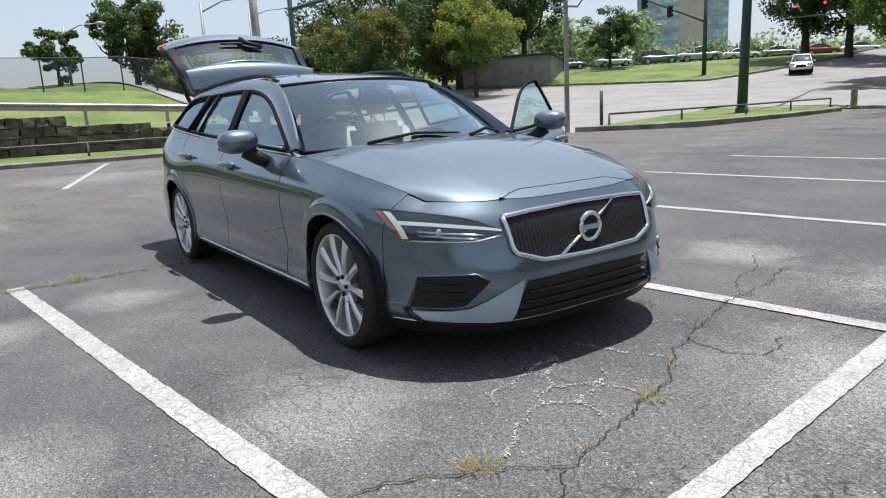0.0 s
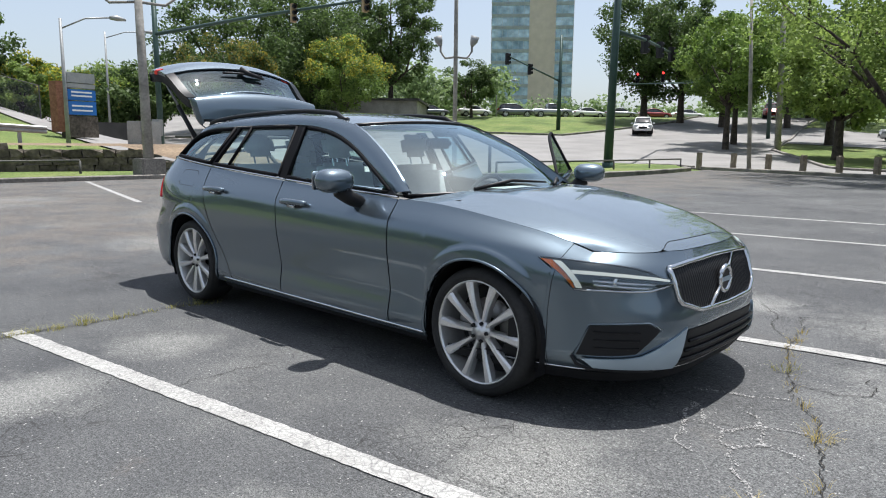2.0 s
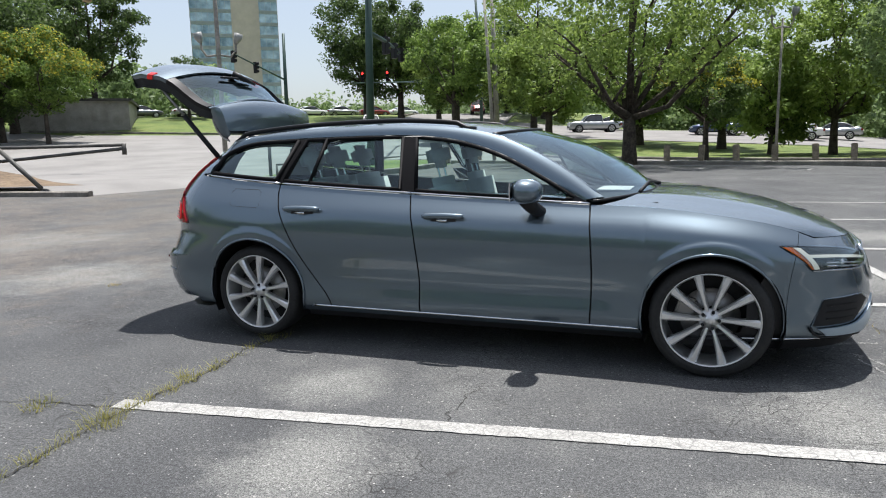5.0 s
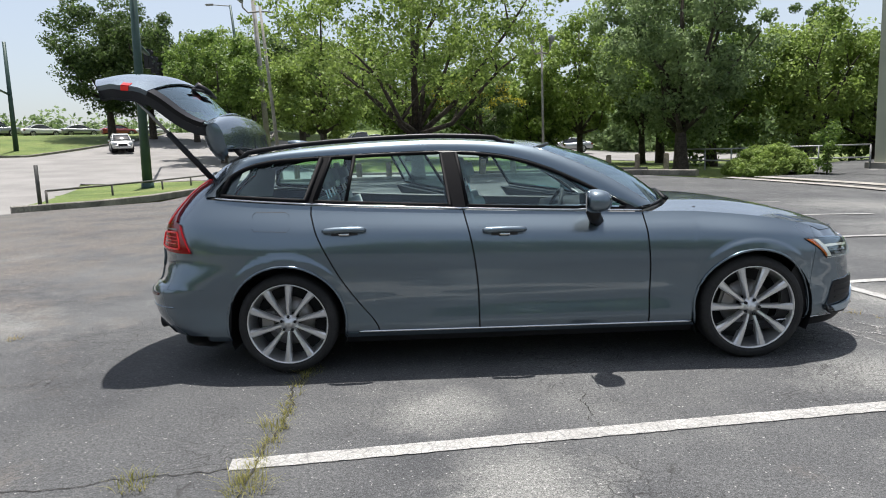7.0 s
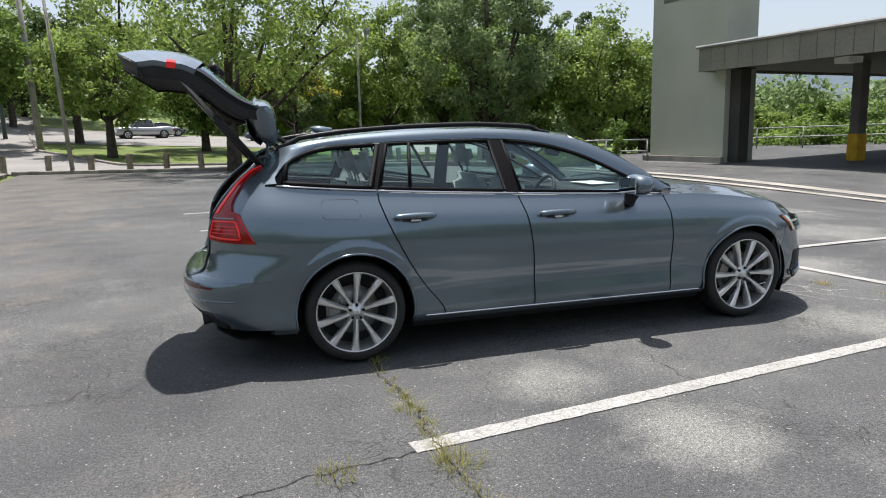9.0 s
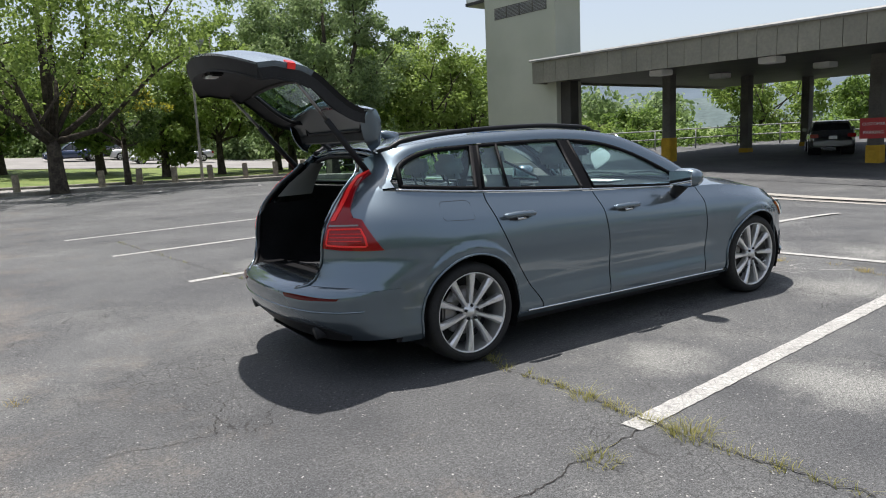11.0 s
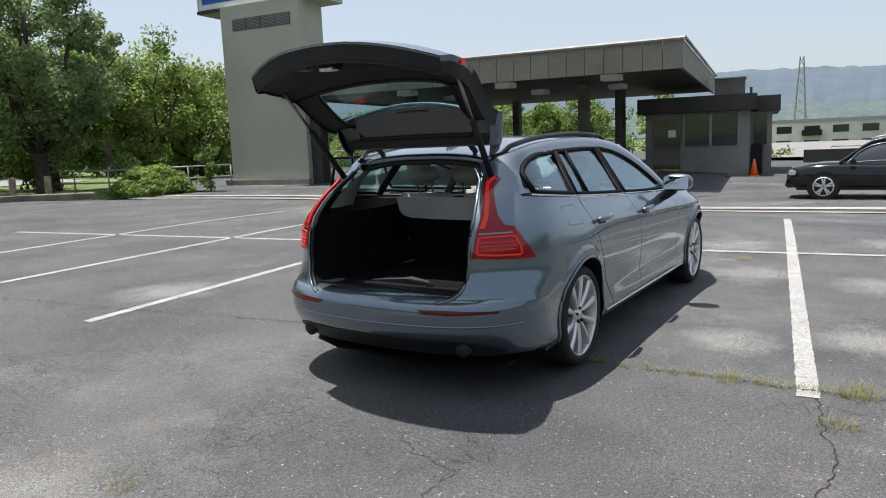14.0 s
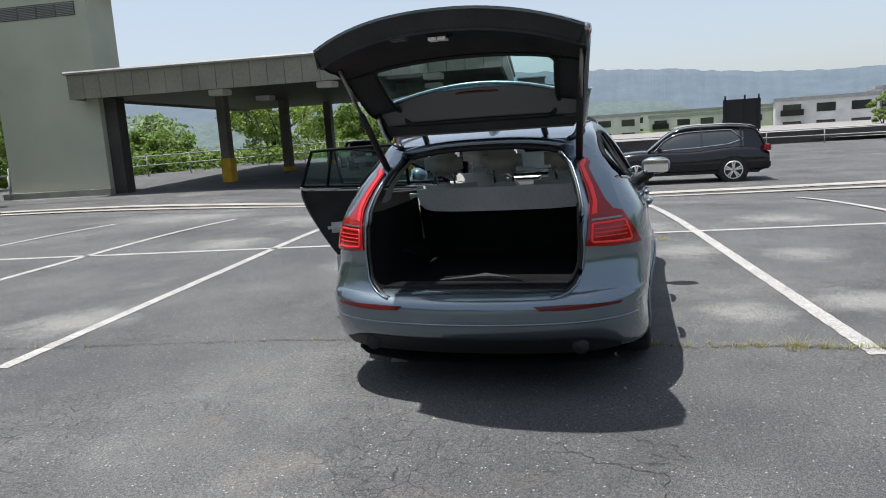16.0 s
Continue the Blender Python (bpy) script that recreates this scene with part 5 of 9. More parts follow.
set_out(tree(24.5, 35.0, 6.2, 4.2, "leafy tree behind the sign tower", 0.3, 0.2, M_LEAF, 70, 70, 0.2, 0.05))
tree(-8.8, 46.0, 8.8, 4.4, "light green tree on the lawn", 0.32, 0.28, M_LEAF_LIGHT, 80, 70, 0.22, 0.22)
tree(-3.0, 53.0, 9.0, 5.0, "leafy tree on the shaded lawn", 0.35, 0.28, M_LEAF, 80, 65, 0.25, 0.22)
tree(3.0, 51.0, 8.0, 4.2, "leafy tree on the lawn", 0.35, 0.25, M_LEAF, 80, 65, 0.25, 0.2)
tree(5.6, 42.0, 6.2, 3.6, "light green leafy tree behind the lot's corner", 0.28, 0.24, M_LEAF_LIGHT, 85, 75, 0.2, 0.14)
tree(-16.9, 48.6, 9.6, 3.9, "leafy tree with a slim dark trunk by the street", 0.24, 0.34, M_LEAF, 80, 70, 0.2, 0.34)
tree(-18.6, 54.5, 9.8, 4.2, "light green tree with a slim trunk by the street", 0.26, 0.32, M_LEAF_LIGHT, 85, 70, 0.22, 0.32)
tree(-27.5, 74.0, 11.5, 5.0, "broad leafy tree beyond the crossing", 0.34, 0.24, M_LEAF, 85, 70, 0.26, 0.16)
tree(-24.0, 92.0, 10.0, 6.0, "round leafy tree closing the far street", 0.34, 0.2, M_LEAF_DARK, 80, 65, 0.3, 0.08)
tree(-13.0, 60.0, 11.0, 5.2, "dark leafy tree by the far street", 0.35, 0.3, M_LEAF_DARK, 70, 60, 0.27, 0.25)
tree(-17.5, 86.0, 11.0, 6.0, "tree along the far street", 0.35, 0.3, M_LEAF, 60, 60, 0.32, 0.2)
tree(-22.0, 78.0, 14.0, 5.6, "tall light green tree by the far street", 0.35, 0.25, M_LEAF_LIGHT, 90, 65, 0.28, 0.15)
# two dark oaks on the bank
tree(-37.3, 74.9, 15.5, 6.6, "large dark oak on the grass bank", 0.45, 0.26, M_LEAF_DARK, 110, 80, 0.26, 0.2)
tree(-32.7, 74.9, 14.0, 6.0, "large dark oak beside another on the bank", 0.42, 0.26, M_LEAF_DARK, 95, 80, 0.26, 0.2)
# trees beyond the street to the north-west
tree(-47.5, 37.7, 9.0, 4.2, "crape myrtle with a yellow-green blossoming crown", 0.2, 0.3, M_LEAF, 80, 80, 0.18, 0.26, second=M_LEAF_YELLOW)
tree(-52.0, 28.2, 8.8, 4.4, "crape myrtle with a dull yellow-brown crown", 0.28, 0.25, M_LEAF_DARK, 90, 75, 0.19, 0.2, second=M_LEAF_DULL)
tree(-53.6, 38.5, 12.5, 5.6, "dark leafy tree behind the blossoming one", 0.34, 0.24, M_LEAF_DARK, 110, 75, 0.24, 0.16)
tree(-60.0, 45.0, 16.5, 7.2, "tall broad oak across the street", 0.45, 0.22, M_LEAF_DARK, 110, 75, 0.28, 0.18)
tree(-57.5, 52.5, 17.0, 6.0, "tall airy oak with a dark trunk across the street", 0.38, 0.26, M_LEAF_DARK, 120, 75, 0.24, 0.2, clump_r=0.17)
tree(-64.0, 35.5, 14.5, 7.0, "dense tall dark tree across the street", 0.4, 0.22, M_LEAF_DARK, 110, 70, 0.28, 0.1)
tree(-56.0, 65.0, 7.2, 3.4, "small round tree on the grass bank", 0.22, 0.22, M_LEAF_DARK, 55, 70, 0.22, 0.15)
tree(-60.0, 24.0, 6.2, 4.6, "rusty green leafy tree by the street", 0.35, 0.2, M_LEAF_DARK, 85, 70, 0.26, 0.08)
tree(-66.0, 12.6, 8.2, 3.7, "tall tree behind the chain-link fence", 0.3, 0.25, M_LEAF_DARK, 75, 70, 0.25, 0.2)
tree(-63.0, 20.0, 5.6, 4.2, "yellow-green blossoming tree by the street", 0.2, 0.25, M_LEAF, 60, 70, 0.24, 0.1, second=M_LEAF_YELLOW)
tree(-68.0, 17.0, 6.4, 4.2, "broad green tree behind the dark low wall", 0.25, 0.25, M_LEAF, 70, 70, 0.24, 0.08, second=M_LEAF_YELLOW)
tree(-66.0, 24.0, 7.0, 4.8, "broad leafy tree behind the street sign", 0.25, 0.25, M_LEAF_LIGHT, 75, 70, 0.24, 0.08)
tree(-62.0, 15.4, 4.6, 2.2, "light green tree behind the chain-link fence", 0.3, 0.2, M_LEAF_LIGHT, 45, 70, 0.24, 0.1)
tree(-58.0, 5.2, 4.2, 2.0, "small round tree behind the chain-link fence", 0.15, 0.25, M_LEAF_DARK, 30, 70, 0.2, 0.1)
# green behind the canopy
for x_, y_, h_, r_, m_ in ((40, 24, 6.2, 4.2, M_LEAF_LIGHT), (36, 31, 3.6, 3.2, M_LEAF), (45, 18, 5.2, 4.2, M_LEAF), (32, 34, 3.2, 3.0, M_LEAF_LIGHT), (48, 10, 4.6, 4.0, M_LEAF_LIGHT), (56, 24, 5.0, 4.5, M_LEAF)):
    set_out(tree(x_, y_, h_, r_, "bushy green tree behind the canopy drive", 0.18, 0.2, m_, 60, 70, 0.2, 0.02, z0=-0.6))
set_out(tree(74, -24.5, 3.6, 1.7, "small light green tree by the far apartments", 0.12, 0.2, M_LEAF_LIGHT, 26, 60, 0.18, 0.05, z0=-1))

# bush and weeds at the corner
bush = empty("bush", Matrix.Translation((13.6, 25.0, lot_z(13.6, 25.0))), "low rounded green juniper bush at the lot's corner", "bush")
cs_, rs_ = [], []
for i in range(150):
    a_, q_ = rng.uniform(0, 6.283), rng.random() ** 0.5
    cs_.append((math.cos(a_) * q_ * 1.75, math.sin(a_) * q_ * 1.4, 0.12 + (1 - q_ ** 3) * 0.98 * rng.uniform(0.35, 1.05)))
    rs_.append(0.27)
ob = new("foliage", leaf_mesh("foliage", cs_, rs_, 190, 0.055, M_LEAF_LIGHT, 0.6))
ob.parent = bush
part("stem", tubed([(0, 0, -0.1), (0.05, 0, 0.5)], [0.09, 0.05]), M_BARK, bush)
weed = empty("sapling", Matrix.Translation((14.9, 22.8, lot_z(14.9, 22.8))), "thin upright weed sapling beside the bush", "plant")
part("stem", tubed([(0, 0, -0.05), (0.05, 0, 0.9), (0.0, 0.05, 1.8)], [0.03, 0.02, 0.008], 5), M_BARK, weed)
ob = new("foliage", leaf_mesh("foliage", [(rng.normal() * 0.22, rng.normal() * 0.22, z_) for z_ in np.linspace(0.2, 1.9, 22)], [0.22] * 22, 45, 0.07, M_LEAF))
ob.parent = weed

def spread_along(pts, n):
    """n points evenly along a bent plan line."""
    P = [Vector(p) for p in pts]
    ends = [sum((P[j + 1] - P[j]).length for j in range(i)) for i in range(len(P))]
    out = []
    for i in range(n):
        s_ = ends[-1] * i / (n - 1)
        k = max(j for j in range(len(P) - 1) if ends[j] <= s_)
        out.append(P[k].lerp(P[k + 1], (s_ - ends[k]) / (ends[k + 1] - ends[k])))
    return out


# scrub along the fence behind the canopy
cs_, rs_ = [], []
scrub = spread_along([(19, 29, 0), (25, 26.5, 0), (34.5, 17, 0), (41.5, 6.5, 0), (42, 3.0, 0)], 200)
for i in range(210):
    p_ = scrub[rng.integers(0, 200)]
    cs_.append((p_.x + rng.uniform(0.5, 5.5), p_.y + rng.uniform(0.5, 3.5), drive_z(p_.x, p_.y) + rng.uniform(-0.3, 0.8)))
    rs_.append(rng.uniform(0.6, 1.1))
wood = new("fence_scrub", leaf_mesh("fence_scrub", cs_, rs_, 110, 0.13, M_LEAF))
tagged(wood, "dense green scrub behind the steel pipe fence", "shrubs", kind="stuff")
set_out(wood)

# far wood, countless
cs_, rs_ = [], []
for i in range(420):
    a_ = radians(rng.uniform(38, 157))
    r_ = rng.uniform(95, 135)
    x_, y_ = r_ * math.cos(a_), r_ * math.sin(a_)
    low_ = radians(95) < a_ < radians(128)
    if low_:
        x_, y_ = x_ * 1.3, y_ * 1.3
    cs_.append((x_, y_, land_z(x_, y_) + rng.uniform(0.3, 3.0 if low_ else 6.5)))
    rs_.append(rng.uniform(2.5, 4.5))
wood = new("far_wood", leaf_mesh("far_wood", cs_, rs_, 240, 0.42, M_LEAF_GREY))
tagged(wood, "dense far green woodland behind the streets", "woodland", kind="stuff")
cs_, rs_ = [], []
for i in range(260):
    x_ = rng.uniform(-6, 40)
    y_ = 62 - 0.35 * (x_ - 5) + rng.uniform(0, 16)
    cs_.append((x_, y_ + 16, rng.uniform(0.5, 5.5)))
    rs_.append(rng.uniform(1.6, 3.2))
wood = new("hedge_wood", leaf_mesh("hedge_wood", cs_, rs_, 220, 0.28, M_LEAF_GREY))
tagged(wood, "dark dense trees closing the far car park", "woodland", kind="stuff")

# unseen woodland added to close the lot's open sides and darken car reflections
cs_, rs_ = [], []
for i in range(330):
    a_ = radians(rng.uniform(200, 308))
    r_ = rng.uniform(48, 64)
    cs_.append((r_ * math.cos(a_), r_ * math.sin(a_), rng.uniform(0.5, 7.5)))
    rs_.append(rng.uniform(2.0, 3.4))
wood = new("unseen_lot_wood", leaf_mesh("unseen_lot_wood", cs_, rs_, 110, 0.4, M_LEAF_GREY))
tagged(wood, "unseen woodland added to darken the car's side reflections", "woodland", kind="stuff")

# ---------------------------------------------------------------- the station wagon
M_PAINT = shader("grey_metallic_paint", (0.094, 0.134, 0.168), 0.20, 1.0, 0.5)
_p = M_PAINT.node_tree.nodes["Principled BSDF"]
_p.inputs["Coat Weight"].default_value = 1.0
_p.inputs["Coat Roughness"].default_value = 0.03
_p.inputs["Coat IOR"].default_value = 1.6
_n = M_PAINT.node_tree.nodes.new("ShaderNodeTexNoise")
_n.inputs["Scale"].default_value, _n.inputs["Detail"].default_value = 900.0, 1.0
_b = M_PAINT.node_tree.nodes.new("ShaderNodeBump")
_b.inputs["Strength"].default_value, _b.inputs["Distance"].default_value = 0.06, 0.001
_g = M_PAINT.node_tree.nodes.new("ShaderNodeNewGeometry")
M_PAINT.node_tree.links.new(_g.outputs["Position"], _n.inputs["Vector"])
M_PAINT.node_tree.links.new(_n.outputs["Fac"], _b.inputs["Height"])
M_PAINT.node_tree.links.new(_b.outputs["Normal"], _p.inputs["Normal"])
_q = M_PAINT.node_tree.nodes.new("ShaderNodeBsdfPrincipled")     # the flakes that lie askew spread the sun widely
_q.inputs["Base Color"].default_value = (0.210, 0.256, 0.294, 1)
_q.inputs["Metallic"].default_value, _q.inputs["Roughness"].default_value = 1.0, 0.56
_q.inputs["Coat Weight"].default_value, _q.inputs["Coat Roughness"].default_value = 1.0, 0.03
_m = M_PAINT.node_tree.nodes.new("ShaderNodeMixShader")
_m.inputs[0].default_value = 0.33
M_PAINT.node_tree.links.new(_p.outputs[0], _m.inputs[1])
M_PAINT.node_tree.links.new(_q.outputs[0], _m.inputs[2])
M_PAINT.node_tree.links.new(_m.outputs[0], M_PAINT.node_tree.nodes["Material Output"].inputs["Surface"])
M_CHROME = shader("bright_chrome", (0.62, 0.63, 0.64), 0.12, 1.0)
M_ALLOY = varied("silver_alloy", [(0.60, 0.60, 0.59), (0.67, 0.67, 0.66)], 4, 0.34, 0.8, fine=60, fine_amt=0.05, bump=0.02)
M_SPOKE = varied("bright_machined_alloy", [(0.66, 0.66, 0.66), (0.74, 0.74, 0.73)], 6, 0.30, 0.75, fine=90, fine_amt=0.05, bump=0.02)
M_TYRE = varied("black_tyre_rubber", [(0.014, 0.014, 0.014), (0.026, 0.025, 0.024)], 6, 0.8, fine=60, fine_amt=0.2, bump=0.2, bump_dist=0.003)
M_TRIM = shader("satin_black_trim", (0.008, 0.008, 0.009), 0.38, 0.0, 0.25)
M_FRAME = shader("matt_black_window_frame", (0.006, 0.006, 0.007), 0.6, 0.0, 0.08)
M_SOFTBLACK = varied("black_boot_carpet", [(0.006, 0.006, 0.006), (0.010, 0.010, 0.011)], 5, 0.95, fine=200, fine_amt=0.3, bump=0.3, bump_dist=0.003, spec=0.04)
M_GLASS = glass_mat("side_glass", (0.72, 0.94, 0.91), 0.0, 0.90, 0.07)
M_WSCREEN = glass_mat("windscreen_glass", (0.78, 0.95, 0.96), 0.0, 0.66, 0.16)
M_LENS = glass_mat("lamp_cover", (0.95, 0.97, 1.0), 0.0, 0.85)
M_TAIL = shader("red_tail_lens", (0.23, 0.005, 0.008), 0.12, 0.0, 0.35)
_p = M_TAIL.node_tree.nodes["Principled BSDF"]
_p.inputs["Coat Weight"].default_value = 0.25
M_TAILGLOW = glow_mat("lit_red_lamp", (1.0, 0.04, 0.03), 0.10, (0.46, 0.011, 0.012))
M_REFLECTOR = shader("dark_red_reflector", (0.075, 0.005, 0.007), 0.15, 0.0, 0.4)
M_AMBER = shader("amber_lens", (0.50, 0.11, 0.008), 0.15)
M_DRL = glow_mat("white_daytime_lamp", (0.95, 1.0, 0.82), 0.16, (0.5, 0.5, 0.46))
M_SEAT = varied("pale_beige_leather", [(0.36, 0.36, 0.35), (0.44, 0.44, 0.43)], 3, 0.55, fine=60, fine_amt=0.06, bump=0.15, bump_dist=0.003)
M_DASH = varied("dark_grey_dash", [(0.018, 0.019, 0.021), (0.032, 0.033, 0.035)], 4, 0.6, fine=80, fine_amt=0.1, bump=0.15, bump_dist=0.002, spec=0.2)
M_INNER = shader("grey_inner_trim", (0.20, 0.20, 0.195), 0.7, 0.0, 0.2)
M_LAMPBOWL = shader("smoky_lamp_bowl", (0.022, 0.025, 0.024), 0.2, 0.3)
# the sky mirrored by the blade is put into this blue
M_BLADE = shader("sky_tinted_blade_paint", (0.36, 0.45, 0.53), 0.30, 0.8)
M_BRAKE = shader("brake_steel", (0.25, 0.24, 0.23), 0.4, 0.9)


def curve_at(pts, x):
    """A smooth curve through (x, value) points."""
    pts = sorted(pts)
    if x <= pts[0][0]:
        return pts[0][1]
    if x >= pts[-1][0]:
        return pts[-1][1]
    for i in range(len(pts) - 1):
        if x <= pts[i + 1][0]:
            break
    (x1, y1), (x2, y2) = pts[i], pts[i + 1]
    h = x2 - x1
    d = (y2 - y1) / h
    m1 = d if i == 0 else 0.5 * (d + (y1 - pts[i - 1][1]) / (x1 - pts[i - 1][0]))
    m2 = d if i == len(pts) - 2 else 0.5 * (d + (pts[i + 2][1] - y2) / (pts[i + 2][0] - x2))
    t = (x - x1) / h
    return (2 * t**3 - 3 * t**2 + 1) * y1 + (t**3 - 2 * t**2 + t) * h * m1 + (-2 * t**3 + 3 * t**2) * y2 + (t**3 - t**2) * h * m2


AX = 1.436
ARCH = 0.362
BELT = [(-2.0, 1.125), (-1.88, 1.112), (-1.28, 1.058), (-0.32, 0.998), (0.36, 0.964), (0.80, 0.946)]
FTOP = [(0.80, 0.946), (1.05, 0.940), (1.40, 0.905), (1.70, 0.855), (1.85, 0.812), (1.95, 0.77)]
DLOT = [(-1.86, 1.165), (-1.80, 1.235), (-1.70, 1.295), (-1.55, 1.332), (-1.30, 1.347), (-1.06, 1.354), (-0.46, 1.358), (-0.22, 1.343), (0.0, 1.305), (0.24, 1.225), (0.48, 1.108), (0.74, 0.965)]
ROOFE = [(-1.95, 1.275), (-1.88, 1.306), (-1.74, 1.352), (-1.50, 1.388), (-1.20, 1.412), (-0.72, 1.428), (-0.43, 1.426), (0.0, 1.388), (0.22, 1.335), (0.43, 1.245), (0.64, 1.13), (0.84, 0.99)]
PROF = [(0.19, 0.835), (0.24, 0.872), (0.30, 0.893), (0.36, 0.889), (0.44, 0.884), (0.54, 0.891), (0.64, 0.902), (0.70, 0.904), (0.76, 0.901), (0.83, 0.893), (0.865, 0.885), (0.895, 0.869), (0.94, 0.837), (0.97, 0.815), (1.0, 0.797)]
NOSE = [(0.18, 2.22), (0.26, 2.275), (0.36, 2.30), (0.46, 2.302), (0.58, 2.268), (0.68, 2.232), (0.755, 2.185), (0.85, 2.15), (1.0, 2.1)]
TAILX = [(0.20, -2.26), (0.28, -2.34), (0.38, -2.43), (0.47, -2.455), (0.552, -2.445), (0.59, -2.39), (0.70, -2.375), (0.85, -2.365), (1.0, -2.31), (1.12, -2.20), (1.224, -2.06), (1.32, -1.94)]


def belt(x):
    return curve_at(BELT, x) if x <= 0.8 else curve_at(FTOP, x)


def mid_half(x, z):
    b = belt(x)
    if z <= b:
        q = z if z < 0.6 else 0.6 + (z - 0.6) * 0.4 / (b - 0.6)
        w = curve_at(PROF, q)
        bulge = 0.016 * (math.exp(-(((x - AX) / 0.42) ** 2)) + math.exp(-(((x + AX) / 0.42) ** 2))) * smooth_step(z, 0.3, 0.55) * (1 - smooth_step(z, 0.78, 0.95))
        # hollow along the foot of the doors, deepest at the front door
        deep = 0.2 + 0.8 * smooth_step(x, -0.9, 0.2)
        hollow = deep * 0.004 * (math.exp(-(((z - 0.45) / 0.060) ** 2)) - 0.7 * math.exp(-(((z - 0.345) / 0.045) ** 2))) * (1 - smooth_step(abs(x), 0.85, 1.05))
        # raised lips round the arches
        d = math.hypot(abs(x) - AX, z - 0.335)
        lip = 0.012 * (1 - smooth_step(d, ARCH + 0.056, ARCH + 0.074)) * smooth_step((z - 0.335) / max(d, 0.01), 0.55, 0.9)
        return w + bulge - hollow + lip
    t = (z - b) / (1.43 - b)
    return 0.797 - 0.205 * t - 0.055 * t * t


def half(x, z):
    """Half the car's width at x and height z."""
    w = mid_half(min(max(x, -1.95), 1.95), z)
    if x > 1.35:
        r = (x - 1.35) / (curve_at(NOSE, z) - 1.35)
        w *= max(0.0, 1 - r**2.2) ** 0.27 if r < 1 else 0.0
    if x < -1.45:
        w += 0.004 * smooth_step(-x, 1.6, 2.1) * (1 - smooth_step(z, 1.0, 1.3))
        r = (-1.45 - x) / (-1.45 - curve_at(TAILX, z))
        w *= max(0.0, 1 - r ** (5.6 - 1.8 * smooth_step(z, 0.56, 0.74))) ** (1 / 2.2) if r < 1 else 0.0
    return w


def solve_x(y, z, end):
    """The x at which the nose (end 1) or tail (end -1) is as wide as y."""
    lo, hi = (1.2, curve_at(NOSE, z)) if end > 0 else (-1.95, curve_at(TAILX, z))
    for _ in range(32):
        m_ = (lo + hi) / 2
        if half(m_, z) > abs(y):
            lo = m_
        else:
            hi = m_
    return (lo + hi) / 2


def on_side(sgn):
    return lambda x, z: Vector((x, sgn * half(x, z), z))


def on_nose(y, z):
    return Vector((solve_x(y, z, 1), y, z))


def on_tail(w, z):
    """w runs across the tail and, past the corner, forward along the side."""
    a, y0 = abs(w), min(0.70, half(-1.96, z) - 0.05)
    if a <= y0:
        return Vector((solve_x(a, z, -1), w, z))
    x = min(-1.926, solve_x(y0, z, -1) + (a - y0))
    return Vector((x, math.copysign(half(x, z), w), z))


def side_w(z):
    """The w at which the tail meets the rear wing."""
    y0 = min(0.70, half(-1.96, z) - 0.05)
    return y0 - 1.926 - solve_x(y0, z, -1)


def dense(pts, n):
    """n points evenly along a bent line."""
    P = [Vector(p) for p in pts]
    L_ = [0.0]
    for a, b in zip(P, P[1:]):
        L_.append(L_[-1] + (b - a).length)
    out = []
    for i in range(n):
        s = L_[-1] * i / (n - 1)
        k = min(range(len(P) - 1), key=lambda j: 0 if L_[j] <= s <= L_[j + 1] else 1)
        t = (s - L_[k]) / max(1e-9, L_[k + 1] - L_[k])
        out.append(P[k].lerp(P[k + 1], min(1, max(0, t))))
    return out


def surface(name, grid, mat, parent, off=0.0, thick=0.010, label="", out=(0, 0, 0.6), smooth=True):
    """A panel from a grid of points: pushed out along its normal, with folded-in edges of the given thickness."""
    G = np.array([[tuple(p) for p in row] for row in grid], float)
    nu, nv = G.shape[:2]
    du, dv = np.gradient(G, axis=0), np.gradient(G, axis=1)
    N_ = np.cross(du, dv)
    N_ /= np.linalg.norm(N_, axis=2)[:, :, None] + 1e-12
    if np.sum(N_ * (G - np.array(out))) < 0:
        G, N_ = G[::-1], -N_[::-1]
    o = G + N_ * off
    vs = o.reshape(-1, 3).tolist()
    fs = [(i * nv + j, (i + 1) * nv + j, (i + 1) * nv + j + 1, i * nv + j + 1) for i in range(nu - 1) for j in range(nv - 1)]
    if thick:
        ring = [(i, 0) for i in range(nu)] + [(nu - 1, j) for j in range(1, nv)] + [(i, nv - 1) for i in range(nu - 2, -1, -1)] + [(0, j) for j in range(nv - 2, 0, -1)]
        b0 = len(vs)
        vs += [o[i, j].tolist() for i, j in ring] + [(o[i, j] - N_[i, j] * thick).tolist() for i, j in ring]
        k = len(ring)
        fs += [(b0 + i, b0 + k + i, b0 + k + (i + 1) % k, b0 + (i + 1) % k) for i in range(k)]
    # faces wound outward
    a, b, c = np.array(vs[fs[0][0]]), np.array(vs[fs[0][1]]), np.array(vs[fs[0][2]])
    if np.dot(np.cross(b - a, c - a), N_[0, 0]) < 0:
        fs = [f_[::-1] for f_ in fs]
    return piece(name, vs, fs, mat, parent, smooth, label)


def patch(name, ca, cb, fn, mat, parent, rows=6, cols=24, off=0.0, thick=0.010, label=""):
    """A panel between two lines of the surface's own coordinates."""
    A, B = dense([(*p, 0) for p in ca], cols), dense([(*p, 0) for p in cb], cols)
    return surface(name, [[fn(*(a.lerp(b, j / rows))[:2]) for j in range(rows + 1)] for a, b in zip(A, B)], mat, parent, off, thick, label)


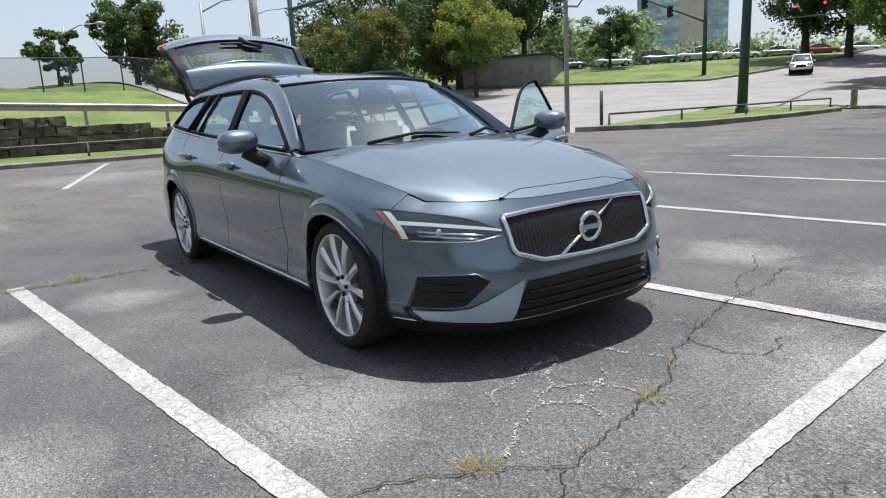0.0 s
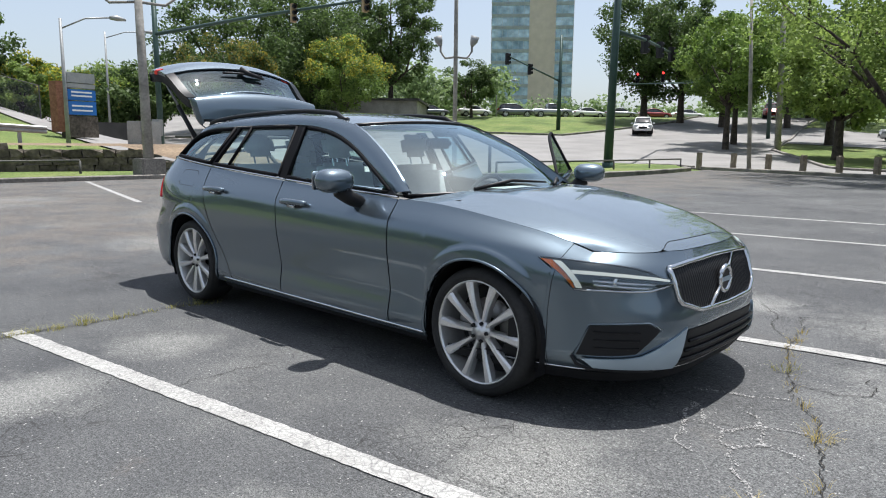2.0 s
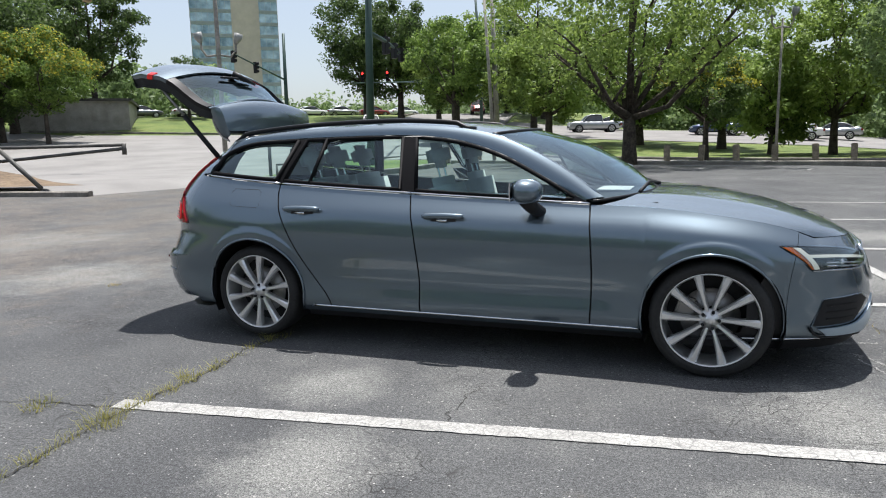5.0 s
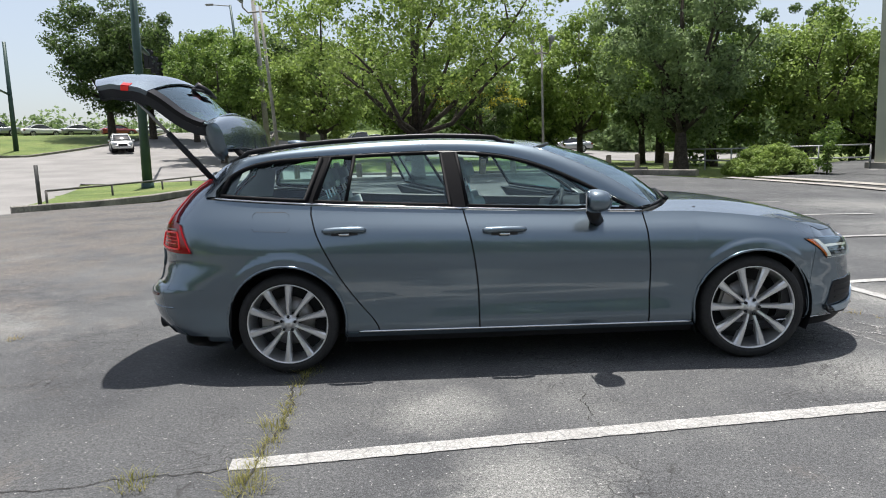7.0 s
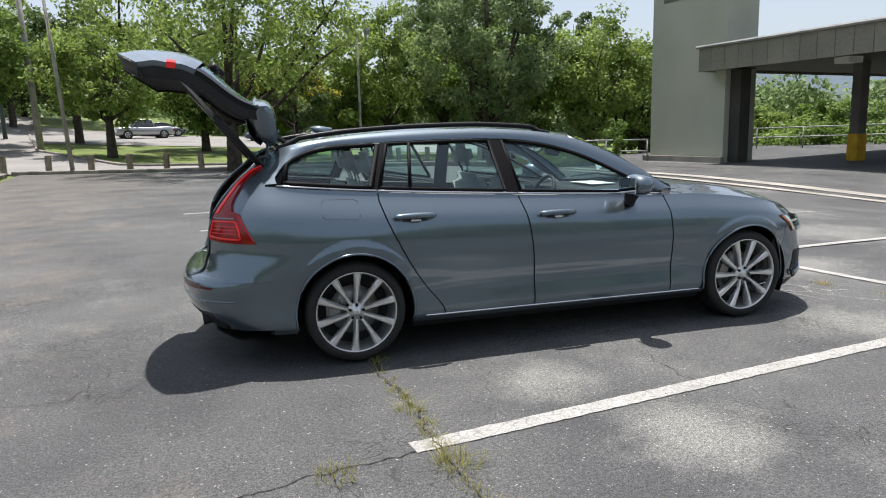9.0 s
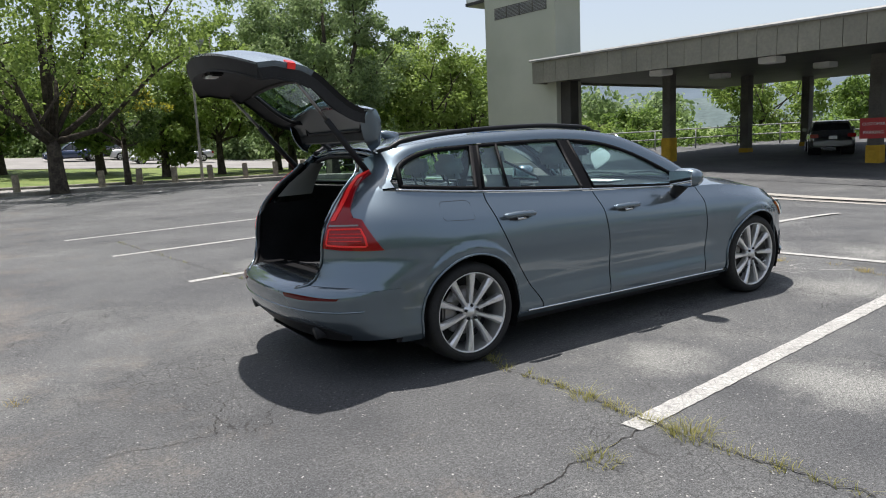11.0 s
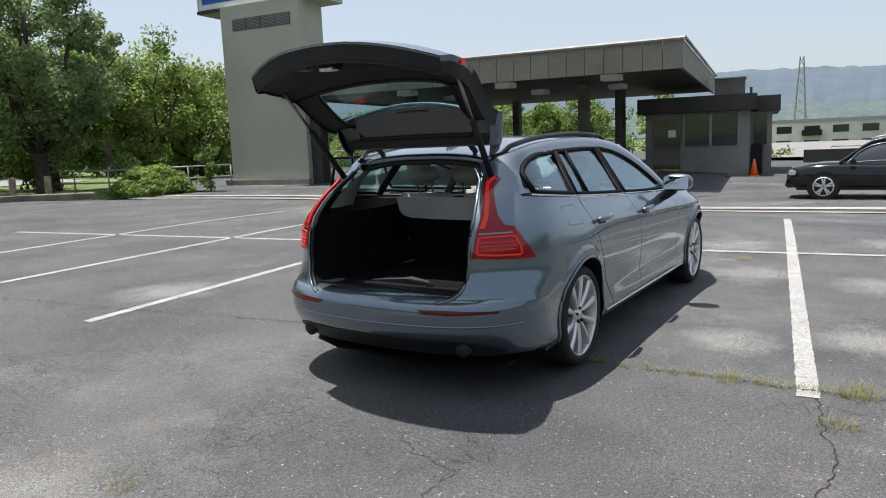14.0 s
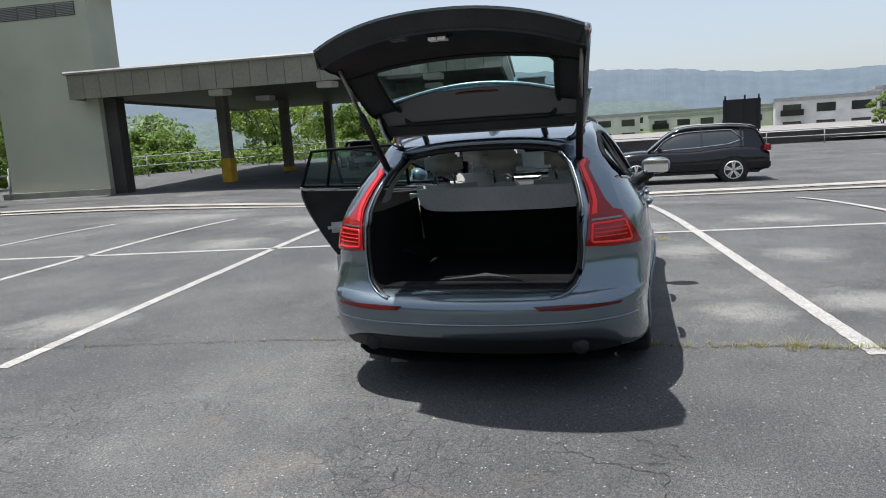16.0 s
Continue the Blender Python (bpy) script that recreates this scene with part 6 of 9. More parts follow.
def trim_line(name, pts, fn, r, mat, parent, label="", n=40, sides=6, off=0.0):
    P = []
    for p in dense([(*q, 0) for q in pts], n):
        v = fn(p.x, p.y)
        P.append(v + Vector((0, math.copysign(off, v.y) if abs(v.x) < 1.9 else 0, 0)))
    return part(name, tubed(P, r, sides), mat, parent, label, True)


car = empty("station_wagon", Matrix.Translation((0, 0.02, -0.010)), "grey metallic station wagon with raised tailgate and two open doors", "car")


def arch_low(x, bottom):
    for c in (AX, -AX):
        if abs(x - c) < ARCH:
            return max(bottom, 0.335 + math.sqrt(ARCH**2 - (x - c) ** 2))
    return bottom


def side_panel(name, xl, xr, top, sgn, parent, mat=None, cols=34, rows=26, bottom=0.235, label="", fn=None, out=None, arch=True):
    """xl, xr: lines of (z, x). top: function of x."""
    grid = []
    for i in range(cols + 1):
        u = i / cols
        u = u if abs(AX - 1.3) > 9 else 0.5 - 0.5 * math.cos(math.pi * u) * (0.6 + 0.4 * abs(math.cos(math.pi * u)))
        row = []
        low = bottom
        for _ in range(8):
            x = curve_at(xl, low) + (curve_at(xr, low) - curve_at(xl, low)) * u
            low = arch_low(x, bottom) if arch else bottom
        for j in range(rows + 1):
            v = j / rows
            z = low + v * (1.0 - low)
            for _ in range(8):
                x = curve_at(xl, z) + (curve_at(xr, z) - curve_at(xl, z)) * u
                z = low + (top(x) - low) * v
            if arch:
                z = max(z, arch_low(x, bottom) + 0.004 * v)
            row.append((fn or on_side(sgn))(x, z))
        grid.append(row)
    return surface(name, grid, mat or M_PAINT, parent, 0.0, 0.014, label, out or ((0, 0, 0.6) if fn is None else (0, -sgn * 2, 0.6)))


GAP = 0.0045
F_REAR = [(0.235, 0.792), (0.6, 0.800), (1.0, 0.772)]
B_LINE = [(0.235, -0.250), (0.55, -0.255), (0.8, -0.285), (1.0, -0.330)]
R_LINE = [(0.235, -0.86), (0.32, -0.885), (0.45, -0.985), (0.60, -1.085), (0.75, -1.165), (0.88, -1.225), (1.0, -1.262)]


def shift(line, d):
    return [(z, x + d) for z, x in line]


def rear_wing(sgn):
    """Three fields round the arch, welded into one panel: above it, before it and behind it."""
    zs, fn, edge = 0.72, on_side(sgn), shift(R_LINE, -GAP)
    bm_ = bmesh.new()

    def field(grid):
        V = [[bm_.verts.new(p) for p in row] for row in grid]
        for r0, r1 in zip(V, V[1:]):
            for a, b, c, d in zip(r0, r0[1:], r1[1:], r1):
                bm_.faces.new((a, b, c, d) if sgn > 0 else (d, c, b, a))

    def arch_half(z):
        return math.sqrt(max(0.0, ARCH**2 - max(0.0, z - 0.335) ** 2)) if z < 0.335 + ARCH else 0.0

    zl = [0.235 + (zs - 0.235) * (1 - (1 - i / 30) ** 1.6) for i in range(31)]
    fr = lambda z, t: (-AX + arch_half(z)) + (curve_at(edge, z) + AX - arch_half(z)) * t
    bk = lambda z, t: -1.93 + (-AX - arch_half(z) + 1.93) * t
    ts = [i / 22 for i in range(23)]
    field([[fn(bk(z, t), z) for z in zl] for t in ts])
    field([[fn(fr(z, t), z) for z in zl] for t in ts])
    top = []
    for part_, n0 in ((bk, 0), (fr, 1)):
        for t in ts[n0:]:
            x0 = part_(zs, t)
            u = (x0 + 1.93) / (curve_at(edge, zs) + 1.93)
            row = []
            for j in range(21):
                v, z = j / 20, zs
                for _ in range(8):
                    x = -1.93 - 0.02 * v + (curve_at(edge, z) + 1.93 + 0.02 * v) * u
                    z = zs + (belt(x) - 0.004 - zs) * v
                row.append(fn(x, z))
            top.append(row)
    field(top)
    bmesh.ops.remove_doubles(bm_, verts=bm_.verts, dist=0.0006)
    bmesh.ops.dissolve_degenerate(bm_, dist=0.0004, edges=bm_.edges)
    return part("rear_wing", bm_, M_PAINT, car, "", True)


for sgn in (-1, 1):
    S = on_side(sgn)
    # inner dark shell behind the gaps
    side_panel("inner_shell", [(0.235, -1.95), (1.0, -1.95)], [(0.235, 1.80), (1.0, 1.80)], lambda x: belt(x) - 0.012, sgn, car, M_BLACK, 120, 14, fn=lambda x, z, s=sgn: Vector((x, s * (half(x, z) - 0.02), z)))
    side_panel("front_wing", shift(F_REAR, GAP), [(0.235, 1.812), (0.5, 1.812), (1.0, 1.90)], lambda x: belt(x) - 0.002, sgn, car, None, 72, 24)
    rear_wing(sgn)
    patch("sill", [(-1.08, 0.238), (1.08, 0.238)], [(-1.06, 0.265), (1.06, 0.265)], S, M_PAINT, car, 3, 40, 0.004)
    trim_line("sill_strip", [(-1.0, 0.272), (1.06, 0.262)], S, 0.007, M_CHROME, car, "thin bright sill strip", off=0.004)
    patch("underskirt", [(-1.08, 0.175), (1.08, 0.175)], [(-1.08, 0.236), (1.08, 0.236)], S, M_BLACK, car, 2, 20, -0.03)
    # arch lips and liners
    for c in (AX, -AX):
        pts_ = [(c + (ARCH + 0.004) * math.cos(a), 0.335 + (ARCH + 0.004) * math.sin(a)) for a in np.linspace(radians(-15), radians(195), 40)]
        trim_line("arch_lip", pts_, S, 0.008, M_PAINT, car, n=50, off=-0.004)
        vs_, fs_ = [], []
        an = np.linspace(radians(-25), radians(205), 26)
        for a in an:
            for y_ in (0.875, 0.55):
                vs_.append((c + (ARCH + 0.012) * math.cos(a), sgn * y_, max(0.17, 0.335 + (ARCH + 0.012) * math.sin(a))))
        fs_ = [(2 * i, 2 * i + 1, 2 * i + 3, 2 * i + 2) for i in range(25)]
        piece("wheel_liner", vs_, fs_, M_BLACK, car, True)
        piece("wheel_well", [(c - 0.4, sgn * 0.55, 0.17), (c + 0.4, sgn * 0.55, 0.17), (c + 0.4, sgn * 0.55, 0.72), (c - 0.4, sgn * 0.55, 0.72)], [(0, 1, 2, 3)], M_BLACK, car)

# ---- doors: built shut in their own frame at the hinge, left ones swung open


def door(sgn, xl, xr, hinge_x, open_deg, front):
    hy = sgn * 0.86
    m = Matrix.Translation((hinge_x, hy, 0))
    inv = m.inverted()

    def fn(x, z, o=0.0):
        return inv @ Vector((x, sgn * (half(x, z) + o), z))

    words = ("open" if open_deg else "closed") + (" front" if front else " rear") + " door in grey metallic paint"
    d = side_panel("front_door" if front else "rear_door", shift(xl, GAP), shift(xr, -GAP), lambda x: belt(x) - 0.004, sgn, car, None, 30, 34, 0.27, words, fn=fn, arch=False)
    d.matrix_basis = m @ pose(0, 0, 0, 0, 0, -open_deg)
    # a thick inner side
    def fin(x, z):
        return inv @ Vector((x, sgn * (half(x, z) - 0.10), z))
    side_panel("door_card", shift(xl, 0.02), shift(xr, -0.02), lambda x: belt(x) - 0.002, sgn, d, M_DASH if open_deg else M_SEAT, 12, 12, 0.29, "dark moulded inner door trim" if open_deg else "", fn=fin, arch=False)
    for ln in (xl, xr):
        dx = 0.012 if ln is xl else -0.012
        P_ = [(curve_at(ln, z_) + dx, z_) for z_ in np.linspace(0.29, belt(curve_at(ln, 1.0)) - 0.01, 14)]
        surface("door_edge", [[fn(x_, z_, -0.004), fn(x_, z_, -0.10)] for x_, z_ in P_], M_PAINT, d, 0, 0, out=(0.5 if ln is xl else -0.5, 0, 0.6))
    # window
    x0, x1 = (-0.262, 0.742) if front else (-1.165, -0.415)
    bl = [(x, belt(x) + 0.022) for x in np.linspace(x0, x1, 24)]
    tp_ = [(x, curve_at(DLOT, x) - 0.010) for x in np.linspace(x0, x1 if front else x1, 24)]
    if front:
        bl = [(x, belt(x) + 0.022) for x in np.linspace(-0.30, 0.675, 24)]
        tp_ = [(x, max(belt(x) + 0.026, curve_at(DLOT, x) - 0.012)) for x in np.linspace(-0.36, 0.685, 24)]
    else:
        bl = [(x, belt(x) + 0.022) for x in np.linspace(-1.245, -0.405, 24)]
        tp_ = [(x, curve_at(DLOT, x) - 0.012) for x in np.linspace(-1.155, -0.455, 24)]
    g = patch("window", bl, tp_, fn, M_GLASS, d, 8, 24, -0.012, 0.0, "tinted side window")
    g.visible_shadow = False
    fr = bl + tp_[::-1] + bl[:1]
    part("window_frame", tubed([fn(x, z, -0.006) for x, z in fr], 0.013, 6), M_FRAME, d, "matt black window frame", True)
    part("waist_strip", tubed([fn(x, belt(x) + 0.006, 0.004) for x in np.linspace(curve_at(xl, 1.0), curve_at(xr, 1.0), 20)], 0.007, 6), M_CHROME, d, "thin chrome waist strip", True)
    if front:
        patch("mirror_corner", [(0.665, belt(0.665) + 0.01), (0.765, belt(0.765) + 0.006)], [(0.665, curve_at(DLOT, 0.665)), (0.765, belt(0.765) + 0.012)], fn, M_TRIM, d, 4, 8, 0.0)
    else:
        bar = [(-1.052, belt(-1.052) + 0.02), (-1.005, 1.345)]
        part("window_bar", tubed([fn(x, z, -0.002) for x, z in bar], 0.012, 6), M_FRAME, d, "", True)
    # handle
    hx0, hx1, hz = (-0.215, 0.045, 0.872) if front else (-1.185, -0.925, 0.903)
    patch("handle_recess", [(hx0 + 0.05, hz - 0.032), (hx1 - 0.05, hz - 0.032)], [(hx0 + 0.05, hz + 0.01), (hx1 - 0.05, hz + 0.01)], fn, M_BLACK, d, 4, 10, 0.0015, 0)
    P_ = [fn(hx0 + (hx1 - hx0) * t, hz + 0.006 * math.sin(math.pi * t), 0.018 + 0.022 * math.sin(math.pi * t) ** 0.6) for t in np.linspace(0, 1, 14)]
    part("handle", tubed(P_, [0.012] + [0.019] * 12 + [0.012], 8), M_PAINT, d, "", True)
    part("handle_insert", tubed([fn(hx0 + (hx1 - hx0) * t, hz - 0.022, 0.022) for t in (0.38, 0.5, 0.62)], 0.011, 6), M_CHROME, d, "bright handle insert", True)
    if open_deg:
        part("door_pocket", boxed(-0.75, -0.15, -sgn * 0.20 if sgn > 0 else 0, -sgn * 0.10, 0.36, 0.55, bev=0.03), M_SEAT, d, "pale door pocket")
        part("armrest", boxed(-0.8, -0.2, -0.19, -0.09, 0.70, 0.78, bev=0.03), M_SEAT, d, "pale armrest")
    if front:
        # mirror
        mm = inv @ Matrix.Translation((0.44, sgn * 0.985, 1.035))
        bm_ = bmesh.new()
        bmesh.ops.create_uvsphere(bm_, u_segments=20, v_segments=12, radius=1.0)
        for v in bm_.verts:
            x_, y_, z_ = v.co
            k = 0.62 if x_ < 0 else 1.0
            v.co = Vector((math.copysign(abs(x_) ** 0.85, x_) * 0.10 * k, math.copysign(abs(y_) ** 0.75, y_) * 0.118, math.copysign(abs(z_) ** 0.8, z_) * 0.070))
        bmesh.ops.transform(bm_, matrix=mm, verts=bm_.verts)
        part("mirror", bm_, M_PAINT, d, "grey door mirror", True)
        part("mirror_glass", boxed(-0.069, -0.062, -0.098, 0.098, -0.052, 0.052, bev=0.006, m=mm), shader_mirror, d, "mirror glass")
        part("mirror_foot", tubed([mm @ Vector((0.0, -sgn * 0.04, -0.05)), mm @ Vector((0.02, -sgn * 0.10, -0.10)), mm @ Vector((0.06, -sgn * 0.17, -0.14))], [0.05, 0.042, 0.038], 8), M_BLACK, d, "black mirror foot", True)
    return d


shader_mirror = shader("mirror_glass", (0.8, 0.82, 0.84), 0.02, 1.0)
door(-1, B_LINE, F_REAR, 0.79, 0, True)
door(-1, R_LINE, B_LINE, -0.28, 0, False)
door(1, B_LINE, F_REAR, 0.79, 62, True)
door(1, R_LINE, B_LINE, -0.28, 62, False)

# ---- upper structure: rails, pillars, roof, screens
for sgn in (-1, 1):
    S = on_side(sgn)
    xs_ = np.concatenate([np.linspace(-1.86, -1.6, 10), np.linspace(-1.55, 0.74, 44)])

    def edge_pt(x, s=sgn):
        z = curve_at(ROOFE, x)
        return Vector((x, s * half(x, z), z))

    # cant rail and A pillar between window line and roof edge
    grid = []
    for x in xs_:
        t = (x + 1.86) / 2.60
        xr_ = -1.90 + (0.85 + 1.90) * t
        lo, hi = S(x, curve_at(DLOT, x) + 0.004), edge_pt(xr_)
        row = []
        for j in range(6):
            p = lo.lerp(hi, j / 5)
            row.append(p + Vector((0, sgn * 0.012 * math.sin(math.pi * j / 5), 0.004 * math.sin(math.pi * j / 5))))
        grid.append(row)
    surface("roof_frame", grid, M_PAINT, car, 0, 0.02)
    # D pillar behind the quarter window
    a_ = [(-1.86, 1.128), (-1.868, 1.16), (-1.82, 1.232), (-1.72, 1.30), (-1.60, 1.338)]
    b_ = [(-1.97, 1.122), (-1.985, 1.16), (-1.965, 1.225), (-1.925, 1.272), (-1.86, 1.318)]
    patch("rear_pillar", a_, b_, S, M_PAINT, car, 6, 20, 0.0, 0.015)
    q0 = [(x, belt(x) + 0.022) for x in np.linspace(-1.82, -1.30, 16)]
    q1 = [(x, curve_at(DLOT, x) - 0.012) for x in np.linspace(-1.79, -1.215, 16)]
    g = patch("quarter_window", q0, q1, S, M_GLASS, car, 8, 16, -0.010, 0.0, "tinted rear quarter window")
    g.visible_shadow = False
    part("quarter_frame", tubed([S(x, z) for x, z in q0 + q1[::-1] + q0[:1]], 0.016, 6), M_FRAME, car, "", True)
    part("waist_strip", tubed([S(x, belt(x) + 0.006) + Vector((0, sgn * 0.004, 0)) for x in np.linspace(-1.86, -1.265, 14)], 0.007, 6), M_CHROME, car, "", True)
    if sgn < 0:
        patch("centre_pillar", [(-0.395, belt(-0.39) + 0.01), (-0.305, belt(-0.30) + 0.01)], [(-0.45, 1.352), (-0.365, 1.352)], S, M_FRAME, car, 6, 6, -0.004)
    else:
        patch("centre_pillar", [(-0.395, 0.30), (-0.26, 0.30)], [(-0.45, 1.352), (-0.35, 1.352)], S, M_BLACK, car, 16, 6, -0.05)
    patch("rear_side_pillar", [(-1.30, belt(-1.3) + 0.01), (-1.235, belt(-1.23) + 0.01)], [(-1.215, 1.347), (-1.145, 1.347)], S, M_FRAME, car, 6, 6, -0.004)
    # roof rail
    rp = [edge_pt(x) + Vector((0, -sgn * 0.035, 0.028 if -1.72 < x < -0.1 else 0.004)) for x in np.linspace(-1.82, 0.02, 30)]
    part("roof_rail", tubed(rp, 0.016, 8), M_TRIM, car, "gloss black roof rail", True)
    # fuel flap outline
    if sgn < 0:
        P_ = [(-1.60, 0.915), (-1.405, 0.905), (-1.390, 0.92), (-1.395, 1.005), (-1.42, 1.02), (-1.60, 1.025), (-1.615, 1.01), (-1.615, 0.93), (-1.60, 0.915)]
        part("fuel_flap_gap", tubed([S(*p) + Vector((0, 0.001, 0)) for p in P_], 0.0022, 4), M_BLACK, car)

# roof panel
grid = []
for x in np.linspace(-1.80, 0.14, 30):
    z = curve_at(ROOFE, x)
    w = half(x, z)
    fx = smooth_step(x, -0.35, 0.14)
    grid.append([Vector((x + 0.16 * (1 - v * v) * fx * fx, v * w, z + (0.016 + 0.020 * smooth_step(x, -1.8, -1.1)) * (1 - abs(v) ** 2.2) - 0.010 * fx * (1 - v * v))) for v in np.linspace(-1, 1, 25)])
surface("roof", grid, M_PAINT, car, 0, 0.02)
roof_front = grid[-1]
piece("headlining", [tuple(p + Vector((0, 0, -0.05))) for row in grid[::3] for p in row[2:-2:2]], grid_faces(len(grid[::3]), len(grid[0][2:-2:2])), M_SEAT, car, True)
fin = part("roof_aerial", tubed([(-1.42, 0, 1.412), (-1.50, 0, 1.445), (-1.55, 0, 1.46)], [0.05, 0.03, 0.008], 8), M_PAINT, car, "small roof aerial fin", True)
# windscreen
ws_n = 21
ws_low = [Vector((1.10 - 0.33 * abs(v) ** 2.2, v * 0.735, 0.985 - 0.03 * v * v)) for v in np.linspace(-1, 1, ws_n)]
ws_top = [Vector((roof_front[round(i * 24 / (ws_n - 1))].x + 0.006, roof_front[round(i * 24 / (ws_n - 1))].y * 0.985, roof_front[round(i * 24 / (ws_n - 1))].z - 0.004)) for i in range(ws_n)]
grid = []
for a, b in zip(ws_low, ws_top):
    grid.append([a.lerp(b, j / 10) + Vector((0.10, 0, 0.07)) * (0.62 * math.sin(math.pi * j / 10)) * (1 - 0.75 * (a.y / 0.735) ** 2) for j in range(11)])
g = surface("windscreen", grid, M_WSCREEN, car, 0, 0, "clear windscreen")
g.visible_shadow = False
part("screen_seal", tubed([r[0] for r in grid] + grid[-1] + [r[-1] for r in grid[::-1]] + grid[0][::-1], 0.012, 6), M_TRIM, car, "", True)
mid_ = grid[ws_n // 2]
part("sensor_pod", boxed(0.30, 0.46, -0.07, 0.07, 1.29, 1.345, bev=0.02), M_BLACK, car, "dark sensor pod behind the screen")
part("rear_view_mirror", boxed(0.30, 0.34, -0.12, 0.12, 1.21, 1.28, bev=0.02), M_BLACK, car)
# A pillar inner cover between screen and frame
for sgn in (-1, 1):
    ed = grid[0] if sgn < 0 else grid[-1]
    e2 = []
    for j, p in enumerate(ed):
        x = 0.80 + (0.12 - 0.80) * j / 10
        z = curve_at(ROOFE, x + 0.02)
        e2.append(Vector((x + 0.02, sgn * half(x + 0.02, z), z)))
    surface("front_pillar", [[a.lerp(b, k / 3) for k in range(4)] for a, b in zip(ed, e2)], M_PAINT, car, 0.002, 0.012)

# ---- bonnet, nose
HC = [(0.0, 0.998), (0.15, 0.994), (0.35, 0.970), (0.55, 0.930), (0.75, 0.874), (0.88, 0.824), (0.96, 0.786), (1.0, 0.762)]
grid = []
for i in range(31):
    u = i / 30
    xe = 0.835 + (1.935 - 0.835) * u
    ze = belt(xe) - 0.002
    ye = half(xe, ze) - 0.005
    xc, zc = 1.11 + (2.178 - 1.11) * u, curve_at(HC, u)
    row = []
    for v in np.linspace(-1, 1, 33):
        q = abs(v)
        z = zc - (zc - ze) * q**2.6
        crease = 0.010 * math.exp(-(((q - 0.66 + 0.10 * u) / 0.10) ** 2)) * (1 - 0.6 * u)
        row.append(Vector((xc + (xe - xc) * q**2.7, ye * v, z + crease)))
    grid.append(row)
lead = [(p.x, p.y, p.z) for p in grid[-1]]
for i, row in enumerate(grid):
    for p, (x1, y1, z1) in zip(row, lead):
        p.x += (solve_x(y1, z1 - 0.003, 1) - 0.001 - x1) * (i / 30) ** 4


def bonnet_at(u, k):
    f = min(29.999, max(0.0, u * 30))
    i = int(f)
    return grid[i][k].lerp(grid[i + 1][k], f - i)


def shut(v):
    """Where along its length the bonnet ends: the nose panel over the grille stays in front."""
    return 1.0 - 0.062 * (1 - smooth_step(abs(v), 0.36, 0.66))


vs_ = np.linspace(-1, 1, 33)
surface("bonnet", [[bonnet_at(shut(v) * i / 34, k) for k, v in enumerate(vs_)] for i in range(35)], M_PAINT, car, 0, 0.016)
mid_ = [k for k, v in enumerate(vs_) if abs(v) < 0.66]
surface("nose_panel", [[bonnet_at(shut(vs_[k]) + 0.0035 + (0.9999 - shut(vs_[k]) - 0.0035) * i / 8, k) for k in mid_] for i in range(9)], M_PAINT, car, -0.001, 0.012)
part("bonnet_gap", tubed([bonnet_at(shut(vs_[k]) + 0.0017, k) - Vector((0, 0, 0.007)) for k in mid_], 0.005, 5), M_BLACK, car, "", True)
piece("cowl", [(0.72, -0.74, 0.925), (0.72, 0.74, 0.925), (1.14, 0.70, 0.955), (1.14, -0.70, 0.955), (1.19, 0, 0.975)], [(0, 1, 2, 4, 3)], M_BLACK, car)
for y0, y1 in ((-0.42, 0.12), (0.20, 0.66)):
    k0 = ws_low[round((y0 / 0.735 + 1) / 2 * 20)] + Vector((0.03, 0, 0.02))
    k1 = ws_low[round((y1 / 0.735 + 1) / 2 * 20)] + Vector((0.0, 0, 0.035))
    part("wiper", tubed([k0, k0.lerp(k1, 0.5) + Vector((0.0, 0, 0.03)), k1], [0.012, 0.010, 0.006], 6), M_BLACK, car, "black wiper", True)


def nose_top(y):
    """The bumper's upper edge, just under the bonnet's front edge and the wing."""
    if abs(y) < abs(lead[0][1]):
        return curve_at([(abs(p[1]), p[2]) for p in lead[:17]], abs(y)) - 0.0035
    z = 0.78
    for _ in range(12):
        z = 0.5 * z + 0.5 * (belt(min(1.95, solve_x(y, z, 1))) - 0.005)
    return z


ys_ = np.concatenate([np.linspace(-0.872, -0.70, 14), np.linspace(-0.67, 0.67, 41), np.linspace(0.70, 0.872, 14)])


def nose_reach(z):
    xw = curve_at([(0.235, 1.812), (0.5, 1.812), (1.0, 1.90)], z) + 0.003
    y0 = min(0.66, half(xw, z) - 0.06)
    return xw, y0, solve_x(y0, z, 1)


def bumper_pt(q, z):
    """q runs from one wing's edge (-1) round the nose to the other (1)."""
    xw, y0, x0 = nose_reach(z)
    w = abs(q) * (y0 + x0 - xw)
    if w <= y0:
        return on_nose(math.copysign(w, q), z)
    x = max(xw, x0 - (w - y0))
    return Vector((x, math.copysign(half(x, z), q), z))


def bumper_top(q):
    z = 0.765
    for _ in range(14):
        p = bumper_pt(q, z)
        edge = nose_top(p.y) if abs(p.y) < abs(lead[0][1]) else belt(min(1.95, p.x)) - 0.005
        z = 0.5 * z + 0.5 * edge
    return z


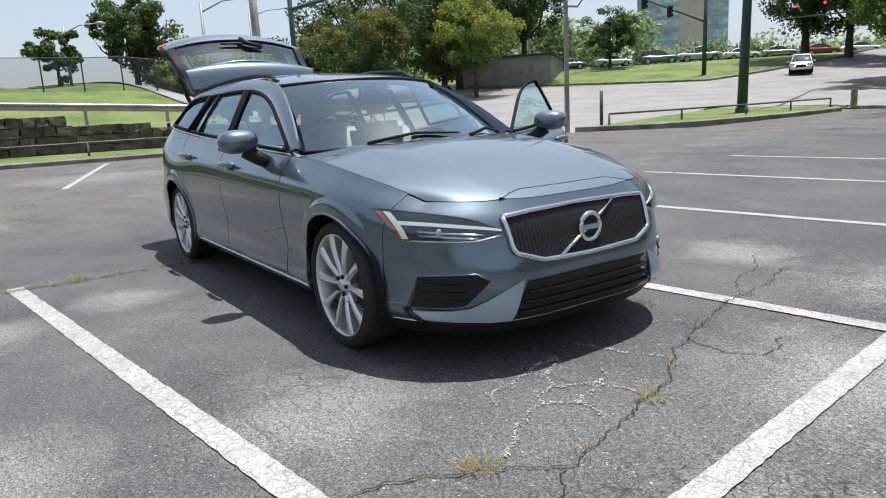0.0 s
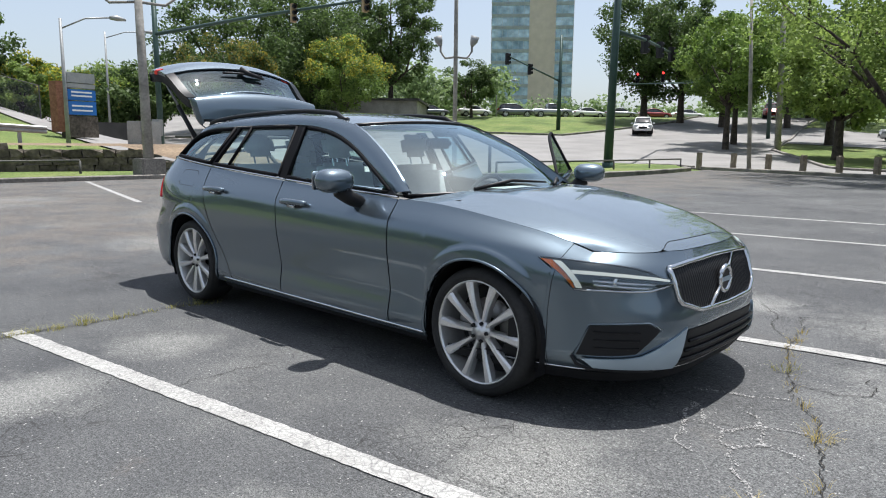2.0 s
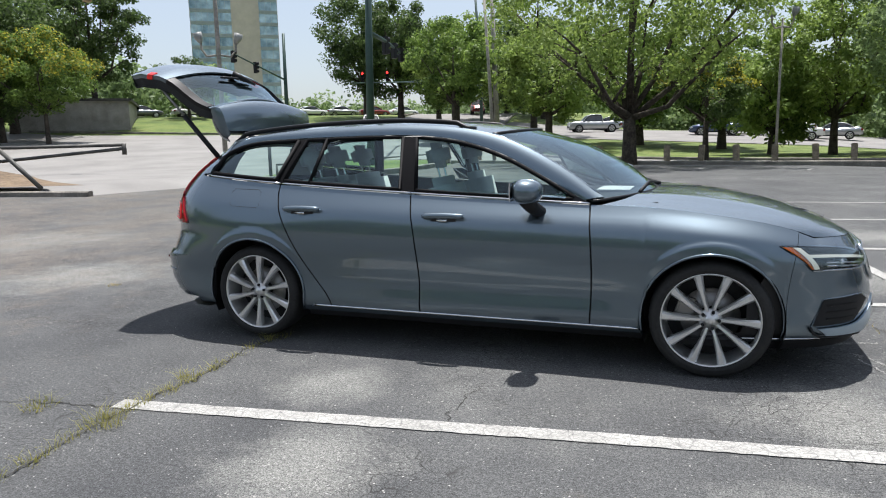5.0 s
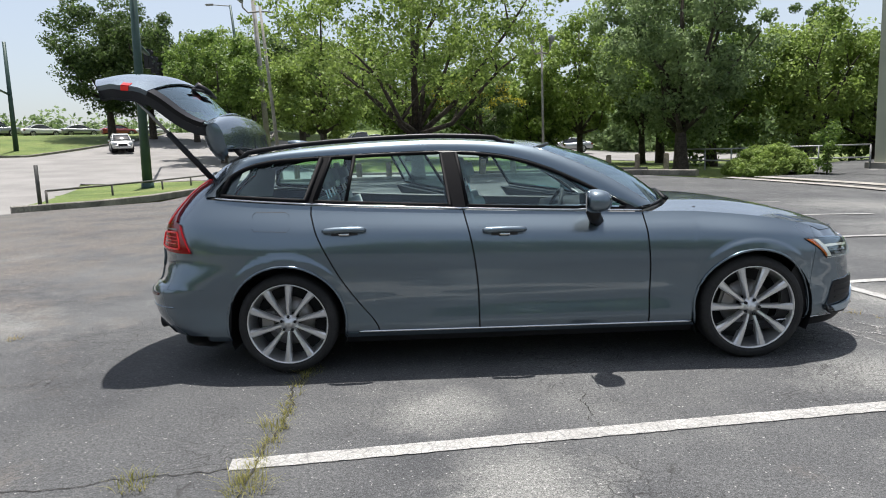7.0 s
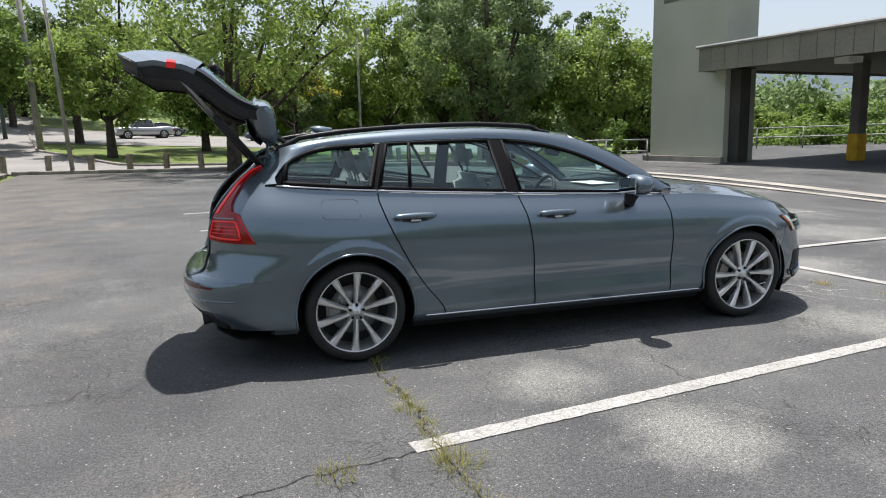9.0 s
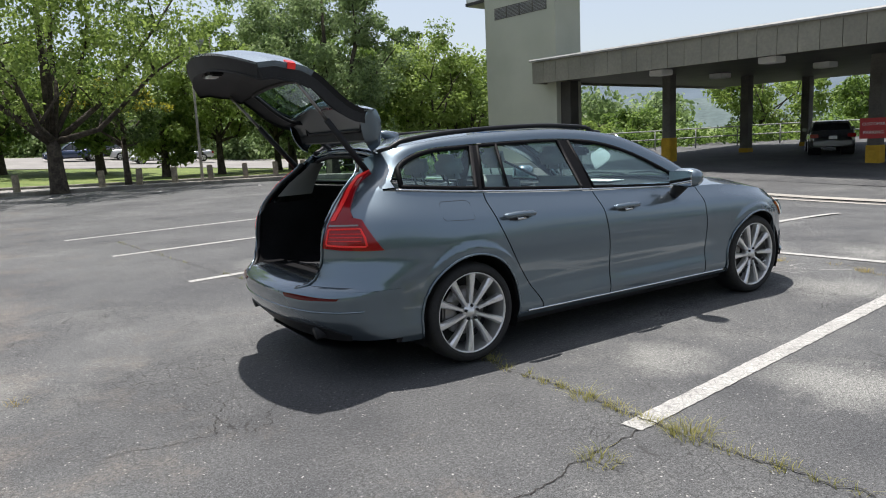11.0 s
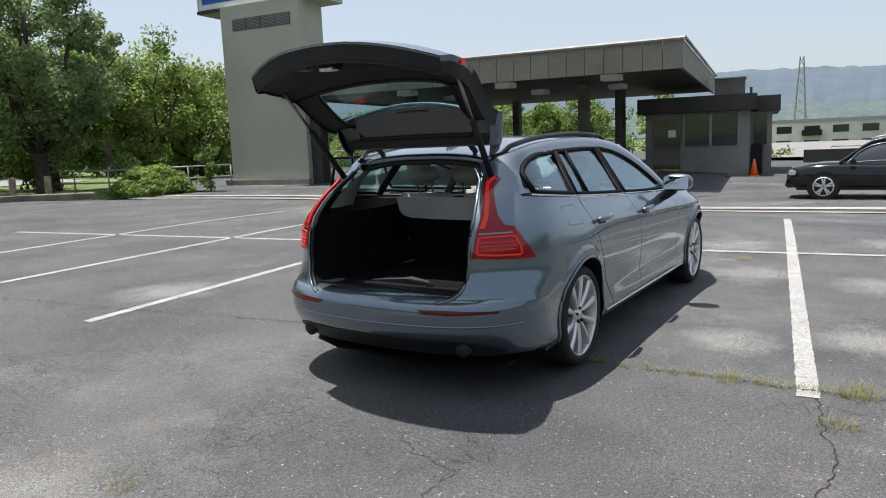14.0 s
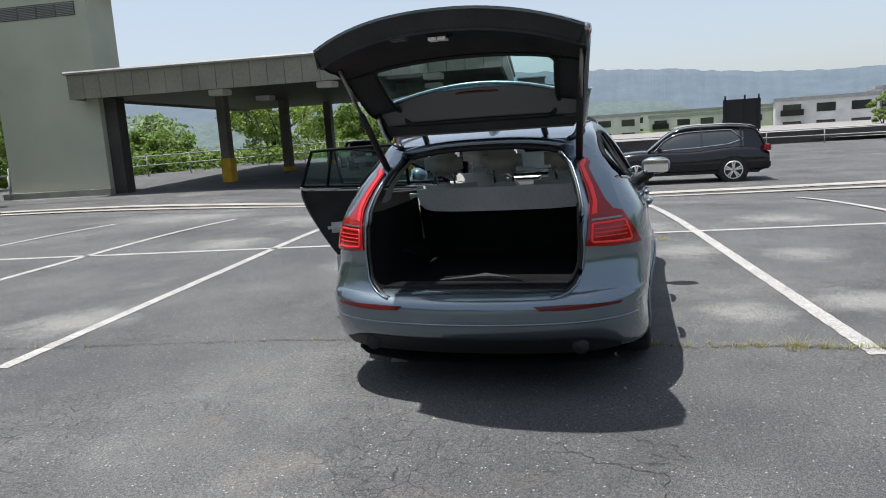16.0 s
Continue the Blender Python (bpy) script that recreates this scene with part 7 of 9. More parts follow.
qs_ = np.concatenate([np.linspace(-1, -0.66, 20)[:-1], np.linspace(-0.66, 0.66, 45), np.linspace(0.66, 1, 20)[1:]])
surface("front_bumper", [[bumper_pt(q, 0.205 + (tz - 0.205) * j / 26) for j in range(27)] for q, tz in ((q, bumper_top(q)) for q in qs_)], M_PAINT, car, 0, 0.02)
piece("front_core", [tuple(on_nose(y, z) - Vector((0.03, 0, 0))) for y in ys_[::3] for z in np.linspace(0.2, 0.74, 8)], grid_faces(len(ys_[::3]), 8), M_BLACK, car, True)
# grille
gtop = [(-0.452, 0.700), (-0.30, 0.712), (0.0, 0.718), (0.30, 0.712), (0.452, 0.700)]
gbot = [(-0.435, 0.545), (-0.30, 0.500), (0.0, 0.492), (0.30, 0.500), (0.435, 0.545)]
gr_ = patch("grille", gtop, gbot, on_nose, M_BLACK, car, 8, 30, 0.003, 0, "black grille of thin upright slats")
for y in np.linspace(-0.415, 0.415, 44):
    zt, zb = curve_at(gtop, y) - 0.015, curve_at(gbot, y) + 0.015
    piece("slat", [tuple(on_nose(y + dy, z) + Vector((dx, 0, 0))) for z in np.linspace(zt, zb, 5) for dy, dx in ((-0.004, 0.003), (0, 0.007), (0.004, 0.003))], grid_faces(5, 3), M_BLACK, gr_)
loop = [on_nose(*p[:2]) + Vector((0.010, 0, 0)) for p in dense([(*q, 0) for q in gtop + gbot[::-1] + gtop[:1]], 90)]
part("grille_frame", tubed(loop, 0.013, 8), M_CHROME, car, "bright chrome grille frame", True)
bar_ = [on_nose(y, z) + Vector((0.016, 0, 0)) for y, z in ((-0.205, 0.505), (-0.10, 0.555), (0.0, 0.605), (0.10, 0.655), (0.205, 0.705))]
part("grille_bar", tubed(bar_, 0.009, 6), M_CHROME, car, "chrome diagonal grille bar", True)
ec = on_nose(0, 0.605) + Vector((0.024, 0, 0))
ring = [ec + Vector((0, 0.062 * math.cos(a), 0.062 * math.sin(a))) for a in np.linspace(0, 2 * math.pi, 33)]
em = part("emblem", tubed(ring, 0.013, 8), M_CHROME, car, "plain chrome ring emblem", True)
bm = bmesh.new()
bmesh.ops.create_cone(bm, cap_ends=True, segments=24, radius1=0.05, radius2=0.05, depth=0.012, matrix=Matrix.Translation(ec - Vector((0.004, 0, 0))) @ pose(0, 0, 0, 0, 90, 0))
part("emblem_disc", bm, M_TRIM, em)
part("emblem_bar", boxed(ec.x + 0.003, ec.x + 0.010, -0.056, 0.056, ec.z - 0.012, ec.z + 0.012, bev=0.003), M_BLADE, em)
for sgn in (-1, 1):
    def Nf(y, z, s=sgn):
        return on_nose(s * y, z)
    hl_t = [(0.455, 0.643), (0.51, 0.663), (0.556, 0.688), (0.60, 0.704), (0.66, 0.717), (0.735, 0.729), (0.80, 0.740), (0.846, 0.745)]
    hl_b = [(0.458, 0.629), (0.51, 0.619), (0.577, 0.608), (0.65, 0.608), (0.72, 0.612), (0.775, 0.613), (0.802, 0.615)]
    hl = patch("headlight", hl_t, hl_b, Nf, M_LAMPBOWL, car, 8, 30, 0.003, 0.004, "dark headlight with a sideways T-shaped white lamp")
    patch("lamp_strip", [(0.470, 0.649), (0.55, 0.666), (0.64, 0.680), (0.72, 0.690), (0.797, 0.696)], [(0.470, 0.640), (0.55, 0.654), (0.64, 0.666), (0.72, 0.676), (0.797, 0.681)], Nf, M_DRL, hl, 3, 20, 0.010, 0.006, "white daytime lamp strip")
    patch("lamp_wing", [(0.806, 0.731), (0.822, 0.735)], [(0.784, 0.622), (0.797, 0.622)], Nf, M_DRL, hl, 6, 5, 0.010, 0.006, "white daytime lamp wing")
    patch("turn_lamp", [(0.824, 0.736), (0.843, 0.739)], [(0.799, 0.622), (0.803, 0.622)], Nf, M_AMBER, hl, 6, 5, 0.008, 0.005, "amber turn lamp")
    for z0, y0, y1 in ((0.643, 0.55, 0.76), (0.626, 0.57, 0.76)):
        part("reflector_bar", tubed([Nf(y, z0 + 0.10 * (y - 0.65)) + Vector((0.004, 0, 0)) for y in np.linspace(y0, y1, 8)], 0.005, 6), M_CHROME, hl, "", True)
    part("lamp_lens", tubed([Nf(0.70, 0.648), Nf(0.70, 0.648) + Vector((0.012, -sgn * 0.0, 0))], 0.020, 12), M_CHROME, hl, "", True)
    g = patch("lamp_cover", hl_t, hl_b, Nf, M_LENS, hl, 8, 26, 0.020, 0, "clear lamp cover")
    g.visible_shadow = False
    part("lamp_edge", tubed([Nf(*p) + Vector((0.006, 0, 0)) for p in hl_b], 0.005, 6), M_CHROME, hl, "", True)
    part("lamp_surround", tubed([Nf(*p) + Vector((0.004, 0, 0.001)) for p in hl_t + hl_b[:-3:-1]], 0.0055, 6), M_BLACK, hl, "thin black lamp surround", True)
    def Nb(y, z, s=sgn):
        """The blade's foot stands forward of its top."""
        p = on_nose(s * y, z)
        k = smooth_step(0.44 - z, 0.0, 0.20)
        return p + Vector((0.020 * k, s * 0.010 * k * smooth_step(y, 0.6, 0.8), 0))

    # side vent, blade
    vt = patch("side_vent", [(0.765, 0.452), (0.70, 0.460), (0.60, 0.464), (0.552, 0.432)], [(0.792, 0.314), (0.75, 0.316), (0.69, 0.320), (0.640, 0.328)], Nf, M_BLACK, car, 8, 18, 0.003, 0, "black side air vent")
    for z0 in (0.352, 0.388, 0.424):
        part("vent_slat", tubed([Nf(y, z0) + Vector((0.006, 0, 0)) for y in np.linspace(0.635, 0.76, 8)], 0.005, 5), M_TRIM, vt)
    patch("blade", [(0.786, 0.302), (0.74, 0.305), (0.68, 0.309), (0.632, 0.317), (0.40, 0.432)], [(0.752, 0.262), (0.70, 0.258), (0.62, 0.254), (0.52, 0.248), (0.458, 0.245)], Nb, M_BLADE, car, 6, 22, 0.006, 0.010, "lower blade panel with sky reflection in its colour")
    part("vent_edge", tubed([Nf(*p) + Vector((0.004, 0, 0)) for p in ((0.795, 0.30), (0.797, 0.318), (0.768, 0.457), (0.70, 0.465), (0.60, 0.469), (0.545, 0.434))], 0.005, 6), M_PAINT, vt, "", True)
    # black strip draws the shadow line round the blade's foot
    part("blade_shadow_strip", tubed([Nb(*p) + Vector((0.004, 0, 0)) for p in ((0.805, 0.312), (0.79, 0.275), (0.76, 0.252), (0.66, 0.244), (0.56, 0.242))], 0.008, 6), M_BLACK, car, "", True)
lg = patch("lower_grille", [(-0.385, 0.418), (0, 0.424), (0.385, 0.418)], [(-0.455, 0.240), (0, 0.236), (0.455, 0.240)], on_nose, M_BLACK, car, 6, 24, 0.004, 0, "black lower air intake with bars")
for z0, w0 in ((0.275, 0.425), (0.320, 0.405), (0.365, 0.385)):
    part("intake_bar", tubed([on_nose(y, z0) + Vector((0.010, 0, 0)) for y in np.linspace(-w0, w0, 14)], 0.009, 6), M_TRIM, lg, "", True)
patch("chin", [(-0.86, 0.185), (0, 0.185), (0.86, 0.185)], [(-0.865, 0.236), (0, 0.230), (0.865, 0.236)], on_nose, M_BLACK, car, 3, 40, 0.008, 0.02, "black chin lip")
trim_line("chin_strip", [(-0.86, 0.243), (-0.43, 0.236), (0.43, 0.236), (0.86, 0.243)], on_nose, 0.005, M_CHROME, car)

# ---- tail
tq_ = np.concatenate([np.linspace(-1, -0.72, 16)[:-1], np.linspace(-0.72, 0.72, 40), np.linspace(0.72, 1, 16)[1:]])


def tail_rows(z0, z1, k):
    """Rows from one wing edge round the tail to the other."""
    return [[on_tail(q * side_w(z), z) for z in np.linspace(z0, z1, k)] for q in tq_]


surface("rear_bumper", tail_rows(0.272, 0.565, 22), M_PAINT, car, 0, 0.02)
patch("rear_valance", [(-0.74, 0.305), (-0.66, 0.345), (-0.55, 0.362), (0.55, 0.362), (0.66, 0.345), (0.74, 0.305)], [(-0.72, 0.270), (-0.55, 0.262), (0.55, 0.262), (0.72, 0.270)], on_tail, M_BLACK, car, 8, 40, 0.006, 0.02, "black lower rear valance")
trim_line("bumper_crease", [(-0.86, 0.452), (-0.6, 0.446), (0.0, 0.442), (0.6, 0.446), (0.86, 0.452)], on_tail, 0.006, M_PAINT, car, n=60, off=-0.002)
# bumper ledge to the boot sill
grid = []
for y in np.linspace(-0.80, 0.80, 41):
    a = on_tail(y, 0.565)
    b = Vector((max(-2.235, a.x + 0.01), y * 0.90, 0.594))
    grid.append([a, a.lerp(b, 0.18) + Vector((0, 0, 0.016)), a.lerp(b, 0.6) + Vector((0, 0, 0.010)), b])
surface("bumper_ledge", grid, M_PAINT, car, 0, 0.012)
part("sill_plate", boxed(-2.27, -2.13, -0.56, 0.56, 0.582, 0.604, bev=0.008), M_TRIM, car, "dark boot sill plate")
for sgn in (-1, 1):
    S = on_side(sgn)

    def Tl(y, z, s=sgn):
        return on_tail(s * y, z)

    def Tp(y, z):
        """On the lamp: its upper arm lies lower where the pillar leans in."""
        return Tl(y, z - 0.018 if z <= 1 else 0.982 + 0.80 * (z - 1))

    # corner panels round the opening
    co = [(0.430, 0.566), (0.500, 0.582), (0.548, 0.625), (0.573, 0.69), (0.582, 0.80), (0.576, 1.0), (0.552, 1.104), (0.512, 1.20), (0.450, 1.268)]
    grid = []
    for p in dense([(*q, 0) for q in co], 34):
        z = p.y
        wo = side_w(z)
        grid.append([Tl(p.x + (wo - p.x) * t, z) for t in np.linspace(0, 1, 20)])
    surface("rear_corner", grid, M_PAINT, car, 0, 0.02)
    # lamp: tall strip with a hooked foot
    up_o = [(0.715, 0.992), (0.682, 1.04), (0.650, 1.11), (0.612, 1.20), (0.575, 1.275), (0.552, 1.318)]
    up_i = [(0.604, 0.955), (0.606, 1.03), (0.590, 1.11), (0.562, 1.20), (0.535, 1.275), (0.522, 1.318)]
    tl = patch("tail_lamp", up_o, up_i, Tp, M_TAIL, car, 6, 30, 0.012, 0.02, "tall red tail lamp running up the rear pillar")
    ft_o = [(0.603, 0.962), (0.66, 0.978), (0.715, 0.990), (0.760, 0.978)]
    ft_i = [(0.593, 0.822), (0.690, 0.812), (0.80, 0.806), (0.890, 0.806)]
    patch("lamp_foot", ft_o, ft_i, Tp, M_TAIL, tl, 10, 26, 0.0125, 0.022, "hooked dark red lamp foot")
    patch("lamp_bar", [(0.615, 0.950), (0.75, 0.953)], [(0.613, 0.942), (0.755, 0.945)], Tp, M_BRAKE, tl, 2, 12, 0.017, 0.004, "pale lamp bar")
    patch("lamp_line", [(0.640, 0.975), (0.640, 1.04), (0.617, 1.13), (0.585, 1.21), (0.548, 1.30)], [(0.615, 0.970), (0.620, 1.04), (0.600, 1.12), (0.570, 1.20), (0.535, 1.30)], Tp, M_TAILGLOW, tl, 2, 18, 0.016, 0.004, "lit red line")
    ring_ = [(0.615, 0.930), (0.765, 0.934), (0.795, 0.88), (0.810, 0.832), (0.72, 0.834), (0.612, 0.842), (0.615, 0.930)]
    part("lamp_ring", tubed([Tp(q_.x, q_.y) + Vector((-0.010, sgn * 0.010, 0)) for q_ in dense([(*r_, 0) for r_ in ring_], 48)], 0.006, 6), M_TAILGLOW, tl, "lit red ring", True)
    for zz in (0.865, 0.885, 0.905):
        part("lamp_rib", tubed([Tp(w_, zz) + Vector((-0.010, sgn * 0.010, 0)) for w_ in np.linspace(0.625, 0.78, 10)], 0.003, 4), M_TAILGLOW, tl, "", True)
    patch("reflector", [(0.34, 0.536), (0.50, 0.538), (0.75, 0.532)], [(0.37, 0.514), (0.52, 0.510), (0.74, 0.520)], Tl, M_REFLECTOR, car, 3, 14, 0.005, 0.006, "slim dark red bumper reflector")
    bm = tubed([(-2.18, sgn * 0.555, 0.325), (-2.26, sgn * 0.555, 0.318), (-2.335, sgn * 0.555, 0.308)], [0.034, 0.040, 0.041], 16)
    part("exhaust_tip", bm, M_DASH, car, "dark exhaust tip", True)
    # opening rim and water channel
    rim = [Vector((solve_x(p.x - 0.004, p.y, -1) + 0.014, sgn * (p.x - 0.010), p.y)) for p in dense([(*q, 0) for q in co], 20)]
    part("opening_lip", tubed([v + Vector((-0.016, sgn * 0.012, 0)) for v in rim], 0.007, 6), M_PAINT, car, "", True)
    part("opening_seal", tubed(rim, 0.012, 6), M_BLACK, car, "", True)
    # boot side trim from rim to the seat backs
    grid = []
    for k, v in enumerate(rim):
        e = Vector((-1.18, sgn * min(0.60, abs(v.y) + 0.04), v.z))
        grid.append([v, v.lerp(e, 0.12) + Vector((0, -sgn * 0.035, 0)), v.lerp(e, 0.6) + Vector((0, -sgn * 0.03, 0)), e])
    low = [r for r in grid if r[0].z < 1.04]
    piece("boot_trim", [tuple(p) for r in low for p in r], grid_faces(len(low), 4), M_SOFTBLACK, car, True, "black boot side trim")
    upr = [r[0] for r in grid if r[0].z > 1.01]
    piece("inner_pillar", [tuple(p) for v in upr for p in (v + Vector((0.05, -sgn * 0.022, 0)), v + Vector((0.12, -sgn * 0.03, 0)), Vector((-1.83 + 0.30 * (v.z - 1.03), sgn * (abs(v.y) + 0.02), v.z)))], grid_faces(len(upr), 3), M_INNER, car, True, "grey inner rear pillar trim")
part("header_rail", tubed([Vector((-1.795, y, curve_at(ROOFE, -1.8) + 0.004 - 0.05 * abs(y / 0.5) ** 3)) for y in np.linspace(-0.5, 0.5, 15)], 0.03, 8), M_PAINT, car, "", True)
part("header_seal", tubed([Vector((-1.83, y, curve_at(ROOFE, -1.8) - 0.025 - 0.06 * abs(y / 0.5) ** 3)) for y in np.linspace(-0.46, 0.46, 15)], 0.014, 8), M_BLACK, car, "", True)
part("boot_floor", boxed(-2.24, -0.95, -0.58, 0.58, 0.52, 0.582), M_SOFTBLACK, car, "black boot carpet")
part("floor_cover", boxed(-2.20, -1.60, -0.50, 0.50, 0.583, 0.592, bev=0.004), M_SOFTBLACK, car)
bm = bmesh.new()
for k in range(4):
    tube(bm, [(-2.12 + 0.03 * k, -0.24 + 0.03 * k, 0.600), (-2.08 + 0.02 * k, -0.02, 0.618), (-2.10 + 0.03 * k, 0.22 - 0.05 * k, 0.600)], 0.008, 5)
part("luggage_net", bm, M_DASH, car, "crumpled grey luggage net")
part("seat_back_panel", boxed(-0.02, 0.03, -0.58, 0.58, 0.0, 0.40, bev=0.015, m=pose(-1.145, 0, 0.575, 0, -18, 0)), M_SOFTBLACK, car)
lc_ = [(0.57, 1.052), (0.56, 1.0), (0.55, 0.955), (0.52, 0.922), (0.46, 0.905), (0.30, 0.898), (0.0, 0.896)]
lc_ = [(-y, z) for y, z in lc_[:-1]] + [(y, z) for y, z in lc_[::-1]]
piece("load_cover", [(-1.34 - 0.03 * (z - 0.9), y, z) for y, z in lc_] + [(-1.30 + d, y, z) for d in (0.0,) for y, z in lc_], [tuple(range(13))[::-1]] + [(i, i + 1, i + 14, i + 13) for i in range(12)] + [(0, 13, 25, 12)], M_SEAT, car, False, "pale retracted load cover with rounded corners")
xs_ = np.linspace(-2.26, 2.16, 40)
piece("under_tray", [(x, sg * max(0.05, (0.78 if abs(abs(x) - AX) > 0.40 else 0.54) if abs(x) < 1.9 else half(x, 0.24) - 0.06), 0.185) for x in xs_ for sg in (-1, 1)], grid_faces(40, 2), M_BLACK, car)
part("cabin_floor", boxed(-0.95, 0.75, -0.78, 0.78, 0.24, 0.27), M_DASH, car)
part("bulkhead", boxed(0.74, 0.80, -0.76, 0.76, 0.22, 0.93), M_BLACK, car)
grid = []
for u in range(7):
    x = 0.98 - 0.42 * u / 6
    grid.append([Vector((x - 0.2 * v * v, v * 0.70, 0.955 - 0.02 * (u / 6) ** 2 + 0.0 * v)) for v in np.linspace(-1, 1, 15)])
for k in range(1, 5):
    grid.append([Vector((0.56 - 0.03 * math.sin(k) - 0.2 * v * v, v * 0.70, 0.94 - 0.09 * k)) for v in np.linspace(-1, 1, 15)])
surface("dashboard", grid, M_DASH, car, 0, 0, "dark dashboard", out=(1.2, 0, 0.3))
part("papers", boxed(0.70, 0.92, 0.05, 0.42, 0.962, 0.968), M_WHITE, car, "white papers on the dashboard")
part("screen", boxed(0.50, 0.53, -0.09, 0.09, 0.70, 0.90, bev=0.01), M_TRIM, car)


def seat(x, y, w, parent, back_tilt=-14, name="seat", head=True, base=True):
    m = Matrix.Translation((-0.24, 0, 0.5)) @ pose(0, 0, 0, 0, back_tilt, 0)
    s = part(name, boxed(-0.07, 0.07, -w / 2, w / 2, -0.02, 0.60, bev=0.06, m=m), M_SEAT, parent, "pale beige leather seat", True)
    s.matrix_basis = pose(x, y, 0)
    if base:
        part("cushion", boxed(-0.25, 0.27, -w / 2, w / 2, 0.36, 0.54, bev=0.06), M_SEAT, s, "", True)
    if head:
        part("headrest", boxed(-0.05, 0.06, -0.13, 0.13, 0.66, 0.83, bev=0.045, m=m), M_SEAT, s, "", True)
        for q in (-0.06, 0.06):
            part("headrest_post", tubed([m @ Vector((0, q, 0.55)), m @ Vector((0, q, 0.70))], 0.007, 6), M_CHROME, s)


seat(0.12, -0.37, 0.52, car)
seat(0.12, 0.37, 0.52, car)
for y_ in (-0.40, 0.40):
    seat(-0.78, y_, 0.54, car, -18)
seat(-0.80, 0.0, 0.26, car, -18)
sw = [Vector((0.40, 0.37, 0.86)) + Vector((0.08 * math.sin(a), 0.185 * math.cos(a), 0.165 * math.sin(a))) for a in np.linspace(0, 2 * math.pi, 31)]
st = part("steering_wheel", tubed(sw, 0.016, 8), M_DASH, car, "dark steering wheel", True)
part("wheel_hub", boxed(0.38, 0.44, 0.29, 0.45, 0.81, 0.90, bev=0.02), M_DASH, st)
part("column", tubed([(0.42, 0.37, 0.85), (0.62, 0.37, 0.78)], 0.04, 8), M_DASH, st)
part("console", boxed(-0.25, 0.55, -0.10, 0.10, 0.27, 0.62, bev=0.03), M_DASH, car)

# ---- tailgate, raised
gate = car


def gate_pt(s, v, d=0.0):
    """s along the open gate from the hinge to its lower edge, v across, d depth below the outer skin."""
    PX = [(0.0, -1.790), (0.12, -1.788), (0.20, -1.792), (0.30, -1.825), (0.36, -1.872), (0.40, -1.925), (0.72, -2.205), (0.80, -2.300), (0.90, -2.420), (1.05, -2.575), (1.22, -2.735)]
    PZ = [(0.0, 1.385), (0.12, 1.470), (0.20, 1.545), (0.30, 1.622), (0.36, 1.652), (0.40, 1.655), (0.72, 1.880), (0.80, 1.930), (0.90, 1.953), (1.05, 1.960), (1.22, 1.938)]
    W = [(0.0, 0.535), (0.12, 0.575), (0.36, 0.600), (0.72, 0.645), (0.90, 0.660), (1.05, 0.658), (1.22, 0.640)]
    h = 1e-3
    x, z, w = curve_at(PX, s), curve_at(PZ, s), curve_at(W, s)
    tx, tz = curve_at(PX, min(1.22, s + h)) - curve_at(PX, max(0, s - h)), curve_at(PZ, min(1.22, s + h)) - curve_at(PZ, max(0, s - h))
    l_ = math.hypot(tx, tz)
    nx, nz = tz / l_, -tx / l_                     # out of the skin: up and forward when raised
    drop = curve_at([(0, 0.03), (0.3, 0.06), (0.72, 0.105), (0.9, 0.122), (1.22, 0.105)], s) * abs(v) ** 2.2 + d
    bow = 0.14 * abs(v) ** 2.4 * smooth_step(s, 0.80, 1.22)
    return Vector((x - nx * drop + bow, w * v, z - nz * drop))


def gate_panel(name, s0, s1, mat, d=0.0, v0=-1.0, v1=1.0, label="", ns=14, nv=21, thick=0.012, off=0.0, parent=None):
    return surface(name, [[gate_pt(s, v, d) for v in np.linspace(v0, v1, nv)] for s in np.linspace(s0, s1, ns)], mat, parent or gate, off, thick, label, out=(-2.2, 0, 1.5))


gate = gate_panel("tailgate", 0.725, 1.22, M_PAINT, 0.0, label="raised tailgate in grey paint with dark inner trim", ns=20)
gate_panel("spoiler", 0.05, 0.40, M_PAINT, 0.0)
gw = gate_panel("rear_window", 0.36, 0.715, M_GLASS, 0.016, -0.90, 0.90, "tinted rear window", thick=0)
gw.visible_shadow = False
for v0, v1 in ((-1.0, -0.895), (0.895, 1.0)):
    gate_panel("window_side", 0.405, 0.72, M_TRIM, 0.0, v0, v1, nv=5)
# inner trim
D = 0.09
for v in (-1, 1):
    outer = [gate_pt(s, v, 0.0) for s in np.linspace(0.01, 0.40, 14)]
    back = [Vector((x_, v * w_, z_)) for x_, z_, w_ in ((-1.865, 1.340, 0.50), (-1.905, 1.368, 0.53), (-1.940, 1.425, 0.55), (-1.958, 1.485, 0.56), (-1.962, 1.540, 0.570), (-1.930, 1.590, 0.580))]
    bk = dense([tuple(p) for p in back], 14)
    surface("spoiler_ear", [[o.lerp(b, k / 4) + Vector((0, v * 0.03 * math.sin(math.pi * k / 4), 0)) for k in range(5)] for o, b in zip(outer, bk)], M_PAINT, gate, 0, 0.008, "rounded spoiler end", out=(-1.9, 0, 1.58))
M_UNDER = shader("grey_spoiler_plastic", (0.075, 0.08, 0.085), 0.28)
part("spoiler_edge", tubed([Vector((-1.962 + 0.045 * (1 - q * q), q * 0.565, 1.664 - 0.105 * q * q)) for q in np.linspace(-1, 1, 19)], 0.012, 6), M_PAINT, gate, "bright spoiler edge", True)
sb = [Vector((-1.960, 0, 1.656)), Vector((-1.915, 0, 1.540)), Vector((-1.870, 0, 1.400))]
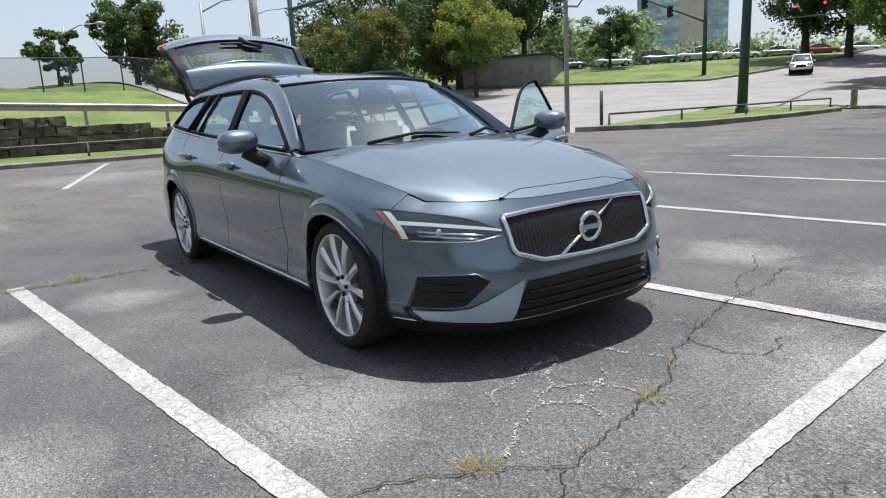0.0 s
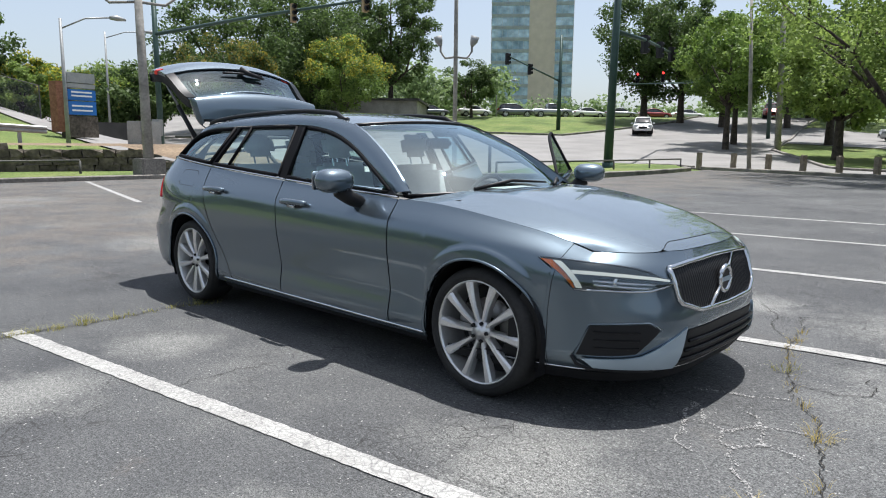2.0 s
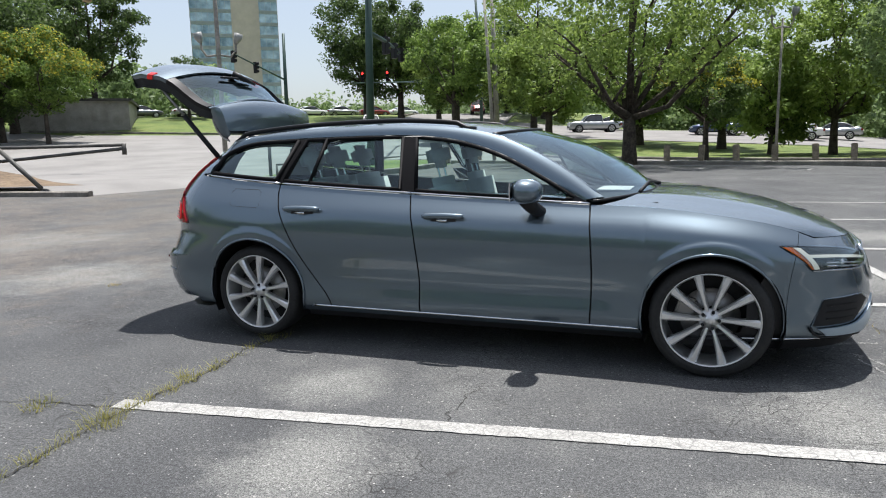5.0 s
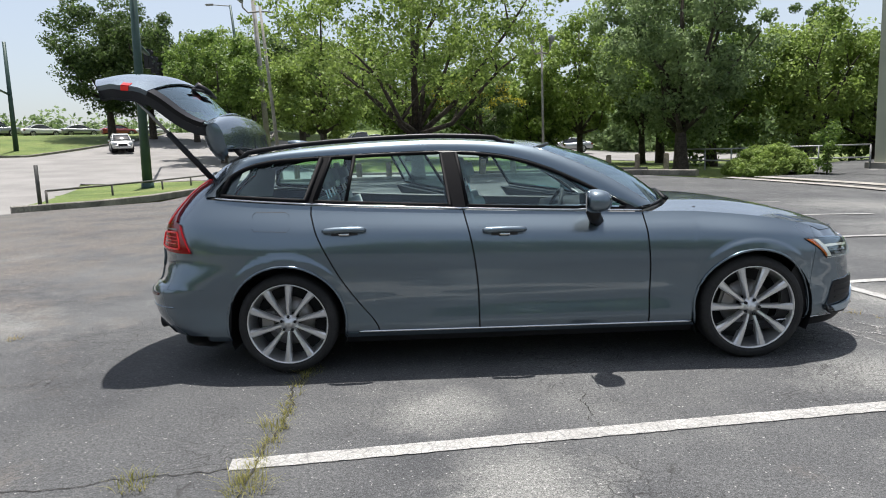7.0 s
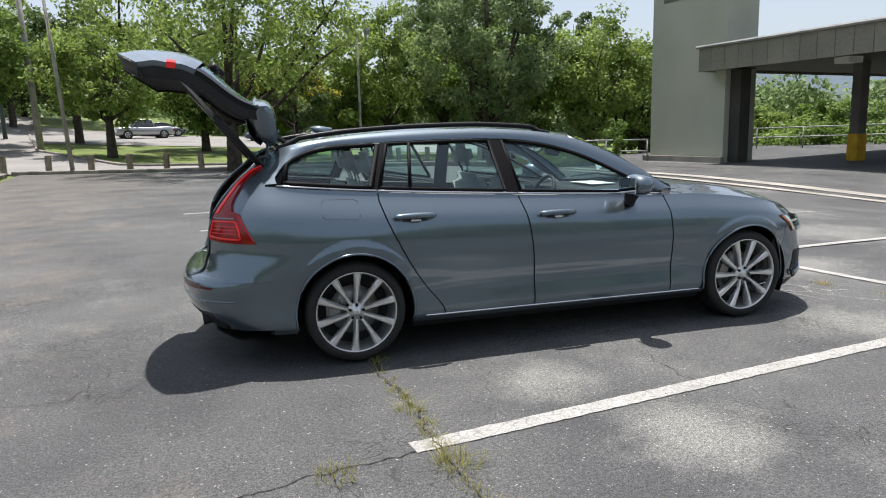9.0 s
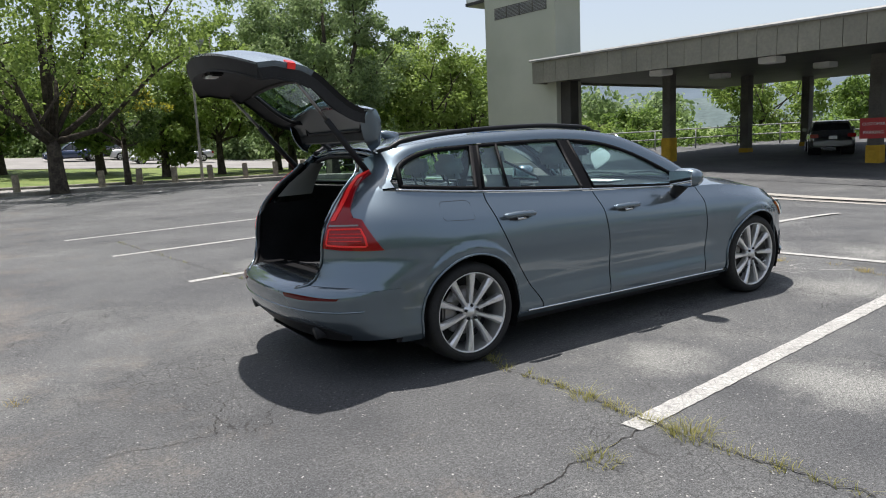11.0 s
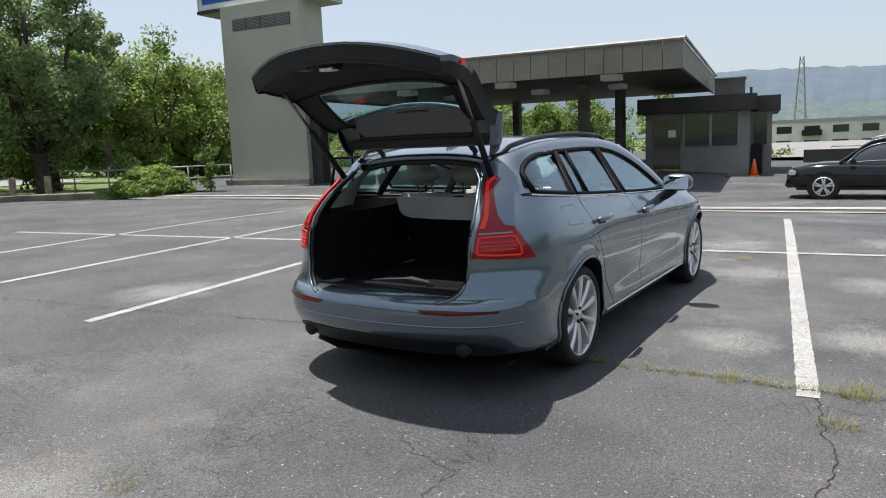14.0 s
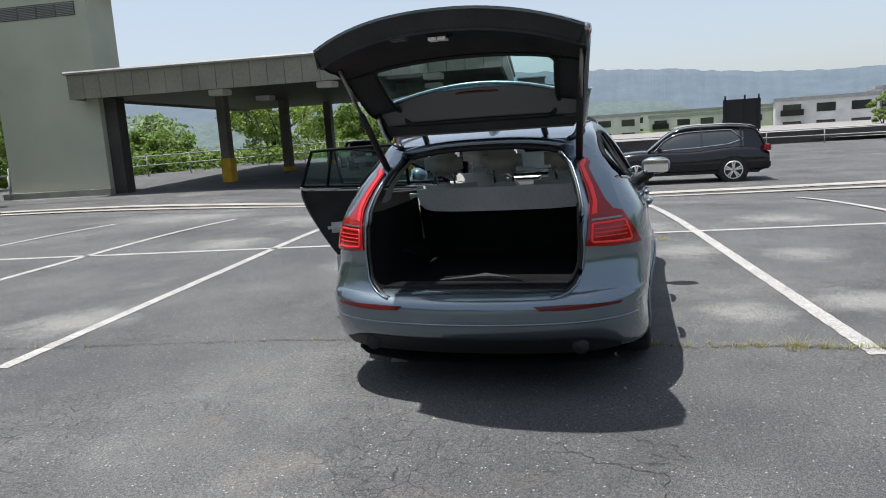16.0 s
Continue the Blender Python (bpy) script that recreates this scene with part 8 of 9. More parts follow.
surface("spoiler_under", [[Vector((p.x + 0.040 * (1 - q * q), q * (0.560, 0.545, 0.52)[i], p.z - (0.095, 0.04, 0.0)[i] * q * q)) for i, p in enumerate(sb)] for q in np.linspace(-1, 1, 15)], M_UNDER, gate, 0, 0, "dark grey spoiler underside", out=(-1.7, 0, 1.6))
gate_panel("inner_lower", 0.68, 1.205, M_DASH, D, -0.97, 0.97, "dark moulded inner trim", ns=16)
gate_panel("inner_top", 0.03, 0.115, M_DASH, D * 0.8, -0.97, 0.97, ns=8)
for v0, v1 in ((-0.97, -0.745), (0.745, 0.97)):
    gate_panel("inner_side", 0.11, 0.69, M_DASH, D * 0.8, v0, v1, nv=5)
for v in (-1, 1):
    surface("gate_edge", [[gate_pt(s, v * 0.988, 0.032), gate_pt(s, v * 0.965, D)] for s in np.linspace(0.06, 1.215, 40)], M_DASH, gate, 0, 0, out=(-2.2, 0, 1.7))
    surface("skin_edge", [[gate_pt(s, v, 0.0), gate_pt(s, v * 0.999, 0.016), gate_pt(s, v * 0.988, 0.032)] for s in np.linspace(0.72, 1.215, 20)], M_PAINT, gate, 0, 0, out=(-2.2, 0, 1.7))
    surface("glass_edge", [[gate_pt(s, v, 0.0), gate_pt(s, v * 0.988, 0.032)] for s in np.linspace(0.06, 0.72, 20)], M_TRIM, gate, 0, 0, out=(-2.2, 0, 1.7))
surface("gate_lip", [[gate_pt(1.22, v, 0.0), gate_pt(1.20, v, D)] for v in np.linspace(-1, 1, 30)], M_DASH, gate, 0, 0, out=(-2.2, 0, 1.7))
part("gate_seal", tubed([gate_pt(0.12, v, D * 0.8) for v in np.linspace(-0.70, 0.70, 16)] + [gate_pt(s_, 0.745, D * 0.8) for s_ in np.linspace(0.17, 0.63, 12)] + [gate_pt(0.68, v, D) for v in np.linspace(0.70, -0.70, 16)] + [gate_pt(s_, -0.745, D * 0.8) for s_ in np.linspace(0.63, 0.17, 12)] + [gate_pt(0.12, -0.70, D * 0.8)], 0.014, 6), M_BLACK, gate, "", True)
lt = gate_pt(1.10, 0.0, D + 0.01)
part("gate_latch", boxed(lt.x - 0.05, lt.x + 0.03, -0.055, 0.055, lt.z - 0.035, lt.z + 0.02, bev=0.01), M_BLACK, gate, "black latch housing")
for q in (-0.022, 0.022):
    part("latch_lamp", boxed(lt.x - 0.056, lt.x + 0.0, q - 0.018, q + 0.018, lt.z - 0.044, lt.z - 0.030), M_WHITE, gate, "small white latch plate")
lt2 = gate_pt(1.10, 0.30, D + 0.006)
part("gate_lock", boxed(lt2.x - 0.03, lt2.x + 0.03, lt2.y - 0.04, lt2.y + 0.04, lt2.z - 0.02, lt2.z + 0.01, bev=0.006), M_BRAKE, gate, "steel lock plate")
part("grab_handle", boxed(lt2.x + 0.22, lt2.x + 0.30, -0.45, -0.30, lt2.z - 0.02, lt2.z + 0.01, bev=0.008), M_BLACK, gate)
for v in (-1, 1):
    gate_panel("gate_lamp", 0.845, 0.905, M_TAILGLOW, -0.004, 0.93 if v > 0 else -1.0, 1.0 if v > 0 else -0.93, "red lamp on the tailgate edge", 6, 5, 0.02)
    surface("lamp_side", [[gate_pt(s, v * 1.005, 0.0), gate_pt(s, v * 1.0, 0.03)] for s in np.linspace(0.845, 0.905, 6)], M_TAILGLOW, gate, 0.003, 0, out=(-2.2, 0, 1.7))
    a_, b_ = gate_pt(0.80, v * 0.93, 0.09), Vector((-1.93, v * 0.545, 1.225))
    part("gas_strut", tubed([a_, a_.lerp(b_, 0.45)], 0.010, 8), M_BRAKE, gate, "", True)
    part("strut_body", tubed([a_.lerp(b_, 0.42), b_], 0.019, 8), M_BLACK, gate, "black gas strut", True)
    part("hinge", tubed([gate_pt(0.06, v * 0.62, 0.04), Vector((-1.76, v * 0.35, 1.365))], 0.018, 6), M_BLACK, gate)
wp = [gate_pt(0.70, 0.02, -0.015), gate_pt(0.64, 0.12, -0.025), gate_pt(0.615, 0.33, -0.012)]
part("rear_wiper", tubed(wp, [0.03, 0.02, 0.01], 8), M_BLACK, gate, "black rear wiper", True)
bl = [gate_pt(0.655, v, -0.010) for v in np.linspace(-0.28, 0.34, 8)]
part("wiper_blade", tubed(bl, 0.010, 6), M_BLACK, gate, "", True)
part("high_brake_lamp", tubed([gate_pt(0.385, v, 0.03) for v in np.linspace(-0.2, 0.2, 8)], 0.008, 6), M_REFLECTOR, gate)

# ---- wheels


def wheel_parts(parent):
    def lathe(name, prof, mat, label="", par=None):
        k, vs, fs = 56, [], []
        for i in range(k):
            a = 2 * math.pi * i / k
            vs += [(r * math.cos(a), y, r * math.sin(a)) for r, y in prof]
        n = len(prof)
        for i in range(k):
            for j in range(n - 1):
                fs.append((i * n + j, ((i + 1) % k) * n + j, ((i + 1) % k) * n + j + 1, i * n + j + 1))
        return piece(name, vs, fs, mat, par or w, True, label)

    w = lathe("wheel", [(0.272, 0.000), (0.268, -0.006), (0.262, -0.004), (0.258, 0.010), (0.250, 0.06), (0.240, 0.10), (0.240, 0.20)], M_ALLOY, "silver ten-spoke alloy wheel", parent)
    lathe("tyre", [(0.262, 0.02), (0.270, -0.006), (0.282, -0.015), (0.308, -0.015), (0.325, 0.000), (0.334, 0.025), (0.336, 0.10), (0.334, 0.185), (0.318, 0.215), (0.26, 0.21)], M_TYRE, "black rubber tyre")
    lathe("tyre_bead", [(0.286, -0.0165), (0.289, -0.0185), (0.292, -0.0165)], M_TYRE)
    lathe("brake_disc", [(0.06, 0.11), (0.165, 0.11), (0.165, 0.125), (0.06, 0.125)], M_BRAKE)
    lathe("backing", [(0.0, 0.16), (0.255, 0.16)], M_BLACK)
    # one spoke with a ridge and two bevelled flanks, then its turns
    vs, n = [], 11
    for i in range(n):
        t = i / (n - 1)
        r = 0.042 + (0.264 - 0.042) * t
        hw = 0.0125 + 0.0145 * t**1.8
        yf = 0.020 - 0.017 * math.sin(math.pi * 0.5 * min(1, t * 1.4)) - 0.003 * t
        sk = 0.010 * t * t
        for dx, dy in ((-hw, 0.050), (-hw * 0.98, 0.012), (-hw * 0.55, 0.001), (hw * 0.50, 0.0), (hw * 0.98, 0.014), (hw, 0.050)):
            vs.append((dx + sk, yf + dy, r))
    fs = grid_faces(n, 6)
    me = mesh_from("spoke", vs, fs, M_SPOKE, False)
    for k in range(10):
        o = new("spoke", me)
        o.parent = w
        o.matrix_basis = pose(0, 0, 0, 0, 36 * k, 0)
    lathe("hub", [(0.0, 0.006), (0.026, 0.006), (0.030, 0.014), (0.060, 0.022), (0.064, 0.04), (0.05, 0.08)], M_ALLOY)
    for k in range(5):
        a = 2 * math.pi * k / 5 + 0.3
        part("wheel_nut", tubed([(0.047 * math.cos(a), 0.006, 0.047 * math.sin(a)), (0.050 * math.cos(a), 0.03, 0.050 * math.sin(a))], 0.010, 6), M_BLACK, w)
    bm_ = boxed(-0.19, -0.09, 0.065, 0.16, -0.07, 0.07, bev=0.015)
    part("caliper", bm_, M_BRAKE, w)
    return w


w0 = wheel_parts(car)
w0.matrix_basis = pose(AX, -0.885, 0.333, 0, 18, 0) @ Matrix.Scale(0.965, 4)
for x_, sgn, rz, ry in ((-AX, -1, 0, 2), (AX, 1, 180, 8), (-AX, 1, 180, 20)):
    c = copy_thing(w0, pose(x_, sgn * 0.885, 0.333, 0, 0, rz) @ pose(0, 0, 0, 0, ry, 0) @ Matrix.Scale(0.965, 4))
    c.parent = car

# ---------------------------------------------------------------- other vehicles


def car_paint(name, col, metal=0.3):
    m = shader(name, col, 0.3, metal)
    m.node_tree.nodes["Principled BSDF"].inputs["Coat Weight"].default_value = 0.8
    m.node_tree.nodes["Principled BSDF"].inputs["Coat Roughness"].default_value = 0.05
    return m


P_WHITE = car_paint("white_car_paint", (0.68, 0.68, 0.67), 0.0)
P_BLACK = car_paint("black_car_paint", (0.006, 0.006, 0.008), 0.0)
_p = P_BLACK.node_tree.nodes["Principled BSDF"]
_p.inputs["Roughness"].default_value, _p.inputs["Coat Weight"].default_value = 0.12, 0.0
P_SILVER = car_paint("silver_car_paint", (0.38, 0.39, 0.40), 0.6)
P_GREY = car_paint("grey_car_paint", (0.14, 0.15, 0.155), 0.5)
P_RED = car_paint("dark_red_car_paint", (0.22, 0.03, 0.03), 0.3)
P_BLUE = car_paint("dark_blue_car_paint", (0.03, 0.05, 0.11), 0.3)
M_CARGLASS = shader("dark_car_glass", (0.02, 0.025, 0.028), 0.05, 0.0, 0.9)
KINDS = {
    # length, half width, wheel radius, wheelbase, lower top line (x share, z), roof line (x share, z) from tail to nose
    "suv": (4.95, 0.96, 0.375, 2.89, [(0, 0.86), (0.04, 0.98), (0.5, 0.99), (0.70, 1.02), (0.80, 1.02), (0.93, 0.92), (0.985, 0.76), (1.0, 0.55)], [(0.02, 1.02), (0.07, 1.54), (0.14, 1.67), (0.35, 1.73), (0.50, 1.71), (0.57, 1.62), (0.72, 1.06)]),
    "sedan": (4.6, 0.89, 0.32, 2.70, [(0, 0.72), (0.03, 0.93), (0.16, 0.98), (0.5, 0.92), (0.68, 0.93), (0.92, 0.80), (0.985, 0.66), (1.0, 0.50)], [(0.13, 0.97), (0.27, 1.34), (0.38, 1.43), (0.50, 1.43), (0.56, 1.37), (0.73, 0.95)]),
    "pickup": (5.5, 0.97, 0.38, 3.4, [(0, 1.02), (0.02, 1.08), (0.36, 1.08), (0.66, 1.10), (0.74, 1.12), (0.94, 1.05), (0.99, 0.9), (1.0, 0.6)], [(0.36, 1.10), (0.38, 1.70), (0.42, 1.80), (0.58, 1.80), (0.64, 1.70), (0.74, 1.13)]),
}


def plain_car(kind, paint, x, y, z, heading, label, group="parked cars", rails=False, tail=False, size=1.0):
    ln, hw, wr, wb, low, roof = KINDS[kind]
    c = empty({"suv": "parked_suv", "sedan": "parked_car", "pickup": "pickup_truck"}[kind], pose(x, y, z, 0, 0, heading) @ Matrix.Scale(size, 4), label, "car", group)
    X = lambda u: (u - 0.5) * ln

    def taper(u):
        return (1 - max(0, (u - 0.80) / 0.20) ** 2.2 * 0.30) * (1 - max(0, (0.10 - u) / 0.10) ** 2.2 * 0.16)

    us = np.linspace(0, 1, 31)
    vs = []
    for u in us:
        zt, w = curve_at(low, u), hw * taper(u)
        zb = 0.30 + 0.10 * smooth_step(u, 0.93, 1) + 0.10 * smooth_step(-u, -0.06, 0)
        sec = [(0.0, zb), (w * 0.90, zb), (w * 0.985, zb + 0.14), (w, zb + (zt - zb) * 0.55), (w * 0.975, zb + (zt - zb) * 0.84), (w * 0.88, zt), (w * 0.5, zt + 0.03), (0.0, zt + 0.035)]
        vs += [(X(u), s_, q) for s_, q in sec] + [(X(u), -s_, q) for s_, q in sec[-2:0:-1]]
    n = 14
    fs = [(i * n + j, (i + 1) * n + j, (i + 1) * n + (j + 1) % n, i * n + (j + 1) % n) for i in range(30) for j in range(n)]
    fs += [tuple(range(n))[::-1], tuple(30 * n + j for j in range(n))]
    piece("body", vs, fs, paint, c, True)
    # cabin: glass block with painted roof and pillars
    u0, u1 = roof[0][0], roof[-1][0]
    us = np.linspace(u0, u1, 25)
    base = lambda u: curve_at(low, u) - 0.02
    vs, rf = [], []
    for u in us:
        zr, zb = max(curve_at(roof, u), base(u) + 0.02), base(u)
        t = (zr - zb) / 0.7
        wb_, wt = hw * 0.885 * taper(u), hw * (0.885 - 0.20 * min(1, t)) * taper(u)
        vs += [(X(u), wb_, zb), (X(u), wt, zr - 0.03), (X(u), wt * 0.8, zr), (X(u), 0, zr + 0.02), (X(u), -wt * 0.8, zr), (X(u), -wt, zr - 0.03), (X(u), -wb_, zb)]
        rf.append((u, wt, zr))
    piece("glasshouse", vs, grid_faces(25, 7) + [tuple(range(7))[::-1], tuple(24 * 7 + j for j in range(7))], M_CARGLASS, c, True, "dark glazed upper body")
    top = [r for r in rf if r[2] > max(q[1] for q in roof) - 0.17]
    vs = []
    for u, wt, zr in top:
        vs += [(X(u), v * wt * 1.01, zr + 0.008 + 0.018 * (1 - v * v) - (0.035 if abs(v) == 1 else 0)) for v in (-1, -0.85, -0.4, 0, 0.4, 0.85, 1)]
    piece("roof", vs, grid_faces(len(top), 7), paint, c, True)
    for sg in (-1, 1):
        edge = [Vector((X(u), sg * (wt + 0.004), zr - 0.025)) for u, wt, zr in rf]
        part("roof_pillar", tubed([edge[0] + Vector((0, sg * 0.06, -0.02))] + edge[1:-1] + [edge[-1]], 0.035, 6), paint, c, "", True)
        for ub in ((0.40,) if kind != "pickup" else (0.49,)) + ((0.18,) if kind == "suv" else ()):
            k = min(range(25), key=lambda i: abs(us[i] - ub))
            u, wt, zr = rf[k]
            part("pillar", tubed([(X(u), sg * hw * 0.89 * taper(u), base(u)), (X(u), sg * (wt + 0.006), zr - 0.03)], 0.03, 5), paint if ub < 0.3 else M_CARGLASS, c)
        if rails:
            part("roof_rail", tubed([Vector((X(u), sg * wt * 0.9, zr + 0.06)) for u, wt, zr in top], 0.018, 6), M_STEEL, c, "", True)
            side = lambda u, f: Vector((X(u), 0, 0)) + Vector((0, sg * hw * 0.885 * taper(u), base(u))).lerp(Vector((0, sg * np.interp(u, us, [r[1] for r in rf]), np.interp(u, us, [r[2] for r in rf]) - 0.03)), f) + Vector((0, sg * 0.007, 0))
            piece("rear_quarter", [tuple(side(u, f)) for u in np.linspace(0.035, 0.15, 7) for f in np.linspace(0, 1, 6)], grid_faces(7, 6), paint, c, True)
            loop_ = [side(u, 0.17 + 0.25 * (0.24 - u) / 0.10 * (u < 0.24)) for u in np.linspace(0.15, 0.685, 20)] + [side(u, 0.86) for u in np.linspace(0.63, 0.22, 18)]
            part("window_strip", tubed(loop_ + loop_[:1], 0.016, 5), M_CHROME, c, "bright strip round the side windows", True)
        bm_ = boxed(X(0.06), X(0.94), sg * hw * 0.93 - 0.04, sg * hw * 0.93 + 0.03, 0.27, 0.36, bev=0.01)
        part("sill", bm_, M_BLACK, c)
        part("door_mirror", boxed(X(0.655) - 0.08, X(0.655) + 0.06, sg * hw - 0.02, sg * hw + 0.20, 1.0, 1.15, bev=0.03) if sg > 0 else boxed(X(0.655) - 0.08, X(0.655) + 0.06, -hw - 0.20, -hw + 0.02, 1.0, 1.15, bev=0.03), paint, c)
        zf = curve_at(low, 0.94)
        ys = sorted((sg * hw * 0.50, sg * hw * 0.90))
        part("headlight", boxed(X(0.945), X(0.985), *ys, zf - 0.20, zf - 0.06, bev=0.02), M_LENSGREY, c)
        ys = sorted((sg * hw * 0.62, sg * hw * 0.985))
        part("tail_lamp", boxed(X(-0.004), X(0.035), *ys, 0.72 if kind != "suv" else 0.92, 0.88 if kind != "suv" else 1.10, bev=0.02), M_TAIL, c)
        for ua in (0.5 - wb / ln / 2 - (-0.005), 0.5 + wb / ln / 2 + 0.005):
            bm_ = bmesh.new()
            bmesh.ops.create_cone(bm_, cap_ends=True, segments=22, radius1=wr * 1.16, radius2=wr * 1.16, depth=0.5, matrix=Matrix.Translation((X(ua), sg * (hw - 0.243), wr)) @ pose(0, 0, 0, 90))
            part("wheel_arch", bm_, M_BLACK, c)
            bm_ = bmesh.new()
            bmesh.ops.create_cone(bm_, cap_ends=True, segments=24, radius1=wr, radius2=wr, depth=0.22, matrix=Matrix.Translation((X(ua), sg * (hw - 0.09), wr)) @ pose(0, 0, 0, 90))
            wl_ = part("wheel", bm_, M_TYRE, c, "", False)
            bm_ = bmesh.new()
            o_ = Matrix.Translation((X(ua), sg * (hw + 0.024), wr))
            for k in range(5):
                m_ = o_ @ pose(0, 0, 0, 0, 72 * k, 0)
                for tw in (-9, 9):
                    box(bm_, -0.022, 0.022, -0.006, 0.006, 0.02, wr * 0.70, m=m_ @ pose(0, 0, 0, 0, tw, 0))
            tube(bm_, [o_ @ Vector((wr * 0.70 * math.cos(a), 0, wr * 0.70 * math.sin(a))) for a in np.linspace(0, 2 * math.pi, 25)], 0.018, 5)
            part("rim", bm_, M_SPOKE, wl_)
    part("grille", boxed(X(0.985), X(1.0) + 0.012, -hw * 0.42, hw * 0.42, 0.50, 0.72, bev=0.02), M_BLACK, c)
    part("front_bumper", boxed(X(0.955), X(1.0) + 0.03, -hw * 0.72, hw * 0.72, 0.32, 0.50, bev=0.05), paint, c)
    part("rear_bumper", boxed(X(0.0) - 0.04, X(0.05), -hw * 0.85, hw * 0.85, 0.36, 0.62, bev=0.05), paint if kind != "suv" else M_BLACK, c)
    part("number_plate", boxed(X(0.0) - 0.05, X(0.0) - 0.035, -0.16, 0.16, 0.66, 0.80), M_WHITE, c, "plain white plate")
    return c


M_LENSGREY = shader("clear_lamp_plastic", (0.55, 0.57, 0.58), 0.15)
plain_car("suv", P_BLACK, 18.9, -2.2, lot_z(18.9, -2.2), 91.0, "black sport utility car with roof rails parked across the drain", rails=True, size=1.02)
set_out(plain_car("sedan", P_GREY, 24.6, 11.2, drive_z(24.6, 11.2) + 0.012, 32.0, "dark grey car parked under the canopy", size=1 / EAST_K))
# street and far cars
plain_car("suv", P_WHITE, -31.0, 62.8, land_z(-31.0, 62.8) + 0.075, -62.0, "white sport utility car waiting at the crossing", "street cars", rails=True)
plain_car("pickup", P_RED, -27.0, 88.0, land_z(-27, 88) + 0.075, -72.0, "dark red pickup truck on the far street", "street cars")
for i, (x_, y_, k_, p_, w_) in enumerate(((-66, 58, "pickup", P_SILVER, "silver pickup"), (-62, 64, "sedan", P_GREY, "dark grey car"), (-58.5, 68.5, "sedan", P_WHITE, "white car"), (-55, 73, "suv", P_GREY, "grey sport utility car"), (-52, 77, "pickup", P_SILVER, "grey pickup"), (-49, 81.5, "sedan", P_WHITE, "white car"), (-46, 85, "sedan", P_SILVER, "silver car"), (-43, 89, "sedan", P_RED, "red car"), (-40, 93, "sedan", P_WHITE, "white car"))):
    plain_car(k_, p_, x_, y_, land_z(x_, y_) - 0.02, 42 + (i % 3) * 6, w_ + " parked along the top of the bank", "cars on the bank")
for x_, y_, k_, p_, h_, w_ in ((9.1, 62.5, "sedan", P_WHITE, 175, "white car"), (12.6, 66.0, "sedan", P_SILVER, 170, "silver car"), (9.0, 69.0, "pickup", P_WHITE, 165, "white pickup"), (3.0, 68.0, "suv", P_BLUE, 185, "dark blue van"), (-9.0, 71.0, "pickup", P_SILVER, 200, "pale pickup"), (6.0, 71.0, "suv", P_BLACK, 180, "black sport utility car"), (-7.5, 76.5, "sedan", P_GREY, 10, "dark grey car")):
    plain_car(k_, p_, x_, y_, land_z(x_, y_) + 0.05, h_, w_ + " standing in the far car park", "far parked cars")
draped("far_car_park", [(-22, 60), (28, 54.5), (34, 72), (-20, 80)], land_z, M_ROAD, "pale far car park beyond the lawn", "pavement", 0.05, 3.0)

# ---------------------------------------------------------------- cracks, weeds, litter on the lot
M_CRACK = varied("dark_crack_fill", [(0.012, 0.011, 0.010), (0.035, 0.032, 0.028)], 12, 0.95, fine=60, fine_amt=0.4, bump=0.5)
M_CRACK_PALE = varied("pale_mineral_crack", [(0.24, 0.235, 0.225), (0.37, 0.36, 0.35)], 14, 0.95, fine=50, fine_amt=0.45, bump=0.4)
M_WEED = leaf_mat("weed_blades", (0.11, 0.13, 0.03), (0.34, 0.31, 0.10))
M_WEED_DRY = leaf_mat("dry_weed_blades", (0.20, 0.15, 0.045), (0.42, 0.34, 0.12))


def crack(pts, w, mat, label, lift=0.0035, jag=0.035, step=0.016):
    """A jagged crack strip of uneven width laid in the asphalt."""
    P = dense([(x, y, 0) for x, y in pts], max(6, int(sum(math.dist(a, b) for a, b in zip(pts, pts[1:])) / step)))
    vs = []
    for i, p in enumerate(P):
        d = (P[min(i + 1, len(P) - 1)] - P[max(0, i - 1)]).normalized()
        q = Vector((-d.y, d.x, 0))
        o = jag * noise.noise(Vector((p.x * 9, p.y * 9, 3))) + jag * 0.6 * noise.noise(Vector((p.x * 31, p.y * 31, 8)))
        wid = w * (0.55 + 0.9 * abs(noise.noise(Vector((p.x * 17, p.y * 17, 5))))) * (0.25 if i in (0, len(P) - 1) else 1)
        for s_ in (-1, 1):
            e = p + q * (o + s_ * wid)
            vs.append((e.x, e.y, lot_z(e.x, e.y) + lift))
    ob = new("crack", mesh_from("crack", vs, [(2 * i, 2 * i + 2, 2 * i + 3, 2 * i + 1) for i in range(len(P) - 1)], mat))
    return tagged(ob, label, "crack", "asphalt cracks", "structure")


